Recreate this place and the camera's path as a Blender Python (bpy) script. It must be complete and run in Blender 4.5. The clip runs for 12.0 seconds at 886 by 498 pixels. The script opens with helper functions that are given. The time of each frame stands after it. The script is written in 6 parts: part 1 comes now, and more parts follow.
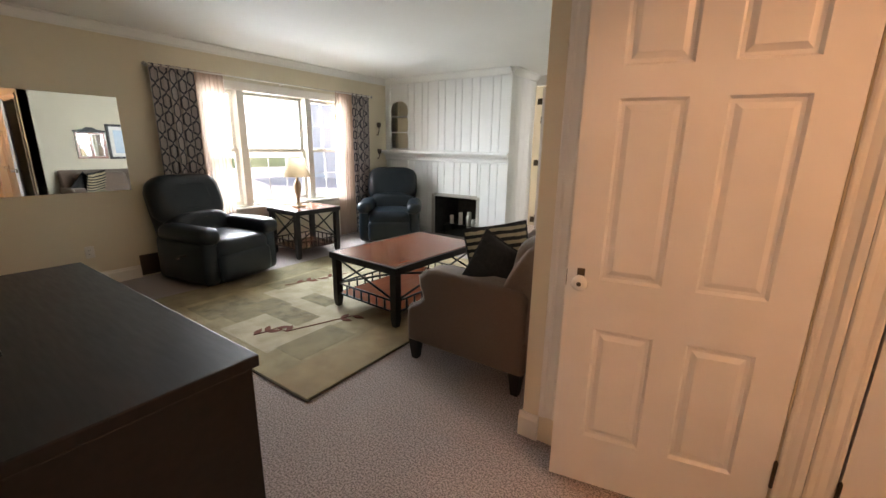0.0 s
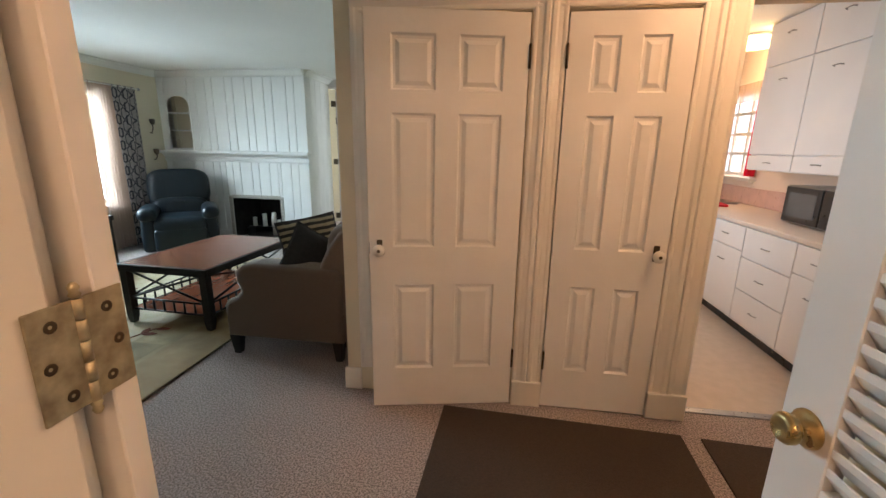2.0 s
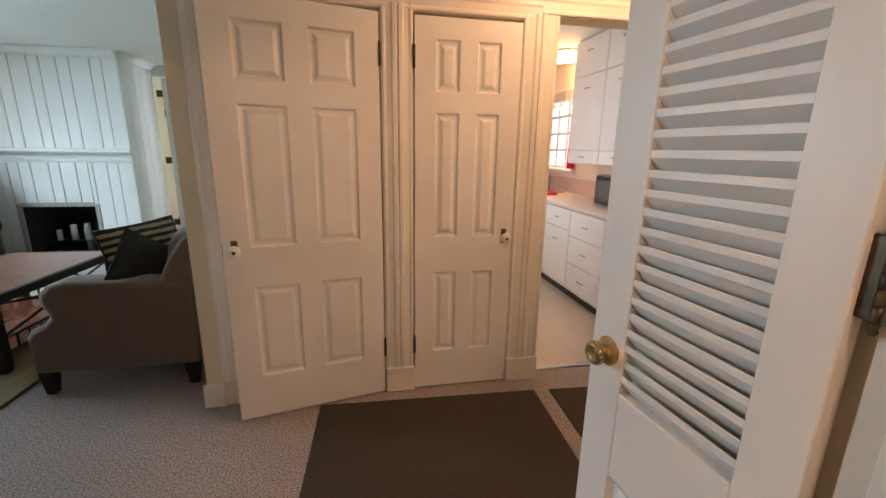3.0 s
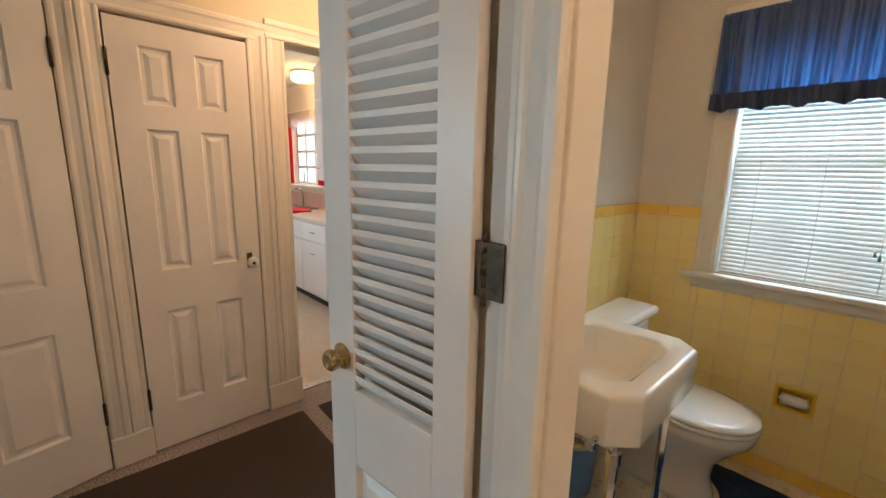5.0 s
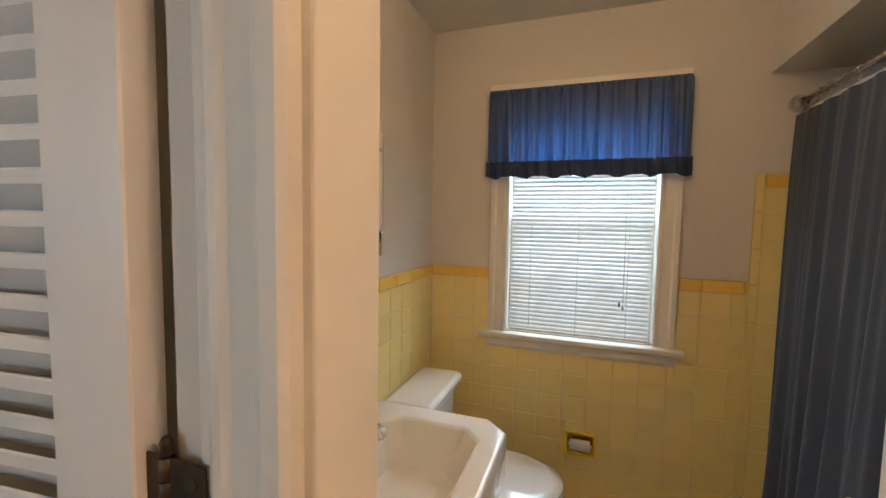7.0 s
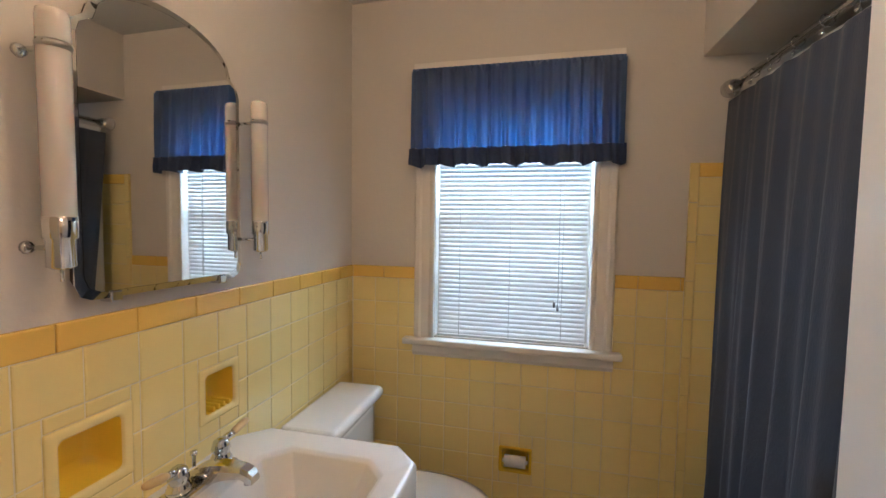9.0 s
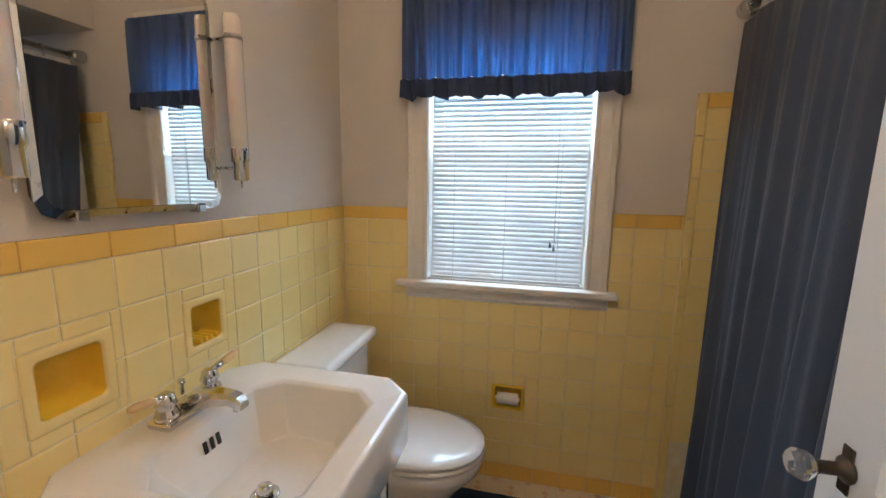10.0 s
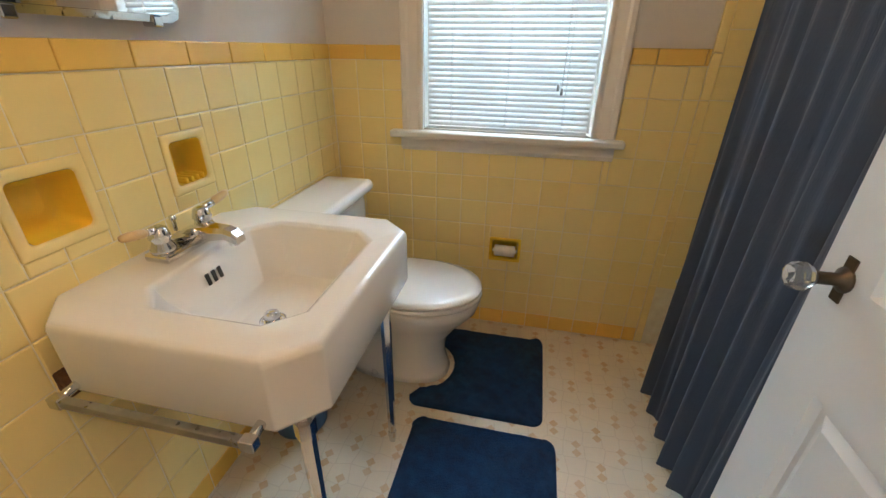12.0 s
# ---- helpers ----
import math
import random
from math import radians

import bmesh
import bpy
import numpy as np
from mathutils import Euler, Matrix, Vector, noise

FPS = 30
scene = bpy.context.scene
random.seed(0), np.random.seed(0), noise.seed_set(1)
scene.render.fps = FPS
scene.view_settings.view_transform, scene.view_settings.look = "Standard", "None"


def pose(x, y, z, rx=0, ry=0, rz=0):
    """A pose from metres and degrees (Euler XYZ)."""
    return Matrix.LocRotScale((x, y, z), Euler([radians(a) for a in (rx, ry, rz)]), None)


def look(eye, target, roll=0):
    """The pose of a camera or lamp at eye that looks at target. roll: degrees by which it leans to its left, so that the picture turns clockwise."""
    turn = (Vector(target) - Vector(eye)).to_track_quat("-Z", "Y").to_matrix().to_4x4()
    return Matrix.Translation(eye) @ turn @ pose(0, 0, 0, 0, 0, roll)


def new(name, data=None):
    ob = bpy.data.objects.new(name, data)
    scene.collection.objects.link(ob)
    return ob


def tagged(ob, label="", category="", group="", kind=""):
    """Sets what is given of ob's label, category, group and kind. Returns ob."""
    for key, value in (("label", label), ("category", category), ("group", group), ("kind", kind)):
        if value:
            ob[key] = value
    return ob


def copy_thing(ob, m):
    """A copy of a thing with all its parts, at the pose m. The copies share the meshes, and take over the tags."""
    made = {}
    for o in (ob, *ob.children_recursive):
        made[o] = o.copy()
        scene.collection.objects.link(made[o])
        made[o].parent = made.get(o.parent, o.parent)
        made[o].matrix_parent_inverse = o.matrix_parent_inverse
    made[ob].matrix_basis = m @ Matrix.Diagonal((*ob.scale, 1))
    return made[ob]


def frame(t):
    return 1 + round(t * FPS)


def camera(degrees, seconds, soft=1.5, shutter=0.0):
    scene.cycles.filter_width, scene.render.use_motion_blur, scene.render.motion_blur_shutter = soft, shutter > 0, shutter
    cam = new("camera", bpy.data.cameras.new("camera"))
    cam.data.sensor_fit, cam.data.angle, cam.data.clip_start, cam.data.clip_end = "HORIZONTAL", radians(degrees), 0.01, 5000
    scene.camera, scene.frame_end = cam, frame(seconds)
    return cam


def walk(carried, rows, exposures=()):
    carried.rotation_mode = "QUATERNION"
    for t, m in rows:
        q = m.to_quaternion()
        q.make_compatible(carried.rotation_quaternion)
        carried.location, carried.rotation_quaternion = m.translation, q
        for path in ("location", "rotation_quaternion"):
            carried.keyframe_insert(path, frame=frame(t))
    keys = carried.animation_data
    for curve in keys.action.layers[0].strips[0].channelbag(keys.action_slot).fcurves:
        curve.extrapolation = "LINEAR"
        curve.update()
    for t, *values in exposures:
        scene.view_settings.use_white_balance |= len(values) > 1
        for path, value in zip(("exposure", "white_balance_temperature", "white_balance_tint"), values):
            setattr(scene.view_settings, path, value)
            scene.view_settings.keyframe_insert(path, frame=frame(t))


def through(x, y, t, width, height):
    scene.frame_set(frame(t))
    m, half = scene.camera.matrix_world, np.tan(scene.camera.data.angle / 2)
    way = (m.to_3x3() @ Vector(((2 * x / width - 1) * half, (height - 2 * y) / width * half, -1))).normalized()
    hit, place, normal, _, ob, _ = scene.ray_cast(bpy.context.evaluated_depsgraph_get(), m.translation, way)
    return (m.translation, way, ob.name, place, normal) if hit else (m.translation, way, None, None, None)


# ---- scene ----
cam = camera(94.7, 12.0)
PATH = [
    (0, (0.13, 0.049, 1.379), (-0.979, 1.641, 0.894), 0.9),
    (0.5, (0.201, -0.063, 1.384), (-0.793, 1.605, 0.907), 1.0),
    (1, (0.236, -0.168, 1.393), (-0.578, 1.595, 0.913), 0.9),
    (1.5, (0.268, -0.268, 1.389), (-0.308, 1.586, 0.911), 0.9),
    (2, (0.302, -0.356, 1.384), (0.033, 1.569, 0.91), 0.9),
    (2.5, (0.303, -0.39, 1.376), (0.357, 1.552, 0.902), 0.9),
    (3, (0.308, -0.419, 1.364), (0.682, 1.488, 0.893), 0.9),
    (3.5, (0.319, -0.457, 1.363), (0.992, 1.368, 0.897), 1.0),
    (5.5, (0.403, -0.538, 1.418), (1.931, 0.709, 1.089), 1.2),
    (6, (0.483, -0.488, 1.439), (2.169, 0.556, 1.179), 1.2),
    (6.5, (0.571, -0.429, 1.464), (2.377, 0.409, 1.273), 1.1),
    (7, (0.649, -0.403, 1.475), (2.531, 0.259, 1.334), 1.0),
    (9, (0.901, -0.484, 1.428), (2.845, -0.03, 1.315), 0.9),
    (9.5, (0.925, -0.491, 1.391), (2.865, -0.043, 1.203), 0.9),
    (10, (0.946, -0.494, 1.35), (2.871, -0.057, 1.029), 0.9),
    (10.5, (0.965, -0.492, 1.302), (2.86, -0.063, 0.825), 0.9),
    (11, (0.973, -0.484, 1.267), (2.821, -0.072, 0.623), 0.9),
    (11.5, (0.971, -0.483, 1.248), (2.771, -0.091, 0.468), 0.8),
    (12, (0.971, -0.485, 1.234), (2.724, -0.11, 0.348), 0.8),
]
walk(cam, [(t, look(eye, target, roll)) for t, eye, target, roll in PATH],
     [(0, 0.85, 7400, 24), (1, 0.74, 6900, 17), (2, 0.64, 6350, 11), (3, 0.62, 6200, 11), (3.7, 0.6, 6300, 11), (5.5, 0.4, 5550, -2), (6.5, 0.38, 5650, 0), (7, 0.42, 5800, 4), (9, 0.48, 5150, 7), (10.5, 0.6, 5150, 4), (12, 0.76, 5250, 1)])

# ---- daylight and lamps ----
world = bpy.data.worlds.new("world")
scene.world = world
world.use_nodes = True
sky = world.node_tree.nodes.new("ShaderNodeTexSky")
sky.sky_type, sky.sun_disc = "NISHITA", False
sky.sun_elevation, sky.sun_rotation = radians(57), radians(2)
world.node_tree.links.new(sky.outputs[0], world.node_tree.nodes["Background"].inputs[0])
world.node_tree.nodes["Background"].inputs[1].default_value = 0.15


def lamp(name, kind, m, power, colour, size=0.1, size_y=0.0):
    data = bpy.data.lights.new(name, kind)
    data.energy, data.color = power, colour
    if kind == "AREA":
        data.shape, data.size, data.size_y = "RECTANGLE", size, size_y
    elif kind == "SUN":
        data.angle = size
    else:
        data.shadow_soft_size = size
    ob = new(name, data)
    ob.matrix_world = m
    return ob


lamp("sun", "SUN", look((0.4, 12, 14), (0, 3, 0)), 3.2, (1.0, 0.95, 0.88), radians(0.6))
# sky light standing in for each window's sky and bright ground
lamp("living_window_sky", "AREA", look((-5.55, 3.41, 1.78), (-3.9, 3.0, 0.45)), 320, (0.70, 0.90, 1.0), 2.1, 1.3)
lamp("far_room_daylight", "AREA", look((-0.75, 6.8, 1.3), (-2.8, 7.0, 1.2)), 26, (0.9, 0.96, 1.0), 0.5, 1.6)
lamp("bath_window_sky", "AREA", look((3.12, -0.37, 1.62), (1.6, -0.37, 0.9)), 33, (0.80, 0.92, 1.0), 0.66, 1.05)
lamp("kitchen_window_sky", "AREA", look((3.6, 4.62, 2.2), (2.2, 4.62, 1.2)), 40, (0.95, 0.97, 1.0), 1.3, 1.2)
WARM = (1.0, 0.60, 0.40)
lamp("hall_bulb", "POINT", pose(0.56, -1.56, 2.2), 16, WARM, 0.09)
lamp("foyer_bulb", "POINT", pose(1.45, 1.10, 2.24), 13, (1.0, 0.53, 0.28), 0.08)
# added fill lamp, out of view, to brighten the kitchen cabinet fronts and floor
lamp("kitchen_fill", "AREA", look((1.2, 3.1, 1.5), (2.4, 3.1, 0.9)), 6, (0.93, 0.96, 1.0), 1.1, 1.0)
lamp("kitchen_bulb", "POINT", pose(2.52, 4.05, 2.2), 11, (1.0, 0.55, 0.22), 0.09)
lamp("bath_bulb", "POINT", pose(1.40, -0.40, 2.22), 8, (1.0, 0.62, 0.34), 0.08)


# ---- materials ----
def surf(name, c1, c2=None, scale=6.0, rough=0.5, bump=0.0, bscale=60.0, metal=0.0, coat=0.0, detail=4.0, sheen=0.0, rvar=0.08, contrast=(0.3, 0.7), objvar=0.0, stretch=(1, 1, 1)):
    m = bpy.data.materials.new(name)
    m.use_nodes = True
    nt = m.node_tree
    p = nt.nodes["Principled BSDF"]
    p.inputs["Roughness"].default_value, p.inputs["Metallic"].default_value = rough, metal
    p.inputs["Coat Weight"].default_value = coat
    if sheen:
        p.inputs["Sheen Weight"].default_value = sheen
    c2 = c2 or tuple(v * 0.86 for v in c1)
    tc = nt.nodes.new("ShaderNodeTexCoord")
    mp = nt.nodes.new("ShaderNodeMapping")
    mp.inputs["Scale"].default_value = stretch
    nt.links.new(tc.outputs["Object"], mp.inputs["Vector"])
    n1 = nt.nodes.new("ShaderNodeTexNoise")
    n1.inputs["Scale"].default_value, n1.inputs["Detail"].default_value = scale, detail
    nt.links.new(mp.outputs[0], n1.inputs["Vector"])
    ramp = nt.nodes.new("ShaderNodeValToRGB")
    ramp.color_ramp.elements[0].position, ramp.color_ramp.elements[1].position = contrast
    ramp.color_ramp.elements[0].color = (*c1, 1)
    ramp.color_ramp.elements[1].color = (*c2, 1)
    nt.links.new(n1.outputs["Fac"], ramp.inputs[0])
    colour = ramp.outputs[0]
    if objvar:
        info = nt.nodes.new("ShaderNodeObjectInfo")
        mr = nt.nodes.new("ShaderNodeMapRange")
        mr.inputs["To Min"].default_value, mr.inputs["To Max"].default_value = 1 - objvar, 1 + objvar * 0.4
        nt.links.new(info.outputs["Random"], mr.inputs["Value"])
        hs = nt.nodes.new("ShaderNodeHueSaturation")
        nt.links.new(mr.outputs[0], hs.inputs["Value"])
        nt.links.new(colour, hs.inputs["Color"])
        colour = hs.outputs[0]
    nt.links.new(colour, p.inputs["Base Color"])
    if rvar:
        n3 = nt.nodes.new("ShaderNodeTexNoise")
        n3.inputs["Scale"].default_value = scale * 2.7
        nt.links.new(mp.outputs[0], n3.inputs["Vector"])
        rr = nt.nodes.new("ShaderNodeMapRange")
        rr.inputs["To Min"].default_value, rr.inputs["To Max"].default_value = max(0.02, rough - rvar), min(1, rough + rvar)
        nt.links.new(n3.outputs["Fac"], rr.inputs["Value"])
        nt.links.new(rr.outputs[0], p.inputs["Roughness"])
    if bump:
        n2 = nt.nodes.new("ShaderNodeTexNoise")
        n2.inputs["Scale"].default_value, n2.inputs["Detail"].default_value = bscale, 5
        nt.links.new(mp.outputs[0], n2.inputs["Vector"])
        b = nt.nodes.new("ShaderNodeBump")
        b.inputs["Strength"].default_value, b.inputs["Distance"].default_value = bump, 0.01
        nt.links.new(n2.outputs["Fac"], b.inputs["Height"])
        nt.links.new(b.outputs[0], p.inputs["Normal"])
    return m


def node(m, kind, **values):
    n = m.node_tree.nodes.new(kind)
    for key, value in values.items():
        n.inputs[key.replace("_", " ")].default_value = value
    return n


def link(m, a, b):
    m.node_tree.links.new(a, b)


def bsdf(m):
    return m.node_tree.nodes["Principled BSDF"]


def maths(m, op, a, b=None):
    n = m.node_tree.nodes.new("ShaderNodeMath")
    n.operation = op
    for i, v in enumerate((a, b)):
        if v is None:
            continue
        if isinstance(v, (int, float)):
            n.inputs[i].default_value = v
        else:
            link(m, v, n.inputs[i])
    return n.outputs[0]


def mixed(m, fac, a, b):
    n = m.node_tree.nodes.new("ShaderNodeMix")
    n.data_type = "RGBA"
    for sock, v in ((n.inputs[0], fac), (n.inputs[6], a), (n.inputs[7], b)):
        if isinstance(v, tuple):
            sock.default_value = (*v, 1)
        elif isinstance(v, (int, float)):
            sock.default_value = v
        else:
            link(m, v, sock)
    return n.outputs[2]


PAINT = surf("white_enamel_paint", (0.80, 0.785, 0.765), (0.74, 0.72, 0.69), 3, 0.38, 0.06, 40)
TRIM = surf("trim_enamel_paint", (0.80, 0.77, 0.71), (0.73, 0.69, 0.62), 3, 0.36, 0.06, 40)
PANEL_WHITE = surf("panelling_paint", (0.82, 0.83, 0.82), (0.76, 0.77, 0.76), 2.5, 0.42, 0.08, 30)
CREAM = surf("cream_wall_paint", (0.70, 0.64, 0.50), (0.66, 0.60, 0.46), 1.5, 0.7, 0.10, 90)
FOYER = surf("foyer_wall_paint", (0.74, 0.67, 0.51), (0.70, 0.63, 0.48), 1.5, 0.7, 0.10, 90)
CEIL = surf("ceiling_paint", (0.78, 0.79, 0.76), (0.74, 0.75, 0.72), 1.2, 0.8, 0.12, 120)
BATH_PAINT = surf("bath_wall_paint", (0.66, 0.62, 0.56), (0.62, 0.58, 0.52), 1.4, 0.6, 0.08, 90)
BATH_CEIL = surf("bath_ceiling_paint", (0.62, 0.61, 0.56), (0.58, 0.57, 0.52), 1.2, 0.7, 0.1, 100)
GROUT = surf("tile_grout", (0.82, 0.76, 0.56), (0.72, 0.64, 0.42), 30, 0.8)
TILE = surf("yellow_glazed_tile", (0.86, 0.695, 0.275), (0.86, 0.72, 0.31), 5, 0.14, 0.03, 14, objvar=0.03, rvar=0.05)
TILE_DEEP = surf("deep_yellow_glazed_tile", (0.83, 0.54, 0.11), (0.84, 0.57, 0.13), 5, 0.14, 0.03, 14, objvar=0.05, rvar=0.05)
NICHE_GLAZE = surf("niche_yellow_glaze", (0.84, 0.56, 0.02), (0.85, 0.60, 0.035), 8, 0.12, 0.03, 20, rvar=0.04)
PORCELAIN = surf("white_porcelain", (0.84, 0.82, 0.78), (0.80, 0.78, 0.73), 3, 0.10, 0, 1, coat=0.4, rvar=0.03)
CHROME = surf("chrome", (0.72, 0.72, 0.72), (0.62, 0.62, 0.62), 20, 0.10, 0, 1, metal=1.0, rvar=0.05)
STEEL = surf("brushed_steel", (0.42, 0.42, 0.42), (0.32, 0.32, 0.32), 20, 0.3, 0, 1, metal=1.0)
BRASS = surf("aged_brass", (0.62, 0.46, 0.20), (0.34, 0.25, 0.12), 26, 0.30, 0.1, 60, metal=1.0, rvar=0.12)
BRASS_OLD = surf("tarnished_brass", (0.55, 0.50, 0.34), (0.27, 0.23, 0.16), 40, 0.42, 0.2, 70, metal=0.75, rvar=0.15)
BRONZE = surf("dark_bronze", (0.11, 0.08, 0.05), (0.06, 0.045, 0.03), 30, 0.4, 0.1, 60, metal=0.8)
BLACK_HOLE = surf("dark_hole", (0.02, 0.017, 0.014), None, 20, 0.7)
LACQUER = surf("black_stained_wood", (0.010, 0.009, 0.008), (0.017, 0.014, 0.012), 4, 0.44, 0.0, 60, stretch=(1, 8, 8))
bsdf(LACQUER).inputs["Specular IOR Level"].default_value = 0.3
CHERRY = surf("cherry_wood_top", (0.25, 0.074, 0.034), (0.20, 0.057, 0.026), 3, 0.24, 0.0, 60, coat=0.2, rvar=0.03, stretch=(9, 1, 9))
LEATHER = surf("dark_green_leather", (0.006, 0.011, 0.016), (0.010, 0.016, 0.022), 5, 0.33, 0.06, 140, rvar=0.06)
bsdf(LEATHER).inputs["Specular IOR Level"].default_value = 0.36
TWEED = surf("taupe_upholstery", (0.165, 0.115, 0.085), (0.125, 0.088, 0.066), 160, 0.92, 0.35, 320, sheen=0.2)
CORDING = surf("pale_piping", (0.55, 0.5, 0.42), None, 60, 0.8)
BLACK_CLOTH = surf("black_cloth", (0.012, 0.011, 0.011), (0.022, 0.02, 0.02), 40, 0.9, 0.3, 150)
TUB_WHITE = surf("tub_enamel", (0.82, 0.82, 0.80), None, 3, 0.12, rvar=0.03)
NAVY = surf("navy_pile", (0.003, 0.020, 0.070), (0.008, 0.050, 0.150), 26, 0.95, 1.0, 260, sheen=0.0, detail=8)
CURTAIN_GREY = surf("slate_blue_cloth", (0.047, 0.057, 0.082), (0.037, 0.046, 0.068), 8, 0.75, 0.28, 380, sheen=0.1, stretch=(1, 1, 0.12))
BIN_BLUE = surf("blue_plastic", (0.12, 0.25, 0.50), None, 4, 0.4)
PAPER = surf("tissue_paper", (0.82, 0.81, 0.78), None, 30, 0.9, 0.2, 80)
IVORY = surf("ivory_handle", (0.74, 0.53, 0.24), (0.64, 0.42, 0.17), 30, 0.3)
MAT_DARK = surf("dark_ribbed_mat", (0.058, 0.040, 0.029), (0.042, 0.029, 0.021), 90, 0.95, 0.5, 240)
COUNTER = surf("beige_laminate", (0.70, 0.62, 0.55), (0.62, 0.55, 0.48), 90, 0.4)
KITCHEN_WHITE = surf("cabinet_paint", (0.82, 0.82, 0.82), (0.78, 0.78, 0.78), 3, 0.4)
KITCHEN_WALL = surf("kitchen_wall_paint", (0.76, 0.68, 0.60), (0.72, 0.64, 0.56), 1.5, 0.6, 0.08, 90)
KITCHEN_FLOOR = surf("beige_vinyl", (0.62, 0.52, 0.42), (0.55, 0.46, 0.36), 14, 0.35, 0.04, 80)
RED = surf("red_cotton", (0.62, 0.012, 0.03), (0.5, 0.008, 0.02), 30, 0.85, 0.2, 200)
SOOT = surf("sooty_firebrick", (0.012, 0.011, 0.010), (0.03, 0.027, 0.025), 9, 0.9, 0.4, 40)
WAX = surf("white_wax", (0.78, 0.76, 0.70), None, 10, 0.5)
MARBLE = surf("pale_tile_surround", (0.55, 0.52, 0.46), (0.3, 0.28, 0.25), 30, 0.4)
LAMP_METAL = surf("lamp_bronze_gold", (0.30, 0.20, 0.12), (0.5, 0.38, 0.25), 14, 0.35, metal=0.6)
PLASTIC_BLACK = surf("black_plastic", (0.013, 0.013, 0.014), None, 10, 0.3)
PLASTIC_WHITE = surf("white_plastic", (0.75, 0.73, 0.68), None, 10, 0.4)
REGISTER = surf("brown_metal_grille", (0.10, 0.075, 0.055), None, 30, 0.5)
SIDING = surf("pale_grey_siding", (0.72, 0.77, 0.80), (0.67, 0.72, 0.76), 3, 0.7)
SHINGLE = surf("roof_shingle", (0.10, 0.09, 0.085), None, 20, 0.9)
GRASS = surf("lawn", (0.06, 0.10, 0.03), (0.09, 0.13, 0.04), 3, 0.95, 0.6, 60)
ASPHALT = surf("driveway", (0.60, 0.60, 0.60), (0.54, 0.54, 0.54), 8, 0.9)


def glass_material(name, tint=(1, 1, 1), rough=0.0):
    m = bpy.data.materials.new(name)
    m.use_nodes = True
    nt = m.node_tree
    nt.nodes.remove(nt.nodes["Principled BSDF"])
    tr = nt.nodes.new("ShaderNodeBsdfTransparent")
    tr.inputs[0].default_value = (*tint, 1)
    gl = nt.nodes.new("ShaderNodeBsdfGlossy")
    gl.inputs["Roughness"].default_value = rough
    mx = nt.nodes.new("ShaderNodeMixShader")
    mx.inputs[0].default_value = 0.05
    nt.links.new(tr.outputs[0], mx.inputs[1])
    nt.links.new(gl.outputs[0], mx.inputs[2])
    nt.links.new(mx.outputs[0], nt.nodes["Material Output"].inputs[0])
    return m


def cloth_material(name, c1, c2, through, scale=80, see=0.0, lit=None):
    """Cloth that lets light through from behind; see: the share of open weave; lit: the colour of light that passes."""
    m = bpy.data.materials.new(name)
    m.use_nodes = True
    nt = m.node_tree
    p = nt.nodes["Principled BSDF"]
    p.inputs["Roughness"].default_value = 0.9
    tc = nt.nodes.new("ShaderNodeTexCoord")
    n = nt.nodes.new("ShaderNodeTexNoise")
    n.inputs["Scale"].default_value = scale
    nt.links.new(tc.outputs["Object"], n.inputs["Vector"])
    r = nt.nodes.new("ShaderNodeValToRGB")
    r.color_ramp.elements[0].color, r.color_ramp.elements[1].color = (*c1, 1), (*c2, 1)
    nt.links.new(n.outputs["Fac"], r.inputs[0])
    nt.links.new(r.outputs[0], p.inputs["Base Color"])
    tl = nt.nodes.new("ShaderNodeBsdfTranslucent")
    if lit:
        tl.inputs["Color"].default_value = (*lit, 1)
    else:
        nt.links.new(r.outputs[0], tl.inputs["Color"])
    mx = nt.nodes.new("ShaderNodeMixShader")
    mx.inputs[0].default_value = through
    nt.links.new(p.outputs[0], mx.inputs[1])
    nt.links.new(tl.outputs[0], mx.inputs[2])
    last = mx
    if see:
        tr = nt.nodes.new("ShaderNodeBsdfTransparent")
        last = nt.nodes.new("ShaderNodeMixShader")
        last.inputs[0].default_value = see
        nt.links.new(mx.outputs[0], last.inputs[1])
        nt.links.new(tr.outputs[0], last.inputs[2])
    nt.links.new(last.outputs[0], nt.nodes["Material Output"].inputs[0])
    return m


GLASS = glass_material("window_glass")
KNOB_GLASS = surf("cut_glass", (0.9, 0.9, 0.88), None, 3, 0.03, rvar=0.0)
bsdf(KNOB_GLASS).inputs["Transmission Weight"].default_value = 0.9
MIRROR_EDGE = surf("worn_mirror_bevel", (0.74, 0.75, 0.73), (0.035, 0.03, 0.025), 34, 0.06, metal=1.0, rvar=0.04, detail=6, contrast=(0.60, 0.66))
MIRROR = surf("mirror_silver", (0.82, 0.83, 0.82), (0.80, 0.81, 0.80), 2, 0.015, metal=1.0, rvar=0.0)
OPAL = surf("opal_glass", (0.66, 0.63, 0.60), None, 3, 0.15, coat=0.4)
bsdf(OPAL).inputs["Subsurface Weight"].default_value = 0.2
BLIND = cloth_material("white_vinyl_slat", (0.78, 0.79, 0.78), (0.76, 0.77, 0.76), 0.15, 10)
VALANCE = cloth_material("blue_valance_cotton", (0.115, 0.145, 0.22), (0.13, 0.16, 0.24), 0.38, 140, 0.0, (0.065, 0.23, 0.64))
SHEER = cloth_material("peach_sheer", (0.55, 0.40, 0.33), (0.60, 0.45, 0.38), 0.35, 90, 0.3)
SHADE = cloth_material("linen_lampshade", (0.62, 0.50, 0.34), (0.66, 0.54, 0.38), 0.4, 120)
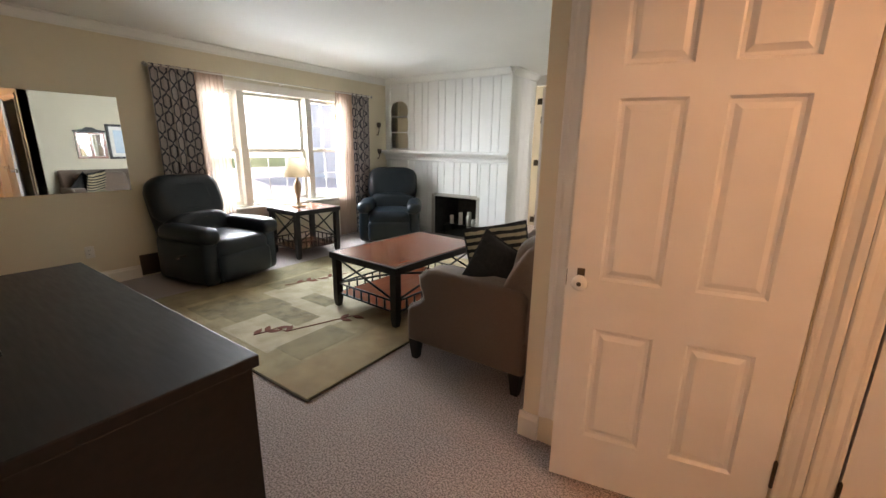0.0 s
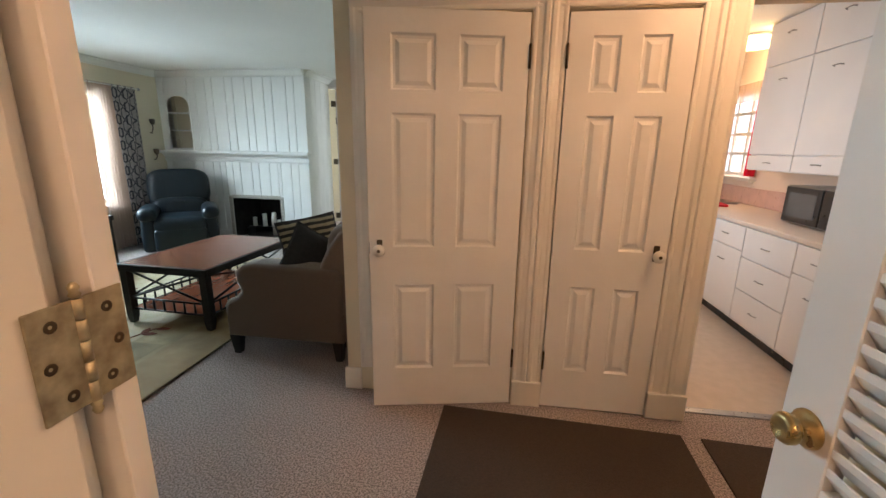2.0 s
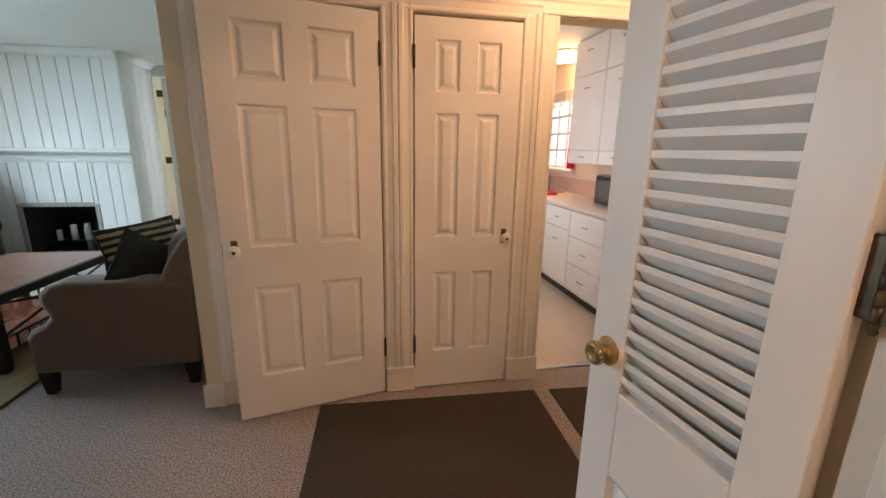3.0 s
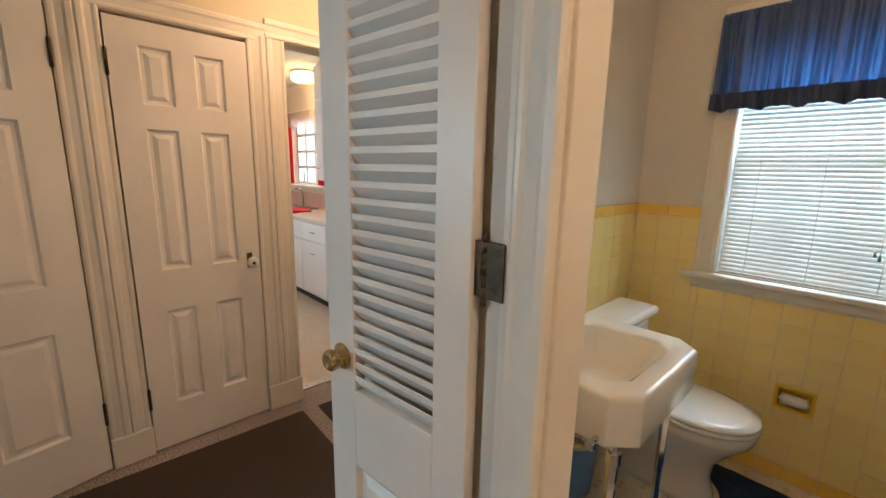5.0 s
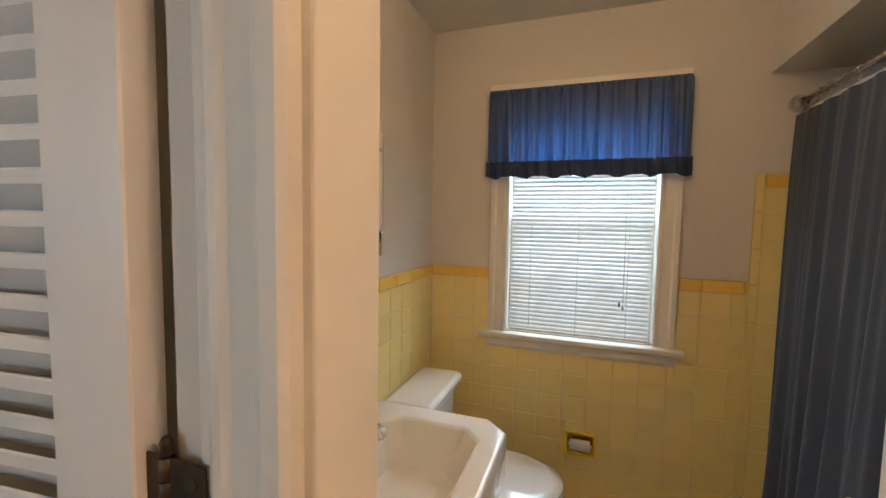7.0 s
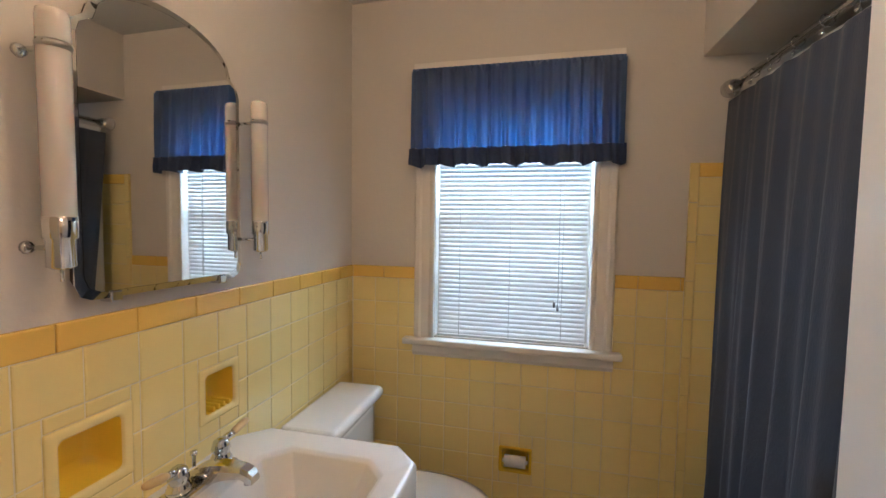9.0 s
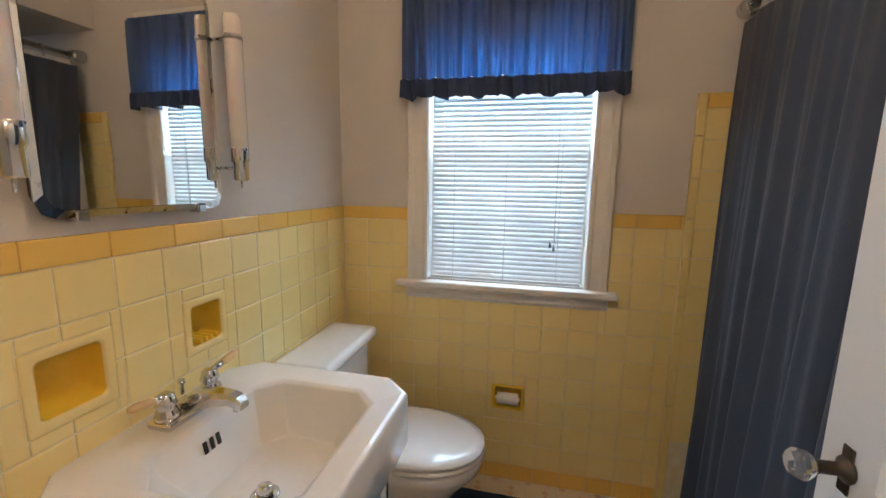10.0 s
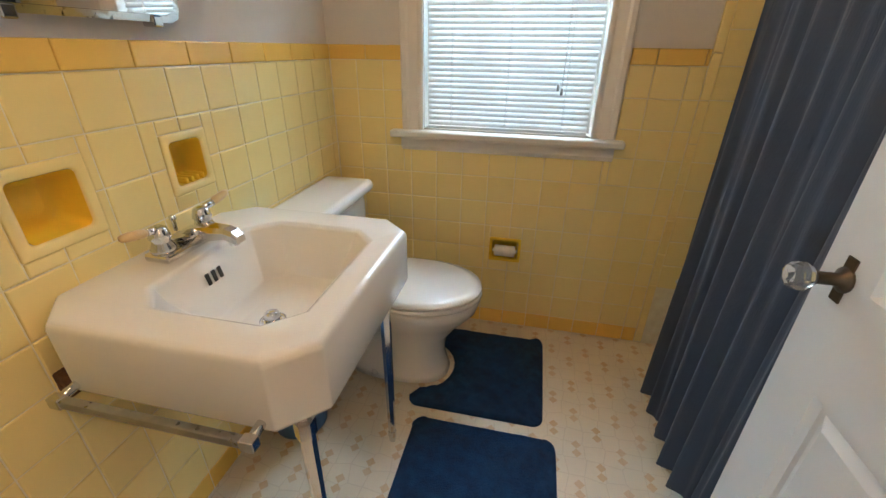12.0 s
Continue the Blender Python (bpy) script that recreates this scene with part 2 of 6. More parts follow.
RED_CLOTH = cloth_material("red_curtain_cotton", (0.65, 0.01, 0.035), (0.6, 0.01, 0.03), 0.4, 60)


def carpet_material():
    m = surf("mauve_loop_carpet", (0.50, 0.43, 0.405), (0.20, 0.165, 0.156), 122, 0.97, 0.45, 190, sheen=0.05, detail=3, contrast=(0.40, 0.60))
    big = node(m, "ShaderNodeTexNoise", Scale=2.2, Detail=3.0)
    tc = node(m, "ShaderNodeTexCoord")
    link(m, tc.outputs["Object"], big.inputs["Vector"])
    old = bsdf(m).inputs["Base Color"].links[0].from_socket
    hs = node(m, "ShaderNodeHueSaturation")
    mr = node(m, "ShaderNodeMapRange", To_Min=0.82, To_Max=1.12)
    link(m, big.outputs["Fac"], mr.inputs["Value"])
    link(m, mr.outputs[0], hs.inputs["Value"])
    link(m, old, hs.inputs["Color"])
    link(m, hs.outputs[0], bsdf(m).inputs["Base Color"])
    return m


def vinyl_material():
    """Cream sheet vinyl printed with fine linked lines and little tan checks."""
    m = surf("patterned_sheet_vinyl", (0.80, 0.71, 0.55), (0.76, 0.66, 0.50), 6, 0.32, 0.04, 50)
    base = bsdf(m).inputs["Base Color"].links[0].from_socket
    tc = node(m, "ShaderNodeTexCoord")
    mp = node(m, "ShaderNodeMapping")
    mp.inputs["Scale"].default_value = (1 / 0.105,) * 3
    mp.inputs["Rotation"].default_value = (0, 0, radians(45))
    link(m, tc.outputs["Object"], mp.inputs["Vector"])
    sep = node(m, "ShaderNodeSeparateXYZ")
    link(m, mp.outputs[0], sep.inputs[0])
    u, v = (maths(m, "FRACT", maths(m, "ADD", sep.outputs[i], 100.0)) for i in (0, 1))
    du, dv = (maths(m, "ABSOLUTE", maths(m, "SUBTRACT", w, 0.5)) for w in (u, v))
    near = maths(m, "LESS_THAN", maths(m, "MAXIMUM", du, dv), 0.23)
    side = maths(m, "GREATER_THAN", maths(m, "MULTIPLY", maths(m, "SUBTRACT", u, 0.5), maths(m, "SUBTRACT", v, 0.5)), 0.0)
    lump = node(m, "ShaderNodeTexNoise", Scale=7.0)
    link(m, tc.outputs["Object"], lump.inputs["Vector"])
    worn = maths(m, "MULTIPLY", near, maths(m, "MULTIPLY", side, maths(m, "ADD", lump.outputs["Fac"], 0.15)))
    vo = node(m, "ShaderNodeTexVoronoi", Scale=1.0, Randomness=0.35)
    vo.feature = "DISTANCE_TO_EDGE"
    mp2 = node(m, "ShaderNodeMapping")
    mp2.inputs["Scale"].default_value = (1 / 0.062,) * 3
    link(m, tc.outputs["Object"], mp2.inputs["Vector"])
    link(m, mp2.outputs[0], vo.inputs["Vector"])
    lines = maths(m, "MULTIPLY", maths(m, "LESS_THAN", vo.outputs["Distance"], 0.025), 0.22)
    c = mixed(m, lines, base, (0.42, 0.32, 0.20))
    c = mixed(m, worn, c, (0.62, 0.40, 0.17))
    link(m, c, bsdf(m).inputs["Base Color"])
    return m


def rug_material():
    """Sage and cream blocks, sculpted pile."""
    m = surf("sage_block_pile", (0.30, 0.245, 0.125), (0.18, 0.15, 0.07), 6, 0.95, 0.6, 200, sheen=0.2, detail=9, contrast=(0.36, 0.66))
    return m


def curtain_material():
    """Grey cloth with rows of dark linked hexagon rings."""
    m = surf("ring_print_cloth", (0.36, 0.33, 0.33), (0.32, 0.29, 0.29), 60, 0.9, 0.2, 200)
    base = bsdf(m).inputs["Base Color"].links[0].from_socket
    uv = node(m, "ShaderNodeUVMap")
    uv.uv_map = "uv"
    sep = node(m, "ShaderNodeSeparateXYZ")
    link(m, uv.outputs[0], sep.inputs[0])
    u = maths(m, "DIVIDE", sep.outputs[0], 0.145)
    v = maths(m, "DIVIDE", sep.outputs[1], 0.165)
    odd = maths(m, "MODULO", maths(m, "FLOOR", u), 2.0)
    v = maths(m, "ADD", v, maths(m, "MULTIPLY", odd, 0.5))
    du = maths(m, "ABSOLUTE", maths(m, "SUBTRACT", maths(m, "FRACT", u), 0.5))
    dv = maths(m, "ABSOLUTE", maths(m, "SUBTRACT", maths(m, "FRACT", v), 0.5))
    d = maths(m, "MAXIMUM", du, maths(m, "ADD", maths(m, "MULTIPLY", dv, 0.85), maths(m, "MULTIPLY", du, 0.45)))
    ring = maths(m, "MULTIPLY", maths(m, "GREATER_THAN", d, 0.35), maths(m, "LESS_THAN", d, 0.47))
    c = mixed(m, ring, base, (0.055, 0.058, 0.075))
    link(m, c, bsdf(m).inputs["Base Color"])
    return m


CARPET, VINYL, RUG, RINGS = carpet_material(), vinyl_material(), rug_material(), curtain_material()
RUG_CREAM = surf("cream_pile", (0.56, 0.49, 0.34), (0.40, 0.33, 0.19), 6, 0.95, 0.6, 200, sheen=0.2, detail=9, contrast=(0.36, 0.66))
RUG_TAN = surf("tan_gold_pile", (0.40, 0.30, 0.15), (0.28, 0.20, 0.095), 5, 0.95, 0.6, 200, sheen=0.2, detail=9, contrast=(0.36, 0.66))
RUG_SAGE = surf("deep_sage_pile", (0.30, 0.25, 0.13), (0.17, 0.14, 0.065), 10, 0.95, 0.6, 200, sheen=0.2, detail=9, contrast=(0.38, 0.62))
RUG_GOLD = surf("olive_gold_pile", (0.41, 0.335, 0.18), (0.26, 0.205, 0.10), 6, 0.95, 0.6, 200, sheen=0.2, detail=9, contrast=(0.36, 0.66))
RUG_RED = surf("rust_pile", (0.19, 0.06, 0.035), None, 9, 0.95, 0.5, 200)


# ---- mesh helpers ----
def box(bm, x0, x1, y0, y1, z0, z1):
    v = [bm.verts.new(c) for c in ((x0, y0, z0), (x1, y0, z0), (x1, y1, z0), (x0, y1, z0), (x0, y0, z1), (x1, y0, z1), (x1, y1, z1), (x0, y1, z1))]
    for f in ((3, 2, 1, 0), (4, 5, 6, 7), (0, 1, 5, 4), (1, 2, 6, 5), (2, 3, 7, 6), (3, 0, 4, 7)):
        bm.faces.new([v[i] for i in f])
    return v


def rbox(bm, x0, x1, y0, y1, z0, z1, r=0.004, seg=2, m=None):
    """A box with rounded edges, turned by m afterwards."""
    t = bmesh.new()
    box(t, min(x0, x1), max(x0, x1), min(y0, y1), max(y0, y1), min(z0, z1), max(z0, z1))
    r = min(r, 0.49 * min(abs(x1 - x0), abs(y1 - y0), abs(z1 - z0)))
    if r > 0:
        bmesh.ops.bevel(t, geom=t.edges[:], offset=r, segments=seg, affect="EDGES", profile=0.5)
    merge(bm, t, m)


def merge(bm, t, m=None):
    if m is not None:
        bmesh.ops.transform(t, matrix=m, verts=t.verts)
    new_verts = {v: bm.verts.new(v.co) for v in t.verts}
    for f in t.faces:
        g = bm.faces.new([new_verts[v] for v in f.verts])
        g.smooth = f.smooth
    t.free()


def lathe(bm, profile, seg=20, m=None):
    """Turns (radius, height) pairs round z."""
    t = bmesh.new()
    rings = []
    for r, z in profile:
        rings.append([t.verts.new((r * math.cos(2 * math.pi * i / seg), r * math.sin(2 * math.pi * i / seg), z)) for i in range(seg)] if r > 1e-6 else [t.verts.new((0, 0, z))])
    for a, b in zip(rings, rings[1:]):
        for i in range(seg):
            j = (i + 1) % seg
            if len(a) == 1 and len(b) > 1:
                t.faces.new((a[0], b[j], b[i]))
            elif len(b) == 1 and len(a) > 1:
                t.faces.new((a[i], a[j], b[0]))
            elif len(a) > 1:
                t.faces.new((a[i], a[j], b[j], b[i]))
    for f in t.faces:
        f.smooth = True
    if len(rings[0]) > 1:
        t.faces.new(rings[0][::-1])
    if len(rings[-1]) > 1:
        t.faces.new(rings[-1])
    merge(bm, t, m)


def tube(bm, points, r, seg=10):
    """A round bar along points."""
    pts = [Vector(p) for p in points]
    t = bmesh.new()
    rings = []
    for i, p in enumerate(pts):
        d = (pts[min(i + 1, len(pts) - 1)] - pts[max(i - 1, 0)]).normalized()
        a = d.orthogonal().normalized() if i == 0 else (a - d * a.dot(d)).normalized()
        b = d.cross(a)
        rings.append([t.verts.new(p + r * (math.cos(2 * math.pi * k / seg) * a + math.sin(2 * math.pi * k / seg) * b)) for k in range(seg)])
    for x, y in zip(rings, rings[1:]):
        for k in range(seg):
            f = t.faces.new((x[k], x[(k + 1) % seg], y[(k + 1) % seg], y[k]))
            f.smooth = True
    t.faces.new(rings[0][::-1])
    t.faces.new(rings[-1])
    merge(bm, t)


def loft(bm, loops, cap=(True, True), smooth=True):
    """Skins closed loops of equal length."""
    rings = [[bm.verts.new(c) for c in loop] for loop in loops]
    n = len(rings[0])
    for a, b in zip(rings, rings[1:]):
        for i in range(n):
            f = bm.faces.new((a[i], a[(i + 1) % n], b[(i + 1) % n], b[i]))
            f.smooth = smooth
    if cap[0]:
        bm.faces.new(rings[0][::-1])
    if cap[1]:
        bm.faces.new(rings[-1])


def prism(bm, outline, axis, a0, a1):
    """An outline of (u, v) pairs drawn out along an axis from a0 to a1."""
    def at(u, v, w):
        return {"x": (w, u, v), "y": (u, w, v), "z": (u, v, w)}[axis]
    loft(bm, [[at(u, v, a0) for u, v in outline], [at(u, v, a1) for u, v in outline]], smooth=False)


def oval(cx, cy, rx, ry, z, n=28, power=2.0, front=0.0):
    out = []
    for i in range(n):
        a = 2 * math.pi * i / n
        c, s = math.cos(a), math.sin(a)
        e = 2 / power
        out.append((cx + rx * math.copysign(abs(c) ** e, c), cy + ry * math.copysign(abs(s) ** e, s) * (1 + (front if s < 0 else 0)), z))
    return out


def finish(bm, name):
    bmesh.ops.recalc_face_normals(bm, faces=bm.faces)
    me = bpy.data.meshes.new(name)
    bm.to_mesh(me)
    bm.free()
    return me


def part(name, bm, material, parent, label=""):
    ob = new(name, finish(bm, name))
    ob.data.materials.append(material)
    ob.parent = parent
    if label:
        ob["label"] = label
    return ob


def piece(name, me, parent, loc):
    ob = new(name, me)
    ob.parent, ob.location = parent, loc
    return ob


def thing(name, m, label, category, group="", kind=""):
    ob = new(name)
    ob.empty_display_size = 0.1
    ob.matrix_world = m
    return tagged(ob, label, category, group, kind)


def single(name, bm, material, label, category, kind="", group=""):
    ob = new(name, finish(bm, name))
    ob.data.materials.append(material)
    return tagged(ob, label, category, group, kind)


def structure(name, bm, material, label, category):
    return single(name, bm, material, label, category, "structure")


def pbox(name, material, parent, x0, x1, y0, y1, z0, z1, r=0.003, seg=2, label="", m=None):
    bm = bmesh.new()
    rbox(bm, x0, x1, y0, y1, z0, z1, r, seg, m)
    return part(name, bm, material, parent, label)


def wall(name, axis, p0, p1, a0, a1, z0, z1, material, label, holes=()):
    """A wall between the planes p0 and p1 of an axis, along a0 to a1, with holes (a0, a1, z0, z1)."""
    bm = bmesh.new()
    cuts = sorted({a0, a1, *(h[0] for h in holes), *(h[1] for h in holes)})
    for u0, u1 in zip(cuts, cuts[1:]):
        spans, z = [], z0
        for h in sorted((h for h in holes if h[0] < u1 - 1e-6 and h[1] > u0 + 1e-6), key=lambda h: h[2]):
            if h[2] > z:
                spans.append((z, h[2]))
            z = h[3]
        if z < z1:
            spans.append((z, z1))
        for b, t in spans:
            if axis == "x":
                box(bm, p0, p1, u0, u1, b, t)
            else:
                box(bm, u0, u1, p0, p1, b, t)
    return structure(name, bm, material, label, "wall")


# ---- large structure ----
CEILING = 2.43
bm = bmesh.new()
for x0, x1, y0, y1 in ((-4.86, -0.54, -0.05, 7.2), (-0.54, 2.2, -0.05, 1.80), (-0.6, 0.97, -1.75, -0.05), (-0.54, 1.2, 1.80, 2.6)):
    box(bm, x0, x1, y0, y1, -0.06, 0.0)
structure("floor", bm, CARPET, "mauve grey looped carpet running from living room through foyer", "carpet")
bm = bmesh.new()
box(bm, 0.97, 2.72, -1.95, 0.42, -0.06, 0.002)
structure("floor_bath", bm, VINYL, "cream sheet vinyl printed with small tan checks", "floor")
bm = bmesh.new()
box(bm, 1.2, 2.85, 1.80, 5.5, -0.06, 0.004)
structure("floor_kitchen", bm, KITCHEN_FLOOR, "warm beige vinyl kitchen floor", "floor")
bm = bmesh.new()
box(bm, -5.0, 3.0, -0.05, 7.3, CEILING, CEILING + 0.1)
box(bm, -0.7, 0.98, -1.9, -0.05, CEILING, CEILING + 0.1)
structure("ceiling", bm, CEIL, "flat off-white painted plaster ceiling", "ceiling")
bm = bmesh.new()
box(bm, 0.98, 2.9, -2.1, 0.45, CEILING - 0.002, CEILING + 0.1)
structure("ceiling_bath", bm, BATH_CEIL, "grey-cream painted bathroom ceiling", "ceiling")

WIN_Y0, WIN_Y1, WIN_Z0, WIN_Z1 = 2.42, 4.40, 0.62, 1.99
wall("wall_west", "x", -4.95, -4.81, -0.2, 5.5, 0, CEILING, CREAM, "cream painted wall round the triple living room window", [(WIN_Y0, WIN_Y1, WIN_Z0, WIN_Z1)])
wall("wall_living_south", "y", -0.17, -0.045, -4.95, -0.165, 0, CEILING, CREAM, "cream painted wall behind the black dresser")
wall("wall_double_door_head", "y", -0.17, -0.045, -0.165, 0.93, 2.03, CEILING, FOYER, "painted wall over the pair of louvred doors")
wall("wall_living_east", "x", -0.54, -0.44, 1.725, 7.2, 0, CEILING, CREAM, "cream painted wall behind the sofa")
wall("wall_living_north", "y", 7.1, 7.2, -3.4, -0.44, 0, CEILING, CREAM, "cream wall beyond the panelled chimney breast")
wall("wall_closets", "y", 1.72, 1.84, -0.54, 2.2, 0, CEILING, FOYER, "warm cream wall holding two closet doors and the kitchen opening", [(-0.365, 0.405, 0, 2.0), (0.565, 1.12, 0, 2.0), (1.315, 2.08, 0, 2.03)])
wall("wall_closet_back", "y", 2.5, 2.6, -0.44, 1.2, 0, CEILING, FOYER, "plain closet back wall")
wall("wall_closet_divide", "x", 0.45, 0.52, 1.84, 2.5, 0, CEILING, FOYER, "plain wall between two closets")
# the hole is an added, unseen opening that lets the fill lamp in
wall("wall_kitchen_west", "x", 1.16, 1.26, 1.84, 5.4, 0, CEILING, KITCHEN_WALL, "plain kitchen wall", [(2.5, 3.7, 0.95, 2.05)])
wall("wall_kitchen_north", "y", 5.3, 5.4, 1.26, 2.9, 0, CEILING, KITCHEN_WALL, "tan kitchen end wall")
KW = (4.22, 5.02, 1.16, 2.02)
wall("wall_kitchen_east", "x", 2.79, 2.91, 1.84, 5.4, 0, CEILING, KITCHEN_WALL, "tan kitchen wall round the window over the sink", [KW])
wall("wall_foyer_east", "x", 2.2, 2.32, 0.48, 1.84, 0, CEILING, FOYER, "warm cream foyer end wall")
wall("wall_hall_south", "y", -1.85, -1.75, -0.6, 0.98, 0, CEILING, FOYER, "warm cream hall end wall")
wall("wall_hall_west", "x", -0.7, -0.6, -1.85, -0.17, 0, CEILING, FOYER, "warm cream hall side wall")
# bath: doorway wall, sink wall with two soap niches, window wall, tub alcove
DOOR_Y0, DOOR_Y1 = -0.99, -0.226
wall("wall_bath_west", "x", 0.885, 0.968, -1.95, -0.09, 0, CEILING, BATH_PAINT, "painted wall round the bathroom doorway", [(DOOR_Y0, DOOR_Y1, 0, 2.03)])
wall("wall_foyer_return", "x", 0.925, 0.968, -0.09, 0.48, 0, CEILING, FOYER, "warm cream wall beside the open louvred door")
N1 = (1.446, 1.564, 0.907, 1.022)
N2 = (1.784, 1.885, 0.914, 1.021)
wall("wall_bath_north", "y", 0.372, 0.48, 0.968, 2.9, 0, CEILING, BATH_PAINT, "grey-cream painted wall above yellow tile behind the sink", [N1, N2])
BW = (-0.70, -0.035, 0.93, 1.985)
TP = (-0.468, -0.354, 0.368, 0.454)
wall("wall_bath_east", "x", 2.672, 2.80, -1.95, 0.372, 0, CEILING, BATH_PAINT, "grey-cream painted wall above yellow tile round the bath window", [BW, TP])
wall("wall_tub_back", "y", -1.95, -1.85, 0.968, 2.672, 0, CEILING, BATH_PAINT, "plain painted wall behind the tub")
wall("wall_tub_soffit", "y", -1.85, -1.075, 0.968, 2.672, 2.085, CEILING, BATH_PAINT, "dropped painted soffit over the tub alcove")


# ---- casings, baseboards and mouldings ----
def casing_profile(w):
    return [(0, 0), (0, 0.013), (0.006, 0.016), (0.014, 0.016), (0.022, 0.013), (w - 0.032, 0.017), (w - 0.022, 0.023), (w - 0.006, 0.024), (w, 0.019), (w, 0)]


def casing_y(name, x0, x1, y, z0, z1, sign=-1, flip=False):
    """An upright moulded casing on a wall that faces y."""
    w = x1 - x0
    prof = [((w - u) if flip else u, v) for u, v in casing_profile(w)]
    bm = bmesh.new()
    prism(bm, [(x0 + u, y + sign * v) for u, v in prof], "z", z0, z1)
    return structure(name, bm, TRIM, "cream painted moulded door casing", "trim")


def head_y(name, x0, x1, y, z0, h, sign=-1):
    bm = bmesh.new()
    prism(bm, [(y + sign * v, z0 + u) for u, v in casing_profile(h)], "x", x0, x1)
    return structure(name, bm, TRIM, "cream painted moulded head casing", "trim")


FACE = 1.72
for x0, x1, flip in ((-0.455, -0.372, True), (0.41, 0.486, False), (0.488, 0.562, True), (1.122, 1.212, False), (1.214, 1.31, True), (2.085, 2.17, False)):
    casing_y("trim", x0, x1, FACE, 0.15, 2.03, -1, flip)
for x0, x1, z in ((-0.455, 0.486, 2.005), (0.488, 1.212, 2.005), (1.214, 2.17, 2.035)):
    head_y("trim", x0, x1, FACE, z, 0.085)
bm = bmesh.new()
for x0, x1 in ((0.407, 0.566), (1.118, 1.314)):
    rbox(bm, x0, x1, FACE - 0.032, FACE, 0.004, 0.15, 0.004)
structure("trim_plinths", bm, TRIM, "cream painted plinth blocks under the casings", "trim")


def base_run(name, axis, plane, a0, a1, sign, h=0.13, material=TRIM):
    prof = [(0, 0), (0.016, 0), (0.016, h - 0.03), (0.011, h - 0.018), (0.008, h), (0, h)]
    bm = bmesh.new()
    if axis == "y":
        prism(bm, [(plane + sign * u, v + 0.002) for u, v in prof], "x", a0, a1)
    else:
        prism(bm, [(plane + sign * u, v + 0.002) for u, v in prof], "y", a0, a1)
    return structure(name, bm, material, "cream painted wooden baseboard", "baseboard")


base_run("baseboard", "y", 1.72, -0.556, -0.458, -1)
base_run("baseboard", "x", -0.54, 1.722, 7.1, -1)
base_run("baseboard", "x", -4.81, 0.0, 1.60, 1)
base_run("baseboard", "x", -4.81, 1.86, 5.38, 1)
base_run("baseboard", "y", -0.045, -4.81, -0.62, 1)
# crown moulding in the living room
bm = bmesh.new()
crown = [(0, 0), (0.085, 0), (0.085, -0.012), (0.06, -0.022), (0.022, -0.066), (0.016, -0.085), (0, -0.085)]
prism(bm, [(-4.81 + u, CEILING - 0.002 + v) for u, v in crown], "y", -0.05, 5.38)
prism(bm, [(5.38 - u, CEILING - 0.002 + v) for u, v in crown], "x", -4.81, -2.49)
prism(bm, [(-2.49 + u, CEILING - 0.002 + v) for u, v in crown], "y", 5.38, 6.20)
prism(bm, [(-0.54 - u, CEILING - 0.002 + v) for u, v in crown], "y", 1.73, 6.20)
structure("trim_crown", bm, CEIL, "white painted cove crown moulding", "trim")
# jambs of the double-door opening and of the bathroom doorway
bm = bmesh.new()
rbox(bm, -0.165, -0.122, -0.185, -0.045, 0.0, 2.03, 0.003)
rbox(bm, -0.20, -0.155, -0.0445, -0.0045, 0.0, 2.03, 0.012, 4)
rbox(bm, 0.879, 0.93, -0.160, -0.121, 0.0, 2.03, 0.003)
rbox(bm, -0.122, 0.885, -0.17, -0.045, 2.0, 2.03, 0.003)
structure("trim_double_door_jamb", bm, TRIM, "white painted jamb of the double door opening", "trim")
bm = bmesh.new()
w = 0.080
prism(bm, [(0.885 - v, DOOR_Y1 + 0.006 + (w - u)) for u, v in casing_profile(w)], "z", 0.0, 2.05)
structure("trim", bm, TRIM, "cream painted moulded bathroom door casing", "trim")
bm = bmesh.new()
prism(bm, [(0.885 - v, DOOR_Y0 - 0.004 - (w - u)) for u, v in casing_profile(w)], "z", 0.0, 2.05)
prism(bm, [(0.885 - v, 2.05 + u) for u, v in casing_profile(w)], "y", DOOR_Y0 - 0.07, DOOR_Y1 + 0.07)
structure("trim", bm, TRIM, "cream painted moulded bathroom door casing", "trim")
bm = bmesh.new()
rbox(bm, 0.880, 0.972, DOOR_Y1 - 0.004, DOOR_Y1 + 0.012, 0.0, 2.03, 0.003)
rbox(bm, 0.880, 0.972, DOOR_Y0 - 0.003, DOOR_Y0 + 0.016, 0.0, 2.03, 0.003)
rbox(bm, 0.880, 0.972, DOOR_Y0, DOOR_Y1, 2.014, 2.033, 0.003)
structure("trim_bath_jamb", bm, TRIM, "cream painted bathroom door jamb", "trim")
bm = bmesh.new()
rbox(bm, 0.93, 0.985, DOOR_Y0, DOOR_Y1, 0.0, 0.012, 0.004)
structure("threshold", bm, STEEL, "metal strip threshold at the bathroom door", "threshold")


# ---- doors ----
def panel_ring(bm, x0, x1, z0, z1, y, s):
    """A sunk moulding with a raised field, on the side that s names."""
    def loop(d, depth):
        return [(x0 + d, y + s * depth, z0 + d), (x1 - d, y + s * depth, z0 + d), (x1 - d, y + s * depth, z1 - d), (x0 + d, y + s * depth, z1 - d)]
    loft(bm, [loop(0, 0), loop(0.009, -0.013), loop(0.021, -0.013), loop(0.040, -0.003)], cap=(False, True), smooth=False)


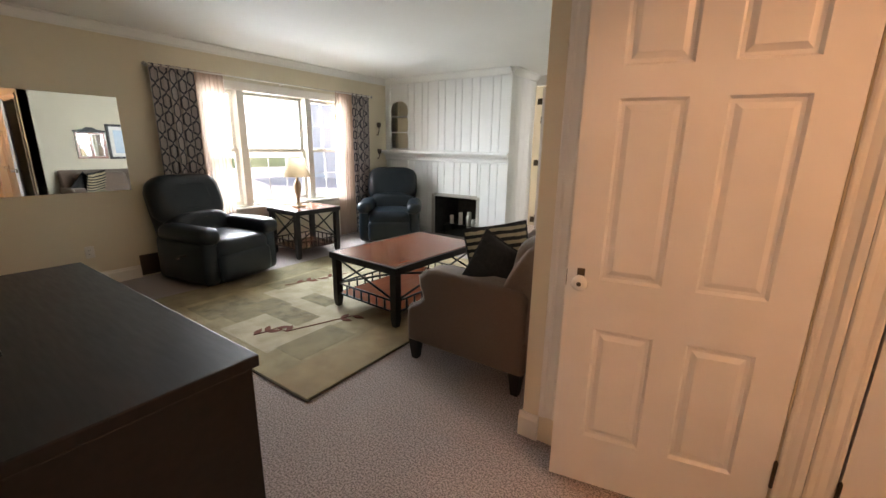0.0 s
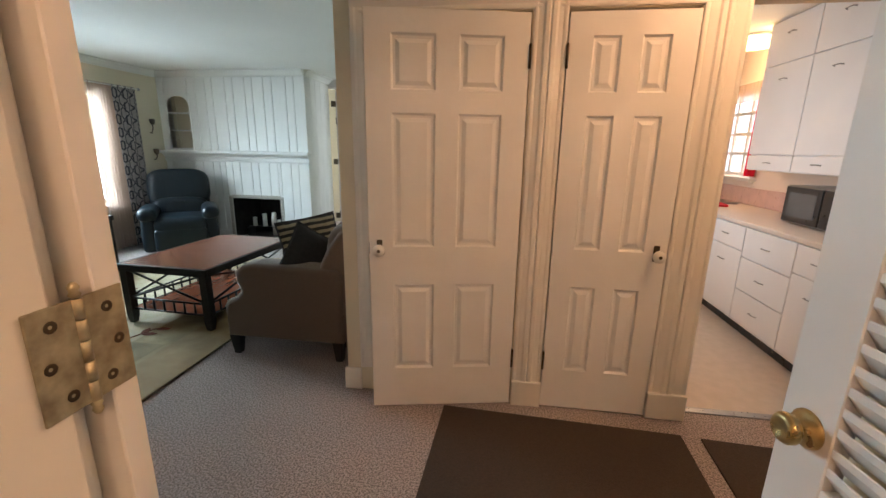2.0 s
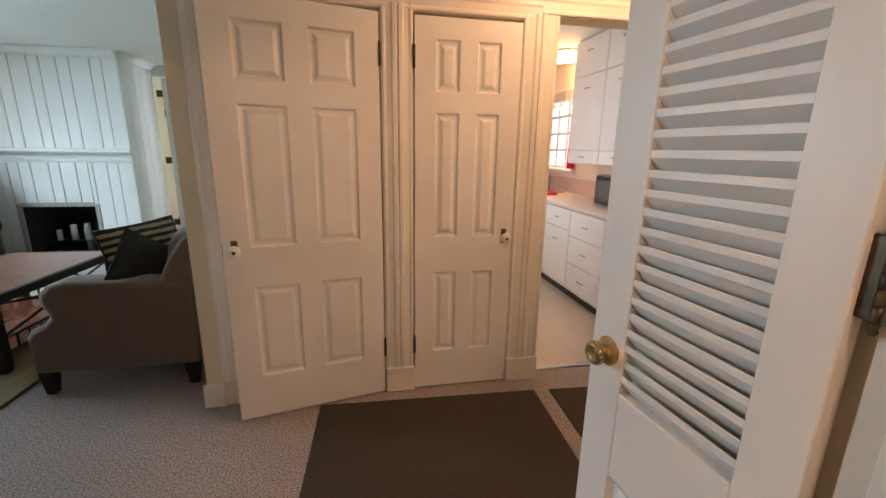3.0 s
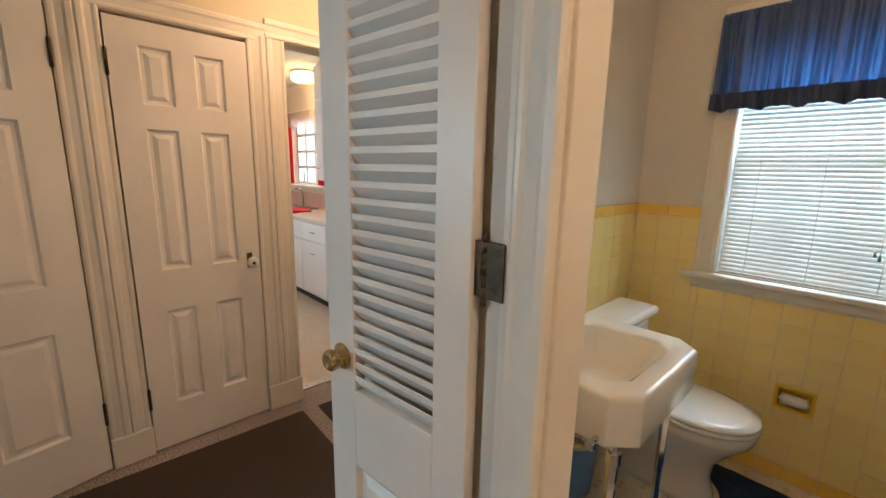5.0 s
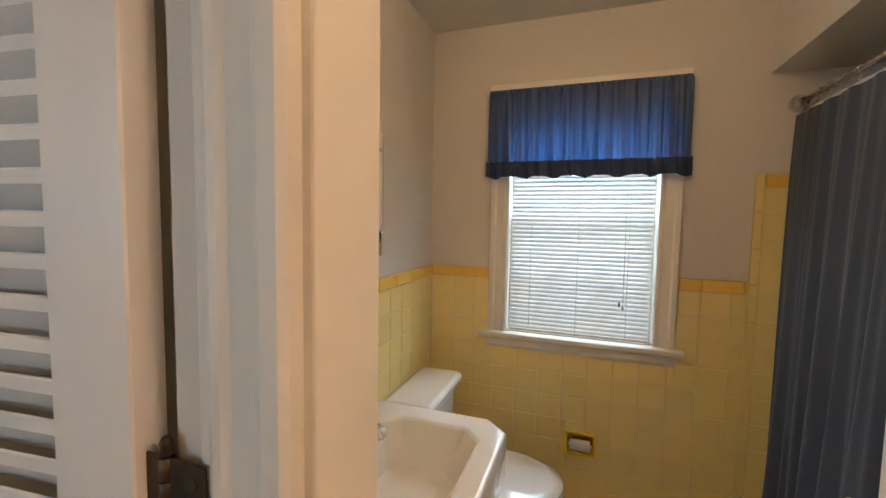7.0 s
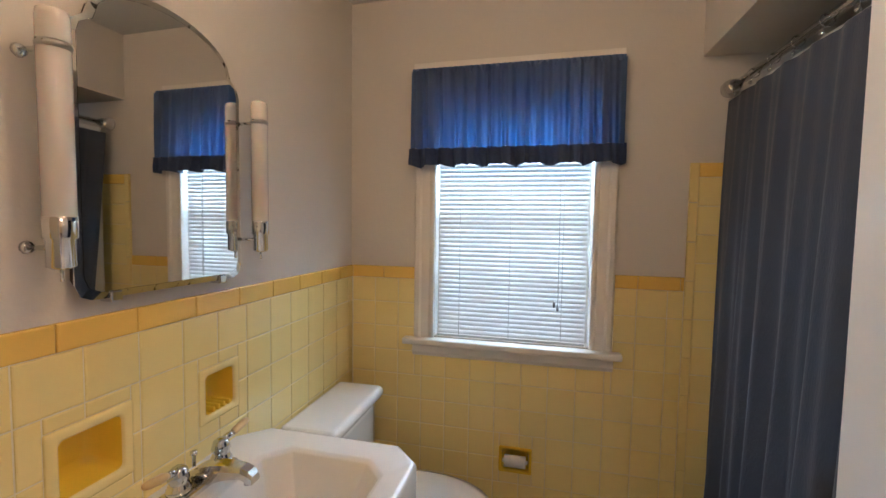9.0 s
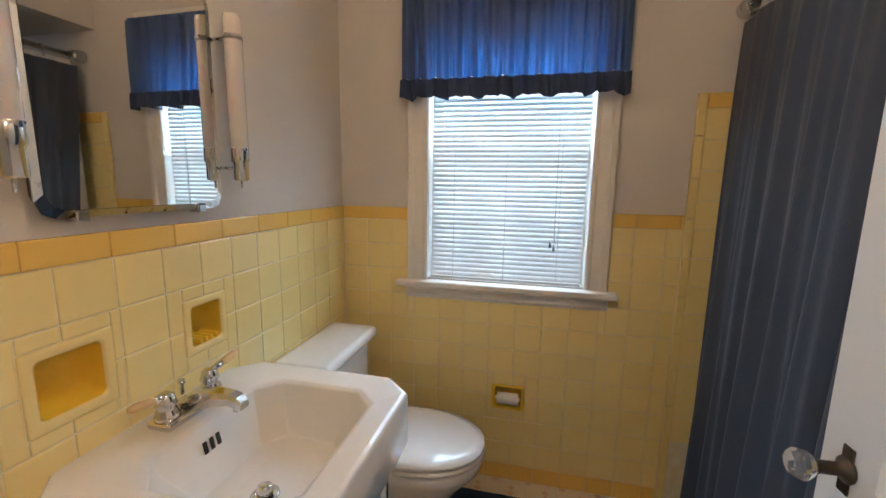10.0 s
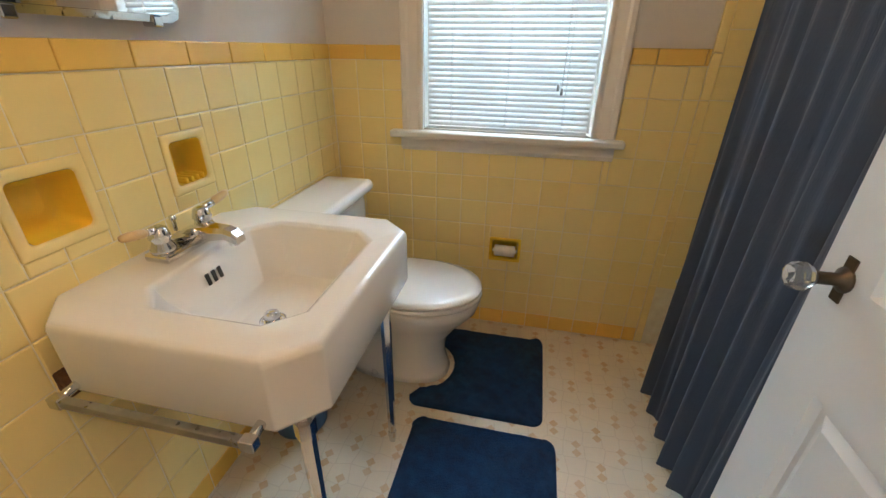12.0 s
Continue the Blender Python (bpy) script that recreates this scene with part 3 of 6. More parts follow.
def door_knob(parent, x, y, z, s, style):
    k = Matrix.Translation((x, y, z)) @ pose(0, 0, 0, 90 if s < 0 else -90)
    bm = bmesh.new()
    if style == "porcelain":
        lathe(bm, [(0.004, 0.0), (0.012, 0.012), (0.012, 0.03), (0.024, 0.036), (0.031, 0.047), (0.028, 0.059), (0.014, 0.065), (0, 0.066)], 18, k)
        knob = part("knob", bm, PORCELAIN, parent, "white porcelain knob")
        bm = bmesh.new()
        rbox(bm, -0.014, 0.014, -0.035, 0.045, 0, 0.006, 0.012, 3, k @ pose(0, 0, 0, 0, 0, 0 if s < 0 else 180))
        lathe(bm, [(0.012, 0.0), (0.012, 0.02), (0.008, 0.024)], 12, k)
        part("escutcheon", bm, BRONZE, parent, "dark bronze plate")
        bm = bmesh.new()
        lathe(bm, [(0.0085, 0.064), (0.0085, 0.0672), (0.005, 0.0685), (0, 0.0685)], 12, k)
        part("knob_screw", bm, BRONZE, knob, "dark screw cap")
    elif style == "brass":
        lathe(bm, [(0.033, 0.0), (0.033, 0.003), (0.028, 0.007), (0.017, 0.011), (0.015, 0.018), (0.021, 0.023), (0.0265, 0.030), (0.0265, 0.038), (0.022, 0.044), (0.017, 0.045), (0.013, 0.043), (0, 0.042)], 24, k)
        part("knob", bm, BRASS, parent, "polished brass knob")
    else:
        lathe(bm, [(0.010, 0.046), (0.017, 0.049), (0.0255, 0.062), (0.0255, 0.070), (0.019, 0.081), (0.008, 0.086), (0, 0.086)], 8, k)
        for f in bm.faces:
            f.smooth = False
        part("knob", bm, KNOB_GLASS, parent, "faceted clear glass knob")
        bm = bmesh.new()
        lathe(bm, [(0.022, 0), (0.022, 0.004), (0.011, 0.010), (0.011, 0.042), (0.014, 0.045)], 14, k)
        rbox(bm, -0.012, 0.012, -0.04, 0.04, 0, 0.004, 0.01, 2, k)
        part("escutcheon", bm, BRONZE, parent, "dark bronze plate")


def hinge_leafed(parent, x, y, z, material=BRONZE, h=0.1):
    bm = bmesh.new()
    lathe(bm, [(0.006, -h / 2), (0.0065, h / 2), (0.004, h / 2 + 0.006), (0, h / 2 + 0.012)], 10, pose(x, y, z))
    part("hinge", bm, material, parent, "dark pin hinge")


def six_panel_door(name, m, w, h, knob_x, style, label, stile, mid, hinge_x=0.0, hinge_y=-0.022, knob_z=0.90):
    d = thing(name, m, label, "door", kind="structure")
    t = 0.0175
    rows = ((0.236, 0.709), (0.906, 1.546), (1.646, 1.886))
    pw = (w - 2 * stile - mid) / 2
    bm = bmesh.new()
    xs = (0.002, stile, stile + pw, stile + pw + mid, w - stile, w - 0.002)
    for a, b in ((0, 1), (2, 3), (4, 5)):
        box(bm, xs[a], xs[b], -t, t, 0.012, h)
    zs = (0.012, rows[0][0], rows[0][1], rows[1][0], rows[1][1], rows[2][0], rows[2][1], h)
    for i in range(0, 8, 2):
        for a in (1, 3):
            box(bm, xs[a], xs[a + 1], -t, t, zs[i], zs[i + 1])
    part("door_frame", bm, PAINT, d)
    for a in (1, 3):
        for z0, z1 in rows:
            bm = bmesh.new()
            for s in (-1, 1):
                panel_ring(bm, xs[a], xs[a + 1], z0, z1, s * t, s)
            part("panel", bm, PAINT, d)
    door_knob(d, knob_x, -t, knob_z, -1, style)
    bm = bmesh.new()
    box(bm, w - 0.004 if knob_x > w / 2 else -0.001, w + 0.001 if knob_x > w / 2 else 0.004, -0.011, 0.011, knob_z - 0.03, knob_z + 0.03)
    part("latch_plate", bm, BRONZE, d, "dark latch plate")
    for z in (0.285, 1.80):
        hinge_leafed(d, hinge_x, hinge_y, z)
    return d


# closet door standing ajar: hung at its right edge, swung towards the foyer
six_panel_door("door_closet_ajar", pose(0.398, 1.716, 0, 0, 0, 180 + 11.5) @ pose(0, 0, 0, 0, 0, 0) @ Matrix.Diagonal((1, -1, 1, 1)), 0.752, 1.985, 0.70, "porcelain", "white six-panel closet door standing ajar", 0.118, 0.105)
six_panel_door("door_closet_shut", pose(0.5675, 1.722, 0), 0.55, 1.985, 0.497, "porcelain", "white six-panel closet door, shut", 0.108, 0.088)
# bathroom door, swung fully into the bathroom along the tub
six_panel_door("door_bath", pose(1.012, -1.024, 0, 0, 0, 0.5) @ Matrix.Diagonal((1, -1, 1, 1)), 0.715, 2.0, 0.655, "glass", "white panelled bathroom door standing open", 0.115, 0.10, 0.0, 0.02, 0.905)


def louvre_door(name, m, w, h, side, label, n=30):
    d = thing(name, m, label, "door", kind="structure")
    t, st, sf_ = 0.0165, 0.085, 0.10
    bm = bmesh.new()
    rbox(bm, 0.0, st, -t, t, 0.012, h, 0.002, 1)
    rbox(bm, w - sf_, w, -t, t, 0.012, h, 0.002, 1)
    rbox(bm, st, w - sf_, -t, t, 0.012, 0.20, 0.002, 1)
    rbox(bm, st, w - sf_, -t, t, 0.66, 0.865, 0.002, 1)
    rbox(bm, st, w - sf_, -t, t, h - 0.10, h, 0.002, 1)
    part("door_frame", bm, PAINT, d)
    bm = bmesh.new()
    for s in (-1, 1):
        panel_ring(bm, st, w - sf_, 0.20, 0.66, s * t, s)
    part("panel", bm, PAINT, d)
    z0, z1 = 0.865, h - 0.10
    step = (z1 - z0) / n
    bm = bmesh.new()
    y1, z1_, hv = -side * 0.0138, 0.0165, 0.0068
    prism(bm, [(y1, z1_ - hv), (y1, z1_ + hv - 0.002), (y1 * 0.88, z1_ + hv), (-y1, -z1_ + hv), (-y1, -z1_ - hv + 0.002), (-y1 * 0.88, -z1_ - hv)], "x", st - 0.004, w - sf_ + 0.004)
    me = finish(bm, "slat")
    me.materials.append(PAINT)
    for i in range(n):
        piece("slat", me, d, (0, 0, z0 + step * (i + 0.5)))
    return d


# the open louvred leaf beside the bathroom, its pair folded flat against the living room wall
ld = louvre_door("door_louvred_open", pose(0.880, -0.066, 0, 0, 0, 96), 0.437, 2.0, -1, "white louvred hall door, swung open", 29)
door_knob(ld, 0.382, 0.0165, 0.943, 1, "brass")
louvre_door("door_louvred_folded", pose(-0.121, 0.014, 0, 0, 0, 180.5), 0.475, 2.0, -1, "white louvred hall door folded back against the wall", 22)


def butt_hinge(name, m, h, material, label):
    """An open butt hinge: two leaves with countersunk screws, and a knuckle with ball tips."""
    d = thing(name, m, label, "hinge", group="hall door hinges")
    LW = 0.043 if h < 0.11 else 0.050
    for s in (-1, 1):
        bm = bmesh.new()
        rbox(bm, 0.004 if s > 0 else -LW, LW if s > 0 else -0.004, -0.0015, 0.0015, -h / 2, h / 2, 0.001, 1)
        leaf = part("leaf", bm, material, d)
        for dz, dx in ((-0.034, 0.018), (-0.002, 0.030), (0.033, 0.024)):
            bm = bmesh.new()
            lathe(bm, [(0.0062, 0.0012), (0.0062, 0.0022), (0.004, 0.0016), (0, 0.0014)], 12, pose(s * dx * 1.2, 0, dz * h / 0.10, 90))
            part("screw", bm, BRONZE, leaf, "dark screw head")
    bm = bmesh.new()
    for i in range(5):
        z = -h / 2 + h * i / 5
        lathe(bm, [(0.0052, z + 0.0006), (0.006, z + 0.001), (0.006, z + h / 5 - 0.001), (0.0052, z + h / 5 - 0.0006)], 14)
    part("knuckle", bm, material, d)
    for s in (-1, 1):
        bm = bmesh.new()
        lathe(bm, [(0.003, 0), (0.006, 0.003), (0.004, 0.007), (0.0055, 0.011), (0.003, 0.016), (0, 0.017)], 12, pose(0, 0, s * h / 2, 0 if s > 0 else 180))
        part("finial", bm, material, d)
    return d


for z in (1.235, 0.25, 1.8):
    butt_hinge("butt_hinge", pose(-0.1185, -0.024, z - 0.06, 0, 0, 90), 0.116, BRASS_OLD, "worn tarnished brass butt hinge with visible screws")
    butt_hinge("butt_hinge", pose(0.876, -0.088, z - 0.005, 0, 0, -90), 0.10, BRONZE, "dark bronze butt hinge on the louvred door")


# ---- bathroom ----
# window: casing, stool, apron, sashes, glass
win = thing("window_bath", pose(2.672, -0.366, 0), "white painted double-hung bath window behind closed blinds", "window", kind="structure")
W2 = 0.333
for s in (-1, 1):
    bm = bmesh.new()
    prism(bm, [(-v, s * (W2 + u)) for u, v in casing_profile(0.088)], "z", 0.925, 2.044)
    part("side_casing", bm, TRIM, win)
pbox("head_casing", TRIM, win, -0.022, 0, -W2 - 0.10, W2 + 0.10, 2.045, 2.135, 0.004)
pbox("window_sill", TRIM, win, -0.055, 0.05, -W2 - 0.125, W2 + 0.135, 0.896, 0.924, 0.008, 3)
bm = bmesh.new()
prism(bm, [(0, 0.84), (-0.012, 0.84), (-0.022, 0.858), (-0.018, 0.885), (-0.028, 0.896), (0, 0.896)], "y", -W2 - 0.095, W2 + 0.095)
part("apron", bm, TRIM, win)
for z0, z1, x in ((0.93, 1.485, 0.062), (1.455, 1.985, 0.088)):
    bm = bmesh.new()
    for y0, y1, a, b in ((-W2, -W2 + 0.045, z0, z1), (W2 - 0.045, W2, z0, z1), (-W2 + 0.045, W2 - 0.045, z0, z0 + 0.045), (-W2 + 0.045, W2 - 0.045, z1 - 0.04, z1)):
        box(bm, x, x + 0.024, y0, y1, a, b)
    for k in (-0.095, 0.095):
        box(bm, x + 0.006, x + 0.018, k - 0.008, k + 0.008, z0 + 0.045, z1 - 0.04)
    for k in (0.5,):
        zz = z0 + (z1 - z0) * k
        for c0, c1 in ((-W2 + 0.045, -0.103), (-0.087, 0.087), (0.103, W2 - 0.045)):
            box(bm, x + 0.006, x + 0.018, c0, c1, zz - 0.008, zz + 0.008)
    sash = part("sash", bm, TRIM, win)
    bm = bmesh.new()
    box(bm, x + 0.011, x + 0.014, -W2 + 0.04, W2 - 0.04, z0 + 0.04, z1 - 0.035)
    g = part("pane", bm, GLASS, sash)
    g.visible_shadow = False
bm = bmesh.new()
for s in (-1, 1):
    box(bm, 0.0, 0.125, s * W2 if s > 0 else s * W2 - 0.012, s * W2 + 0.012 if s > 0 else s * W2, 0.924, 1.985)
part("reveal", bm, TRIM, win)

blinds = thing("window_blinds", pose(2.692, -0.366, 0), "white horizontal vinyl blinds, lowered and closed", "blinds")
pbox("headrail", BLIND, blinds, -0.012, 0.015, -W2 + 0.012, W2 - 0.012, 1.952, 1.982, 0.003)
pbox("bottom_rail", BLIND, blinds, -0.01, 0.012, -W2 + 0.014, W2 - 0.014, 0.928, 0.943, 0.004)
bm = bmesh.new()
t = bmesh.new()
sl = [(-0.0125, 0.0), (-0.006, 0.0018), (0.0, 0.0024), (0.006, 0.0018), (0.0125, 0.0), (0.006, 0.001), (0.0, 0.0016), (-0.006, 0.001)]
prism(t, sl, "y", -W2 + 0.014, W2 - 0.014)
merge(bm, t, pose(0, 0, 0, 0, -57))
slat = finish(bm, "slat")
slat.materials.append(BLIND)
for i in range(49):
    piece("slat", slat, blinds, (0, 0, 0.954 + i * 0.0205))
bm = bmesh.new()
for y in (-0.22, 0.0, 0.22):
    tube(bm, [(-0.012, y, 0.94), (-0.012, y, 1.96)], 0.0007, 5)
tube(bm, [(-0.02, -0.2, 1.96), (-0.022, -0.203, 1.5), (-0.02, -0.205, 1.10)], 0.0010, 5)
part("ladder_cord", bm, PLASTIC_WHITE, blinds)
bm = bmesh.new()
lathe(bm, [(0.002, 0.03), (0.005, 0.022), (0.006, 0.002), (0, 0)], 8, pose(-0.021, -0.205, 1.075, 0, 12))
lathe(bm, [(0.002, 0.028), (0.005, 0.02), (0.006, 0.002), (0, 0)], 8, pose(-0.023, -0.190, 1.09, 0, 8))
part("cord_tassel", bm, STEEL, blinds, "grey cord pull")


def gathered(bm, u0, u1, z0, z1, depth, waves, at, rows=14, cols=160, uv=False, hem=0.0, seed=0, flare=1.0, gather=None):
    """A hanging sheet with folds; at(u, out, z) gives the place."""
    layer = bm.loops.layers.uv.new("uv") if uv else None
    grid = []
    for j in range(rows + 1):
        f = j / rows
        z = z1 + (z0 - z1) * f
        row = []
        for i in range(cols + 1):
            s = i / cols
            ph = 2 * math.pi * waves * s + 0.9 * noise.noise((s * 6 + seed, seed, 0)) * 2
            amp = depth * (0.45 + 0.55 * f * flare) * (0.65 + 0.7 * abs(noise.noise((s * 9, seed + 3.1, f * 0.7))))
            out = amp * math.sin(ph) + 0.4 * amp * math.sin(2.3 * ph + seed + 1.5 * f)
            mid = 0.5 * (u0 + u1)
            k = gather(f) if gather else 1.0
            u = mid + (u0 + (u1 - u0) * s - mid) * k
            row.append(bm.verts.new(at(u, out, z + (hem * math.sin(ph * 0.5 + seed) if j == rows else 0))))
        grid.append(row)
    for j in range(rows):
        for i in range(cols):
            face = bm.faces.new((grid[j][i], grid[j][i + 1], grid[j + 1][i + 1], grid[j + 1][i]))
            face.smooth = True
            if uv:
                wide = abs(u1 - u0) * 1.7
                for lp, (a, b) in zip(face.loops, ((i, j), (i + 1, j), (i + 1, j + 1), (i, j + 1))):
                    lp[layer].uv = (a / cols * wide, 3 + (z1 + (z0 - z1) * b / rows))


def thicken(ob, t):
    mod = ob.modifiers.new("thickness", "SOLIDIFY")
    mod.thickness, mod.offset = t, 0


val = thing("valance", pose(2.64, -0.366, 0), "blue gathered cotton valance with a deep hem, over the window", "curtain")
bm = bmesh.new()
gathered(bm, -0.428, 0.428, 1.755, 2.082, 0.024, 13, lambda u, o, z: (o - 0.036, u, z), 12, 260, seed=4)
body = part("cloth", bm, VALANCE, val)
bm = bmesh.new()
gathered(bm, -0.436, 0.436, 1.683, 1.757, 0.0255, 13, lambda u, o, z: (o * 1.05 - 0.040, u, z), 4, 260, seed=4, hem=0.006)
part("hem", bm, surf("blue_doubled_hem", (0.038, 0.056, 0.115), (0.045, 0.066, 0.13), 80, 0.9, 0.2, 300), val, "darker doubled hem")
bm = bmesh.new()
gathered(bm, -0.425, 0.425, 2.070, 2.094, 0.007, 38, lambda u, o, z: (o - 0.032, u, z), 3, 240, seed=7)
part("heading", bm, VALANCE, val)
bm = bmesh.new()
tube(bm, [(0.01, -0.43, 2.08), (-0.008, -0.428, 2.08), (-0.008, 0.428, 2.08), (0.01, 0.43, 2.08)], 0.005, 8)
part("rod", bm, STEEL, val)


# console sink on chrome legs
SX0, SX1, SY0, SZ = 1.375, 1.975, -0.185, 0.805
sink = thing("console_sink", pose(1.675, 0.365, 0), "white porcelain console sink with clipped corners on chrome legs", "sink")
hw, dp, ch = 0.30, 0.552, 0.068


def clipped(x0, x1, y0, y1, c, z, cb=None):
    cb = c if cb is None else cb
    return [(x0 + c, y0, z), (x1 - c, y0, z), (x1, y0 + c, z), (x1, y1 - cb, z), (x1 - cb, y1, z), (x0 + cb, y1, z), (x0, y1 - cb, z), (x0, y0 + c, z)]


bm = bmesh.new()
rim = (-0.205, 0.205, -0.475, -0.145)
loops = [clipped(-hw + 0.03, hw - 0.03, -dp + 0.03, -0.01, ch * 0.8, SZ - 0.165, 0.05),
         clipped(-hw + 0.004, hw - 0.004, -dp + 0.004, -0.001, ch, SZ - 0.155, 0.07),
         clipped(-hw, hw, -dp, 0, ch, SZ - 0.145, 0.07),
         clipped(-hw, hw, -dp, 0, ch, SZ - 0.014, 0.07),
         clipped(-hw + 0.004, hw - 0.004, -dp + 0.004, -0.001, ch, SZ - 0.004, 0.07),
         clipped(-hw + 0.012, hw - 0.012, -dp + 0.012, -0.002, ch, SZ, 0.07),
         clipped(rim[0] - 0.012, rim[1] + 0.012, rim[2] - 0.012, rim[3] + 0.012, 0.06, SZ - 0.003),
         clipped(rim[0], rim[1], rim[2], rim[3], 0.055, SZ - 0.010),
         clipped(rim[0] + 0.012, rim[1] - 0.012, rim[2] + 0.012, rim[3] - 0.010, 0.052, SZ - 0.045),
         clipped(rim[0] + 0.065, rim[1] - 0.045, rim[2] + 0.055, rim[3] - 0.045, 0.05, SZ - 0.135),
         clipped(rim[0] + 0.10, rim[1] - 0.08, rim[2] + 0.10, rim[3] - 0.09, 0.04, SZ - 0.146)]
loft(bm, loops)
basin = part("basin", bm, PORCELAIN, sink)
mod = basin.modifiers.new("soft_edges", "BEVEL")
mod.width, mod.segments, mod.limit_method, mod.angle_limit = 0.008, 3, "ANGLE", radians(24)
bm = bmesh.new()
lathe(bm, [(0.030, 0.0), (0.030, 0.004), (0.023, 0.005), (0.021, 0.002)], 20, pose(-0.030, -0.305, SZ - 0.146))
lathe(bm, [(0.017, 0.006), (0.018, 0.016), (0.015, 0.024), (0.006, 0.027), (0, 0.027)], 18, pose(-0.030, -0.305, SZ - 0.146))
part("drain", bm, CHROME, sink, "chrome pop-up drain")
bm = bmesh.new()
for k in (-1, 0, 1):
    rbox(bm, -0.0055 + 0.019 * k, 0.0055 + 0.019 * k, -0.003, 0.001, -0.014, 0.014, 0.005, 3, pose(-0.015, -0.161, SZ - 0.052, -13))
part("overflow_slots", bm, BLACK_HOLE, sink, "dark overflow slots")
for x in (-0.222, 0.222):
    bm = bmesh.new()
    for z0, z1, r0, r1 in ((0.0, 0.025, 0.011, 0.013), (0.025, 0.05, 0.014, 0.014), (0.05, 0.56, 0.0125, 0.0165), (0.56, 0.60, 0.021, 0.021), (0.60, SZ - 0.155, 0.014, 0.014)):
        lathe(bm, [(r0, z0), (r1, z1)], 6, pose(x, -0.482, 0))
    for f in bm.faces:
        f.smooth = False
    part("leg", bm, CHROME, sink, "faceted chrome leg")
bm = bmesh.new()
bx = -hw - 0.034
rbox(bm, bx - 0.008, bx + 0.008, -0.457, -0.083, 0.656, 0.674, 0.003, 2)
part("towel_bar", bm, STEEL, sink, "chrome side towel bar")
for y in (-0.46, -0.08):
    bm = bmesh.new()
    tube(bm, [(bx, y, 0.665), (bx + 0.012, y, 0.668), (bx + 0.04, y, 0.672), (-hw + 0.05, y, 0.672), (-hw + 0.055, y, 0.66)], 0.009, 10)
    rbox(bm, bx - 0.0105, bx + 0.0105, y - 0.013, y + 0.013, 0.6535, 0.6765, 0.003, 2)
    part("bar_bracket", bm, CHROME, sink)
bm = bmesh.new()
tube(bm, [(0, -0.305, SZ - 0.17), (0, -0.305, 0.46), (0, -0.29, 0.40), (0, -0.25, 0.375), (0, -0.21, 0.40), (0, -0.20, 0.45), (0, -0.15, 0.47), (0, -0.01, 0.47)], 0.017, 12)
part("trap", bm, CHROME, sink, "chrome waste trap")

bm = bmesh.new()
rbox(bm, -hw + 0.012, -hw + 0.05, -0.012, -0.002, 0.60, 0.668, 0.003)
rbox(bm, -hw + 0.012, -hw + 0.05, -0.035, -0.012, 0.640, 0.668, 0.003)
part("wall_hanger", bm, surf("rusty_iron", (0.22, 0.10, 0.04), (0.10, 0.05, 0.025), 40, 0.8, 0.3, 60, metal=0.3), sink, "rusty iron wall hanger")

# faucet
fa = thing("faucet", pose(1.690, 0.285, SZ - 0.001) @ Matrix.Scale(1.14, 4), "chrome centre-set faucet with ivory lever handles", "faucet")
pbox("base_plate", CHROME, fa, -0.078, 0.078, -0.027, 0.027, 0, 0.017, 0.005, 2)
bm = bmesh.new()
loft(bm, [[(x * w, y, z) for x, z in ((-1, z0), (1, z0), (1, z0 + 0.6 * (z1 - z0)), (0.7, z1), (-0.7, z1), (-1, z0 + 0.6 * (z1 - z0)))] for y, w, z0, z1 in ((0.024, 0.024, 0.012, 0.026), (0.0, 0.025, 0.014, 0.040), (-0.035, 0.022, 0.016, 0.051), (-0.07, 0.018, 0.028, 0.056), (-0.105, 0.0155, 0.034, 0.055), (-0.122, 0.015, 0.028, 0.050), (-0.131, 0.013, 0.024, 0.040))], smooth=False)
part("spout", bm, CHROME, fa)
bm = bmesh.new()
lathe(bm, [(0.009, 0), (0.0095, 0.012), (0.008, 0.014)], 12, pose(0, -0.114, 0.018))
part("aerator", bm, CHROME, fa)
bm = bmesh.new()
lathe(bm, [(0.004, 0), (0.004, 0.022), (0.007, 0.025), (0.007, 0.032), (0, 0.034)], 10, pose(0, 0.018, 0.035))
part("lift_knob", bm, CHROME, fa)
for s in (-1, 1):
    bm = bmesh.new()
    lathe(bm, [(0.022, 0.0), (0.023, 0.008), (0.018, 0.018), (0.016, 0.024), (0.020, 0.030), (0.015, 0.048), (0.010, 0.052), (0, 0.053)], 18, pose(s * 0.055, 0, 0.016))
    tube(bm, [(s * 0.055, 0, 0.060), (s * 0.072, -0.004, 0.066), (s * 0.085, -0.006, 0.068)], 0.0075, 8)
    h = part("handle", bm, CHROME, fa)
    bm = bmesh.new()
    lathe(bm, [(0.006, 0), (0.009, 0.010), (0.0085, 0.040), (0.006, 0.050), (0, 0.052)], 12, pose(s * 0.083, -0.006, 0.068, 0, s * 80))
    part("lever", bm, IVORY, h, "ivory lever")

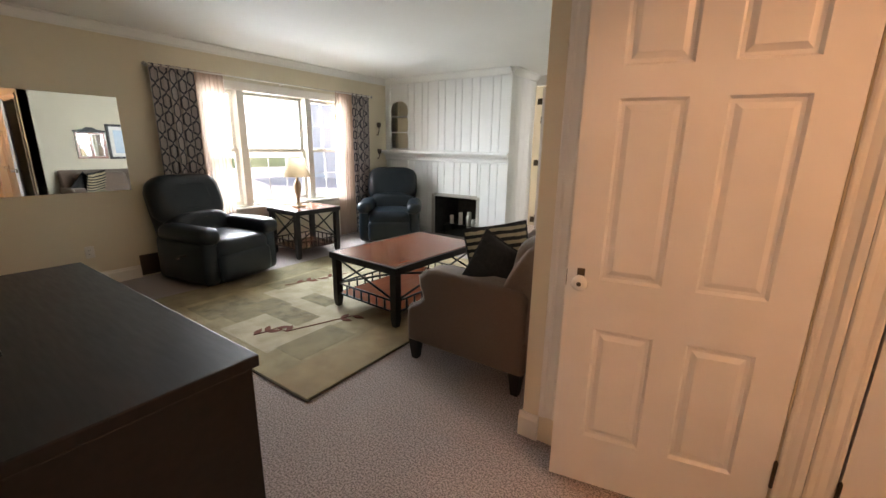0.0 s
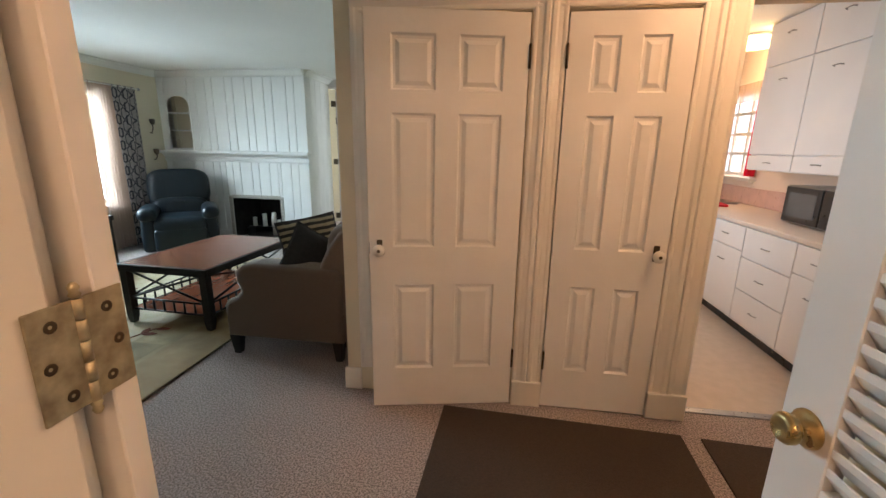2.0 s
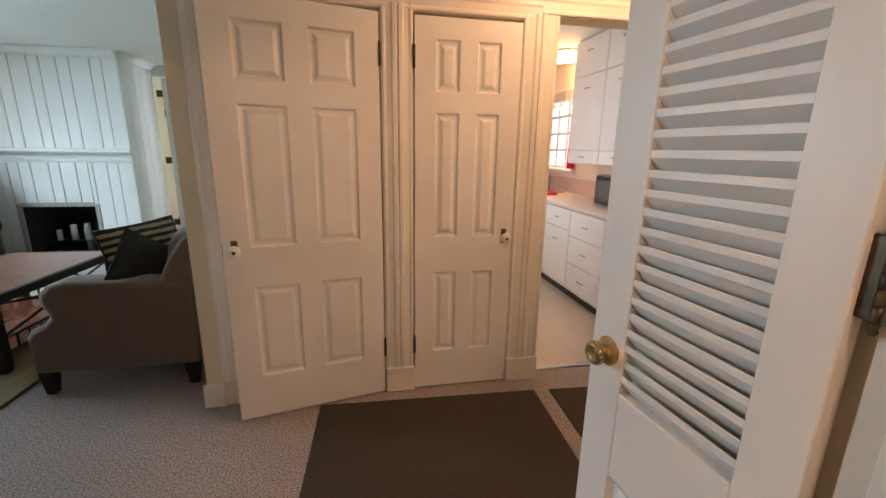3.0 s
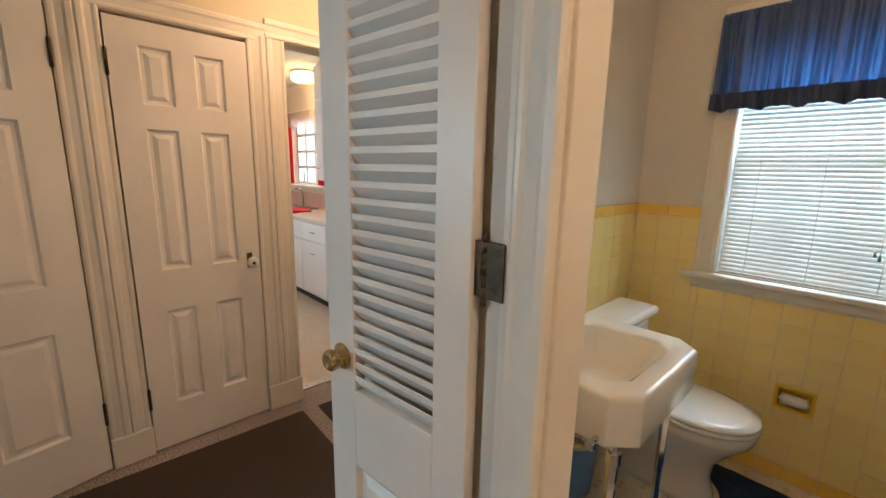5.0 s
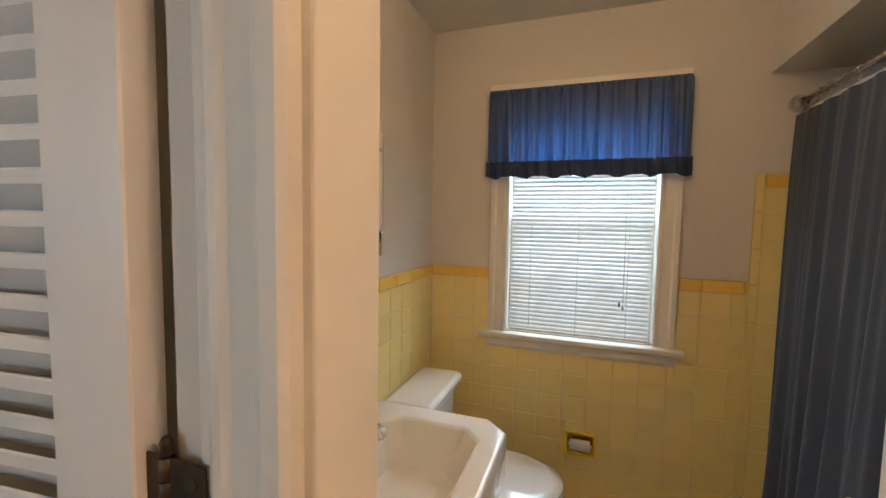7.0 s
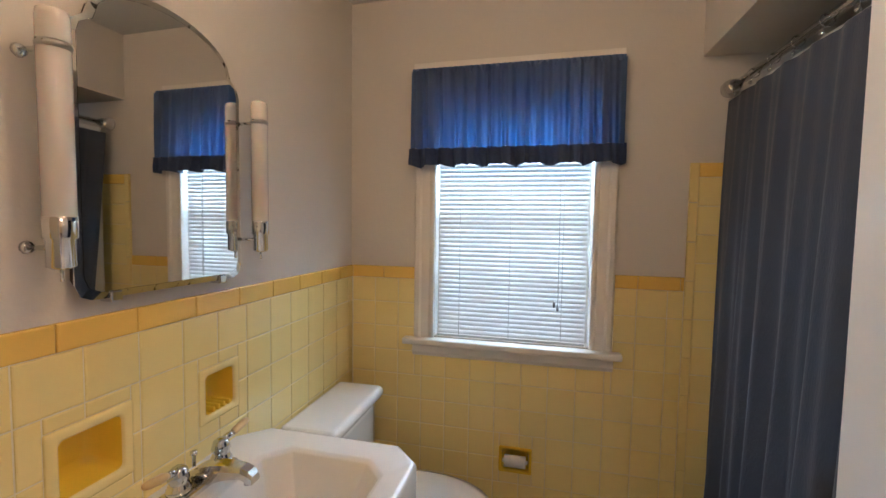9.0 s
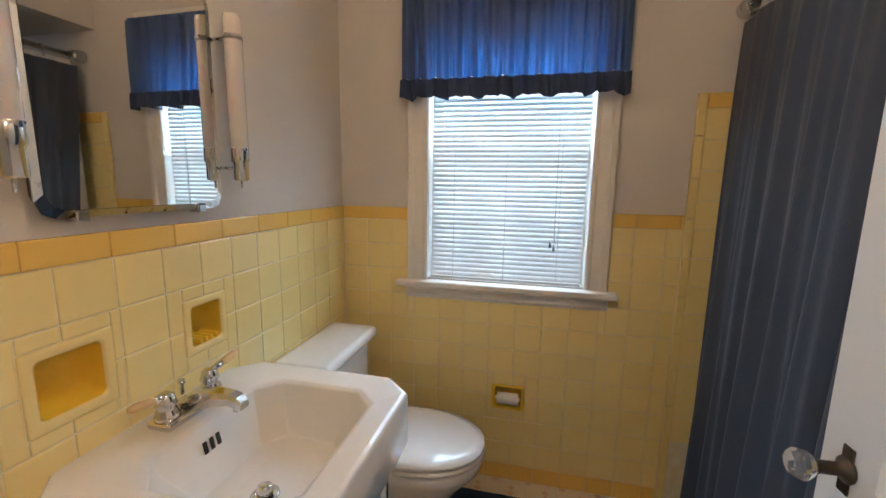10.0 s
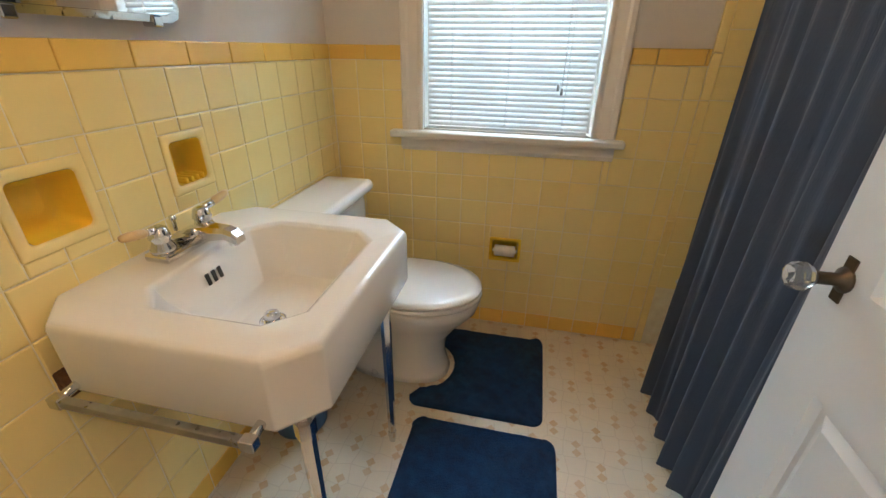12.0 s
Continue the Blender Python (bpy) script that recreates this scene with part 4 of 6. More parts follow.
# toilet, its tank on the sink wall
to = thing("toilet", pose(2.29, 0.352, 0), "white porcelain toilet with closed lid, beside the window wall", "toilet")
bm = bmesh.new()
rbox(bm, -0.20, 0.20, -0.185, -0.005, 0.37, 0.70, 0.035, 4)
part("tank", bm, PORCELAIN, to)
bm = bmesh.new()
rbox(bm, -0.218, 0.218, -0.215, -0.002, 0.70, 0.748, 0.022, 4)
part("tank_lid", bm, PORCELAIN, to)
bm = bmesh.new()
tube(bm, [(-0.15, -0.188, 0.64), (-0.15, -0.202, 0.64), (-0.08, -0.206, 0.635)], 0.006, 8)
part("flush_lever", bm, CHROME, to, "chrome flush lever")
bm = bmesh.new()
loft(bm, [oval(0, -0.37, 0.125, 0.22, 0.0, power=2.6), oval(0, -0.37, 0.118, 0.21, 0.03, power=2.6), oval(0, -0.385, 0.102, 0.18, 0.10, power=2.4), oval(0, -0.39, 0.104, 0.185, 0.18, power=2.3), oval(0, -0.415, 0.137, 0.22, 0.26, power=2.2), oval(0, -0.435, 0.172, 0.258, 0.325, power=2.15), oval(0, -0.435, 0.180, 0.268, 0.36, power=2.15), oval(0, -0.435, 0.174, 0.262, 0.378, power=2.15)])
rbox(bm, -0.12, 0.12, -0.26, -0.03, 0.20, 0.372, 0.04, 3)
part("bowl", bm, PORCELAIN, to)
bm = bmesh.new()
loft(bm, [oval(0, -0.435, 0.182, 0.268, 0.380, power=2.15), oval(0, -0.435, 0.188, 0.274, 0.386, power=2.15), oval(0, -0.435, 0.188, 0.274, 0.396, power=2.15), oval(0, -0.435, 0.182, 0.268, 0.400, power=2.15)])
part("seat", bm, PORCELAIN, to)
bm = bmesh.new()
loft(bm, [oval(0, -0.433, 0.182, 0.268, 0.403, power=2.15), oval(0, -0.433, 0.189, 0.275, 0.408, power=2.15), oval(0, -0.433, 0.187, 0.272, 0.418, power=2.15), oval(0, -0.433, 0.165, 0.225, 0.426, power=2.15), oval(0, -0.433, 0.08, 0.11, 0.430, power=2.15)])
part("seat_lid", bm, PORCELAIN, to)
for s in (-1, 1):
    pbox("seat_hinge", PORCELAIN, to, s * 0.075 - 0.022, s * 0.075 + 0.022, -0.195, -0.155, 0.378, 0.412, 0.008, 3)
    bm = bmesh.new()
    lathe(bm, [(0.014, 0), (0.013, 0.012), (0, 0.018)], 10, pose(s * 0.115, -0.30, 0.02, 0, s * 0))
    part("bolt_cap", bm, PORCELAIN, to)
bm = bmesh.new()
tube(bm, [(-0.17, -0.08, 0.372), (-0.19, -0.06, 0.28), (-0.20, -0.02, 0.20), (-0.20, 0.0, 0.20)], 0.006, 8)
part("supply_tube", bm, CHROME, to)

# waste bin under the sink
bin_ = thing("waste_bin", pose(1.905, 0.235, 0.003), "blue plastic waste bin behind the sink legs", "bin")
bm = bmesh.new()
lathe(bm, [(0.085, 0), (0.09, 0.004), (0.108, 0.255), (0.112, 0.258), (0.112, 0.268), (0.105, 0.268), (0.086, 0.01), (0, 0.008)], 28)
part("bucket", bm, BIN_BLUE, bin_)


# bath mats with deep pile
def pile_mat(name, outline, label, h=0.018, seed=1):
    cx = sum(p[0] for p in outline) / len(outline)
    cy = sum(p[1] for p in outline) / len(outline)
    bm = bmesh.new()
    v = [bm.verts.new((x - cx, y - cy, 0)) for x, y in outline]
    f = bm.faces.new(v)
    bmesh.ops.triangulate(bm, faces=[f])
    bmesh.ops.subdivide_edges(bm, edges=bm.edges[:], cuts=3, use_grid_fill=True)
    bmesh.ops.subdivide_edges(bm, edges=bm.edges[:], cuts=2, use_grid_fill=True)
    rim_v = {w for e in bm.edges if e.is_boundary for w in e.verts}
    for w in bm.verts:
        p = w.co * 34
        w.co.z = 0.004 if w in rim_v else h + 0.0035 * noise.noise(p + Vector((seed, 0, 0))) + 0.003 * noise.noise(p * 0.2)
    for g in bm.faces:
        g.smooth = True
    geo = bmesh.ops.extrude_edge_only(bm, edges=[e for e in bm.edges if e.is_boundary])
    for w in geo["geom"]:
        if isinstance(w, bmesh.types.BMVert):
            w.co.z = 0.0
    ob = single(name, bm, NAVY, label, "bath mat")
    ob.location = (cx, cy, 0.003)
    return ob


def rounded(x0, x1, y0, y1, r, n=6):
    out = []
    for cx, cy, a in ((x1 - r, y1 - r, 0), (x0 + r, y1 - r, 90), (x0 + r, y0 + r, 180), (x1 - r, y0 + r, 270)):
        out += [(cx + r * math.cos(radians(a + 90 * k / n)), cy + r * math.sin(radians(a + 90 * k / n))) for k in range(n + 1)]
    return out


pile_mat("bath_mat", rounded(1.50, 2.005, -0.672, -0.168, 0.045), "navy blue tufted bath mat on the vinyl", seed=3)
# contour mat: a bay cut round the toilet's foot
def corner(cx, cy, a0, r=0.04):
    return [(cx + r * math.cos(radians(a0 - 18 * k)), cy + r * math.sin(radians(a0 - 18 * k))) for k in range(6)]


cont = corner(2.516, -0.588, 0) + corner(2.10, -0.588, -90) + corner(2.10, -0.158, 180)
cont += [(2.29 + 0.145 * math.cos(radians(a)), -0.13 + 0.128 * math.sin(radians(a))) for a in range(188, 353, 14)]
cont += corner(2.516, -0.158, 90)
pile_mat("contour_mat", cont[::-1], "navy blue tufted contour mat fitted round the toilet base", seed=9)


# bevelled arched mirror
mi = thing("bath_mirror", pose(1.685, 0.369, 0, 0, 0, -0.7), "arched mirror with worn silvered edge above the sink", "mirror")
def arch(inset, y):
    x0, x1, z0, z1, top = -0.212 + inset, 0.212 - inset, 1.275 + inset, 1.79, 1.905 - inset
    pts = [(x0 + 0.03, y, z0), (x1 - 0.03, y, z0), (x1 - 0.009, y, z0 + 0.009), (x1, y, z0 + 0.03), (x1, y, z1 - 0.02), (x1 - 0.006, y, z1), (x1 - 0.03, y, z1 + 0.02 - inset * 0.3)]
    pts += [((x1 - 0.03) * math.cos(radians(a)), y, z1 + 0.02 + (top - z1 - 0.02) * math.sin(radians(a))) for a in range(20, 161, 10)]
    pts += [(x0 + 0.03, y, z1 + 0.02 - inset * 0.3), (x0 + 0.006, y, z1), (x0, y, z1 - 0.02), (x0, y, z0 + 0.03), (x0 + 0.009, y, z0 + 0.009)]
    return pts
bm = bmesh.new()
loft(bm, [arch(0.014, -0.024), arch(0.0145, -0.0305)], smooth=False)
part("glass", bm, MIRROR, mi)
bm = bmesh.new()
loft(bm, [arch(0.014, -0.0245), arch(0.0, -0.0245), arch(0.0, -0.0275), arch(0.0138, -0.0302)], cap=(False, False), smooth=False)
part("bevelled_edge", bm, MIRROR_EDGE, mi, "bevelled mirror edge with worn silvering")
bm = bmesh.new()
loft(bm, [arch(0.010, -0.001), arch(0.008, -0.0235)], smooth=False)
part("backing", bm, BRONZE, mi)
for x in (-0.14, 0.14):
    pbox("clip", CHROME, mi, x - 0.012, x + 0.012, -0.034, -0.002, 1.266, 1.288, 0.003)


def sconce():
    s = thing("wall_sconce", pose(1.419, 0.372, 0), "unlit opal glass tube sconce in chrome brackets beside the mirror", "wall lamp", group="mirror sconces")
    bm = bmesh.new()
    lathe(bm, [(0.021, 1.425), (0.0225, 1.43), (0.0225, 1.755), (0.021, 1.765), (0.012, 1.769), (0, 1.77)], 22, pose(0, -0.079, 0))
    part("glass_tube", bm, OPAL, s)
    bm = bmesh.new()
    lathe(bm, [(0.012, 1.345), (0.020, 1.350), (0.0195, 1.395), (0.0232, 1.398), (0.0232, 1.432), (0.022, 1.434)], 22, pose(0, -0.079, 0))
    part("holder", bm, CHROME, s, "chrome lamp holder")
    for z in (1.38, 1.71):
        bm = bmesh.new()
        tube(bm, [(0, -0.060, z), (0, 0.0, z)], 0.0045, 8)
        lathe(bm, [(0.012, 0), (0.010, 0.006), (0, 0.008)], 12, pose(0, -0.001, z, 90))
        part("bracket_arm", bm, CHROME, s)
    bm = bmesh.new()
    lathe(bm, [(0.0235, -0.006), (0.0245, 0), (0.0235, 0.006)], 18, pose(0, -0.079, 1.71))
    part("collar", bm, STEEL, s)
    bm = bmesh.new()
    tube(bm, [(0.0, -0.079, 1.345), (0.0, -0.079, 1.325)], 0.003, 6)
    part("switch_stem", bm, CHROME, s)
    return s


sc = sconce()
copy_thing(sc, pose(1.922, 0.372, 0))


# recessed niches and paper holder
def niche(name, m, w, h, rim_w, depth, label, category, ribs=0, rim_glaze=TILE):
    """Opens along local y from a rim proud of the tile; w, h: the hole."""
    n = thing(name, m, label, category)
    def ring(d, y, r):
        return [(x, y, z) for x, z in rounded(-w / 2 - d, w / 2 + d, -h / 2 - d, h / 2 + d, r)]
    bm = bmesh.new()
    loft(bm, [ring(rim_w, 0.006, 0.004), ring(rim_w, 0.000, 0.004), ring(rim_w - 0.002, -0.0015, 0.005), ring(rim_w - 0.006, -0.0025, 0.008), ring(0.005, -0.0025, 0.012), ring(0.0015, -0.001, 0.012), ring(0.0, 0.004, 0.012)], cap=(False, False))
    part("rim", bm, rim_glaze, n)
    bm = bmesh.new()
    loft(bm, [ring(-0.0005, 0.003, 0.012), ring(-0.002, 0.02, 0.013), ring(-0.006, depth - 0.022, 0.018), ring(-0.014, depth - 0.006, 0.022), ring(-0.026, depth, 0.02)], cap=(False, True))
    part("recess", bm, NICHE_GLAZE, n, "deep yellow glazed recess")
    for k in range(ribs):
        bm = bmesh.new()
        x = (k - (ribs - 1) / 2) * 0.018
        rbox(bm, x - 0.004, x + 0.004, -0.006, depth - 0.02, -h / 2 + 0.003, -h / 2 + 0.019, 0.004, 3)
        part("rib", bm, NICHE_GLAZE, n)
    return n


TILE_Y = 0.358
niche("soap_niche", pose((N1[0] + N1[1]) / 2, TILE_Y, (N1[2] + N1[3]) / 2), N1[1] - N1[0], N1[3] - N1[2], 0.022, 0.075, "square yellow ceramic recess set in the tiled wall", "niche")
niche("soap_dish_niche", pose((N2[0] + N2[1]) / 2, TILE_Y, (N2[2] + N2[3]) / 2), N2[1] - N2[0], N2[3] - N2[2], 0.02, 0.075, "yellow ceramic soap dish recess with drain ribs", "niche", 4)
TX = 2.658
ph = niche("paper_holder", pose(TX, (TP[0] + TP[1]) / 2, (TP[2] + TP[3]) / 2, 0, 0, -90), TP[1] - TP[0], TP[3] - TP[2], 0.014, 0.07, "yellow ceramic recessed paper holder under the window", "paper holder", 0, NICHE_GLAZE)
tpr = thing("toilet_roll", pose(TX - 0.006, (TP[0] + TP[1]) / 2, (TP[2] + TP[3]) / 2 - 0.002), "nearly used white toilet paper roll in its holder", "toilet paper")
bm = bmesh.new()
lathe(bm, [(0.024, -0.046), (0.025, -0.044), (0.025, 0.044), (0.024, 0.046)], 22, pose(0, 0, 0, 90))
part("roll", bm, PAPER, tpr)
bm = bmesh.new()
lathe(bm, [(0.008, -0.054), (0.008, 0.054)], 12, pose(0, 0, 0, 90))
part("spindle", bm, PLASTIC_WHITE, tpr)

# tub, rod, rings, curtain
tub = thing("bathtub", pose(1.81, -1.50, 0), "white enamel tub behind the shower curtain", "bathtub")
bm = bmesh.new()
def rect(x, y0, y1, z, c=0.02):
    return clipped(-x, x, y0, y1, c, z)
loft(bm, [rect(0.80, -0.37, 0.375, 0.0), rect(0.80, -0.37, 0.375, 0.37), rect(0.795, -0.365, 0.385, 0.385), rect(0.79, -0.36, 0.38, 0.40), rect(0.72, -0.29, 0.30, 0.40, 0.1), rect(0.70, -0.27, 0.28, 0.37, 0.1), rect(0.62, -0.22, 0.22, 0.10, 0.1)])
part("shell", bm, TUB_WHITE, tub)
rod = thing("shower_rod", pose(0.97, -1.165, 1.955), "chrome shower curtain rod across the tub alcove", "curtain rod")
bm = bmesh.new()
tube(bm, [(0.002, 0, 0), (1.695, 0, 0)], 0.0125, 14)
part("bar", bm, CHROME, rod)
bm = bmesh.new()
lathe(bm, [(0.032, 0), (0.032, 0.012), (0.026, 0.02), (0.029, 0.026), (0.024, 0.034), (0.026, 0.04), (0.02, 0.055)], 20, pose(1.692, 0, 0, 0, -90))
part("flange", bm, CHROME, rod)
ring_bm = bmesh.new()
tube(ring_bm, [(0, 0.017 * math.sin(a * math.pi / 8), 0.017 * math.cos(a * math.pi / 8) - 0.003) for a in range(17)], 0.0018, 6)
lathe(ring_bm, [(0, -0.007), (0.006, -0.003), (0.006, 0.003), (0, 0.007)], 10, pose(0, 0.010, -0.036))
tube(ring_bm, [(0, 0.006, -0.018), (0, 0.009, -0.036)], 0.0016, 6)
ring = finish(ring_bm, "ring")
ring.materials.append(CHROME)
rings_ = thing("curtain_rings", pose(0, -1.165, 1.955), "chrome ball-headed shower curtain rings on the rod", "curtain rings")
for i in range(11):
    piece("ring", ring, rings_, (2.60 - i * 0.118, 0, 0))
cur = thing("shower_curtain", pose(0, -1.150, 0), "slate blue fabric shower curtain hanging outside the tub", "shower curtain")
bm = bmesh.new()
def drape(u, o, z):
    f = 1 - (z - 0.03) / 1.895
    return (u - 0.26 * f * max(0, (u - 1.6)) / 1.0, o * (0.3 + 0.7 * f) + 0.115 * f ** 0.8, z + 0.03 * f * max(0, (u - 2.2)) / 0.4)
gathered(bm, 1.30, 2.625, 0.03, 1.90, 0.046, 10, drape, 26, 300, seed=11, hem=0.010)
cloth = part("cloth", bm, CURTAIN_GREY, cur)
bm = bmesh.new()
gathered(bm, 1.30, 2.618, 0.42, 1.93, 0.012, 11, lambda u, o, z: (u, -0.035 + 0.5 * o, z), 6, 120, seed=21)
part("liner", bm, PLASTIC_WHITE, cur, "white liner")


# ---- foyer mats ----
def floor_mat(name, x0, x1, y0, y1, label, m):
    bm = bmesh.new()
    rbox(bm, x0, x1, y0, y1, 0.0, 0.009, 0.004, 2, m)
    ob = single(name, bm, MAT_DARK, label, "door mat")
    ob.location.z = 0.001
    return ob


floor_mat("door_mat", -0.605, 0.605, -0.40, 0.40, "dark brown ribbed mat on the foyer carpet", pose(0.632, 1.195, 0, 0, 0, -2.5))
floor_mat("door_mat", -0.36, 0.36, -0.40, 0.40, "dark brown ribbed mat before the kitchen opening", pose(1.68, 1.14, 0, 0, 0, -3))
bm = bmesh.new()
rbox(bm, 1.30, 2.09, 1.78, 1.83, 0.0, 0.008, 0.003)
structure("threshold_kitchen", bm, STEEL, "metal carpet strip at the kitchen opening", "threshold")


# ---- ceiling lamps ----
def dome_lamp(name, x, y, label, power_glow, r=0.14):
    d = thing(name, pose(x, y, CEILING - 0.003), label, "ceiling lamp", group="ceiling lamps")
    bm = bmesh.new()
    lathe(bm, [(r, -0.02), (r + 0.006, -0.01), (r + 0.006, 0.0), (0, 0.0)], 28)
    part("canopy", bm, CHROME, d)
    bm = bmesh.new()
    lathe(bm, [(r - 0.01, -0.02), (r, -0.045), (r, -0.085), (r - 0.012, -0.10), (0, -0.108)], 28)
    m = surf(name + "_glow", (0.9, 0.8, 0.6), None, 3, 0.4)
    bsdf(m).inputs["Emission Color"].default_value = (1.0, 0.62, 0.26, 1)
    bsdf(m).inputs["Emission Strength"].default_value = power_glow
    part("glass_shade", bm, m, d, "lit frosted glass shade")
    return d


dome_lamp("ceiling_lamp", 2.52, 4.05, "lit drum ceiling lamp in the kitchen", 5.0)
dome_lamp("ceiling_lamp", 1.45, 1.10, "lit drum ceiling lamp in the foyer", 5.0, 0.13)
dome_lamp("ceiling_lamp", 1.40, -0.40, "lit drum ceiling lamp in the bathroom", 3.0, 0.12)
dome_lamp("ceiling_lamp", 0.56, -1.56, "lit drum ceiling lamp in the hall", 5.0, 0.13)

# ---- living room window ----
lw = thing("window_living", pose(-4.81, 3.41, 0), "white triple double-hung living room window with grilles", "window", kind="structure")
HY = 0.99
MUL = ((-0.99, -0.60), (-0.51, 0.36), (0.45, 0.99))
bm = bmesh.new()
box(bm, -0.13, 0.014, -HY, HY, WIN_Z0 - 0.01, WIN_Z0 + 0.02)
part("window_sill", bm, TRIM, lw)
pbox("stool", TRIM, lw, 0.0, 0.075, -HY - 0.12, HY + 0.12, WIN_Z0 - 0.035, WIN_Z0 - 0.005, 0.008, 3)
bm = bmesh.new()
prism(bm, [(0, WIN_Z0 - 0.12), (0.014, WIN_Z0 - 0.12), (0.022, WIN_Z0 - 0.10), (0.022, WIN_Z0 - 0.036), (0, WIN_Z0 - 0.036)], "y", -HY - 0.09, HY + 0.09)
part("apron", bm, TRIM, lw)
for a, b in ((-HY - 0.09, -HY + 0.005), (HY - 0.005, HY + 0.09)):
    pbox("side_casing", TRIM, lw, 0, 0.024, a, b, WIN_Z0 - 0.005, WIN_Z1 + 0.0, 0.004)
pbox("head_casing", TRIM, lw, 0, 0.026, -HY - 0.10, HY + 0.10, WIN_Z1, WIN_Z1 + 0.10, 0.004)
for a, b in ((-0.60, -0.51), (0.36, 0.45)):
    pbox("mullion", TRIM, lw, -0.12, 0.022, a, b, WIN_Z0 + 0.02, WIN_Z1, 0.004)
zm = 1.30
for y0, y1 in MUL:
    for z0, z1, x in ((WIN_Z0 + 0.02, zm + 0.02, -0.05), (zm - 0.02, WIN_Z1, -0.085)):
        bm = bmesh.new()
        for a, b, c, d in ((y0, y0 + 0.045, z0, z1), (y1 - 0.045, y1, z0, z1), (y0 + 0.045, y1 - 0.045, z0, z0 + 0.05), (y0 + 0.045, y1 - 0.045, z1 - 0.042, z1)):
            box(bm, x - 0.03, x, a, b, c, d)
        sash = part("sash", bm, TRIM, lw)
        bm = bmesh.new()
        box(bm, x - 0.018, x - 0.015, y0 + 0.04, y1 - 0.04, z0 + 0.045, z1 - 0.038)
        g = part("pane", bm, GLASS, sash)
        g.visible_shadow = False
        bm = bmesh.new()
        cols = 3 if y1 - y0 > 0.7 else 2
        for k in range(1, cols):
            yy = y0 + 0.045 + (y1 - y0 - 0.09) * k / cols
            box(bm, x - 0.021, x - 0.012, yy - 0.004, yy + 0.004, z0 + 0.05, z1 - 0.042)
        box(bm, x - 0.0205, x - 0.0125, y0 + 0.045, y1 - 0.045, (z0 + z1) / 2 - 0.004, (z0 + z1) / 2 + 0.004)
        part("grille", bm, TRIM, sash)

# curtains on a rod
crod = thing("curtain_rod", pose(-4.70, 3.41, 2.12), "slim white curtain rod over the living room window", "curtain rod")
bm = bmesh.new()
tube(bm, [(0, -1.53, 0), (0, 1.53, 0)], 0.009, 10)
part("bar", bm, PLASTIC_WHITE, crod)
for y in (-1.54, 1.54):
    bm = bmesh.new()
    lathe(bm, [(0.01, -0.02), (0.022, 0), (0.01, 0.02), (0, 0.022)], 14, pose(0, y, 0, 90))
    part("finial", bm, STEEL, crod)
for y in (-1.5, 0.0, 1.5):
    pbox("bracket", PLASTIC_WHITE, crod, -0.108, 0.0, y - 0.008, y + 0.008, -0.012, 0.0, 0.003)
for name, y0, y1, material, label, waves, uv, dep in (
        ("curtain", 1.90, 2.33, RINGS, "grey curtain printed with dark linked rings, drawn open", 5, True, 0.034),
        ("sheer_curtain", 2.32, 2.63, SHEER, "peach sheer curtain drawn to the side of the window", 7, False, 0.016),
        ("sheer_curtain", 4.22, 4.56, SHEER, "peach sheer curtain drawn to the side of the window", 7, False, 0.016),
        ("curtain", 4.53, 4.90, RINGS, "grey curtain printed with dark linked rings, drawn open", 4, True, 0.030)):
    bm = bmesh.new()
    gathered(bm, y0, y1, 0.03, 2.135, dep, waves, lambda u, o, z: (-4.70 + o, u, z), 20, 120, uv=uv, seed=y0, hem=0.004)
    single(name, bm, material, label, "curtain", group="window curtains")

# wall mirror, outlet, floor register
wm = thing("wall_mirror", pose(-4.808, 1.16, 0), "wide frameless mirror hung on the cream wall", "mirror")
pbox("glass", MIRROR, wm, 0.008, 0.012, -0.47, 0.47, 0.915, 1.79, 0.001, 1)
pbox("backing", PLASTIC_BLACK, wm, 0.0, 0.008, -0.46, 0.46, 0.925, 1.78, 0.001, 1)
so = thing("power_outlet", pose(-4.81, 1.212, 0.347), "white double power outlet on the cream wall", "outlet")
pbox("plate", PLASTIC_WHITE, so, 0, 0.006, -0.036, 0.036, -0.058, 0.058, 0.004)
for z in (-0.02, 0.02):
    bm = bmesh.new()
    rbox(bm, 0.005, 0.0075, -0.014, 0.014, z - 0.014, z + 0.014, 0.001, 1)
    s_ = part("socket", bm, PLASTIC_WHITE, so)
    bm = bmesh.new()
    box(bm, 0.0072, 0.008, -0.007, -0.005, z - 0.005, z + 0.005)
    box(bm, 0.0072, 0.008, 0.005, 0.007, z - 0.005, z + 0.005)
    part("slots", bm, BLACK_HOLE, s_)
rg = thing("air_register", pose(-4.81, 1.73, 0), "brown metal baseboard air register on the wall", "register")
pbox("frame", REGISTER, rg, 0, 0.02, -0.13, 0.13, 0.02, 0.235, 0.004)
for i in range(8):
    pbox("louvre", BRONZE, rg, 0.019, 0.026, -0.115, 0.115, 0.045 + i * 0.022, 0.052 + i * 0.022, 0.001, 1)

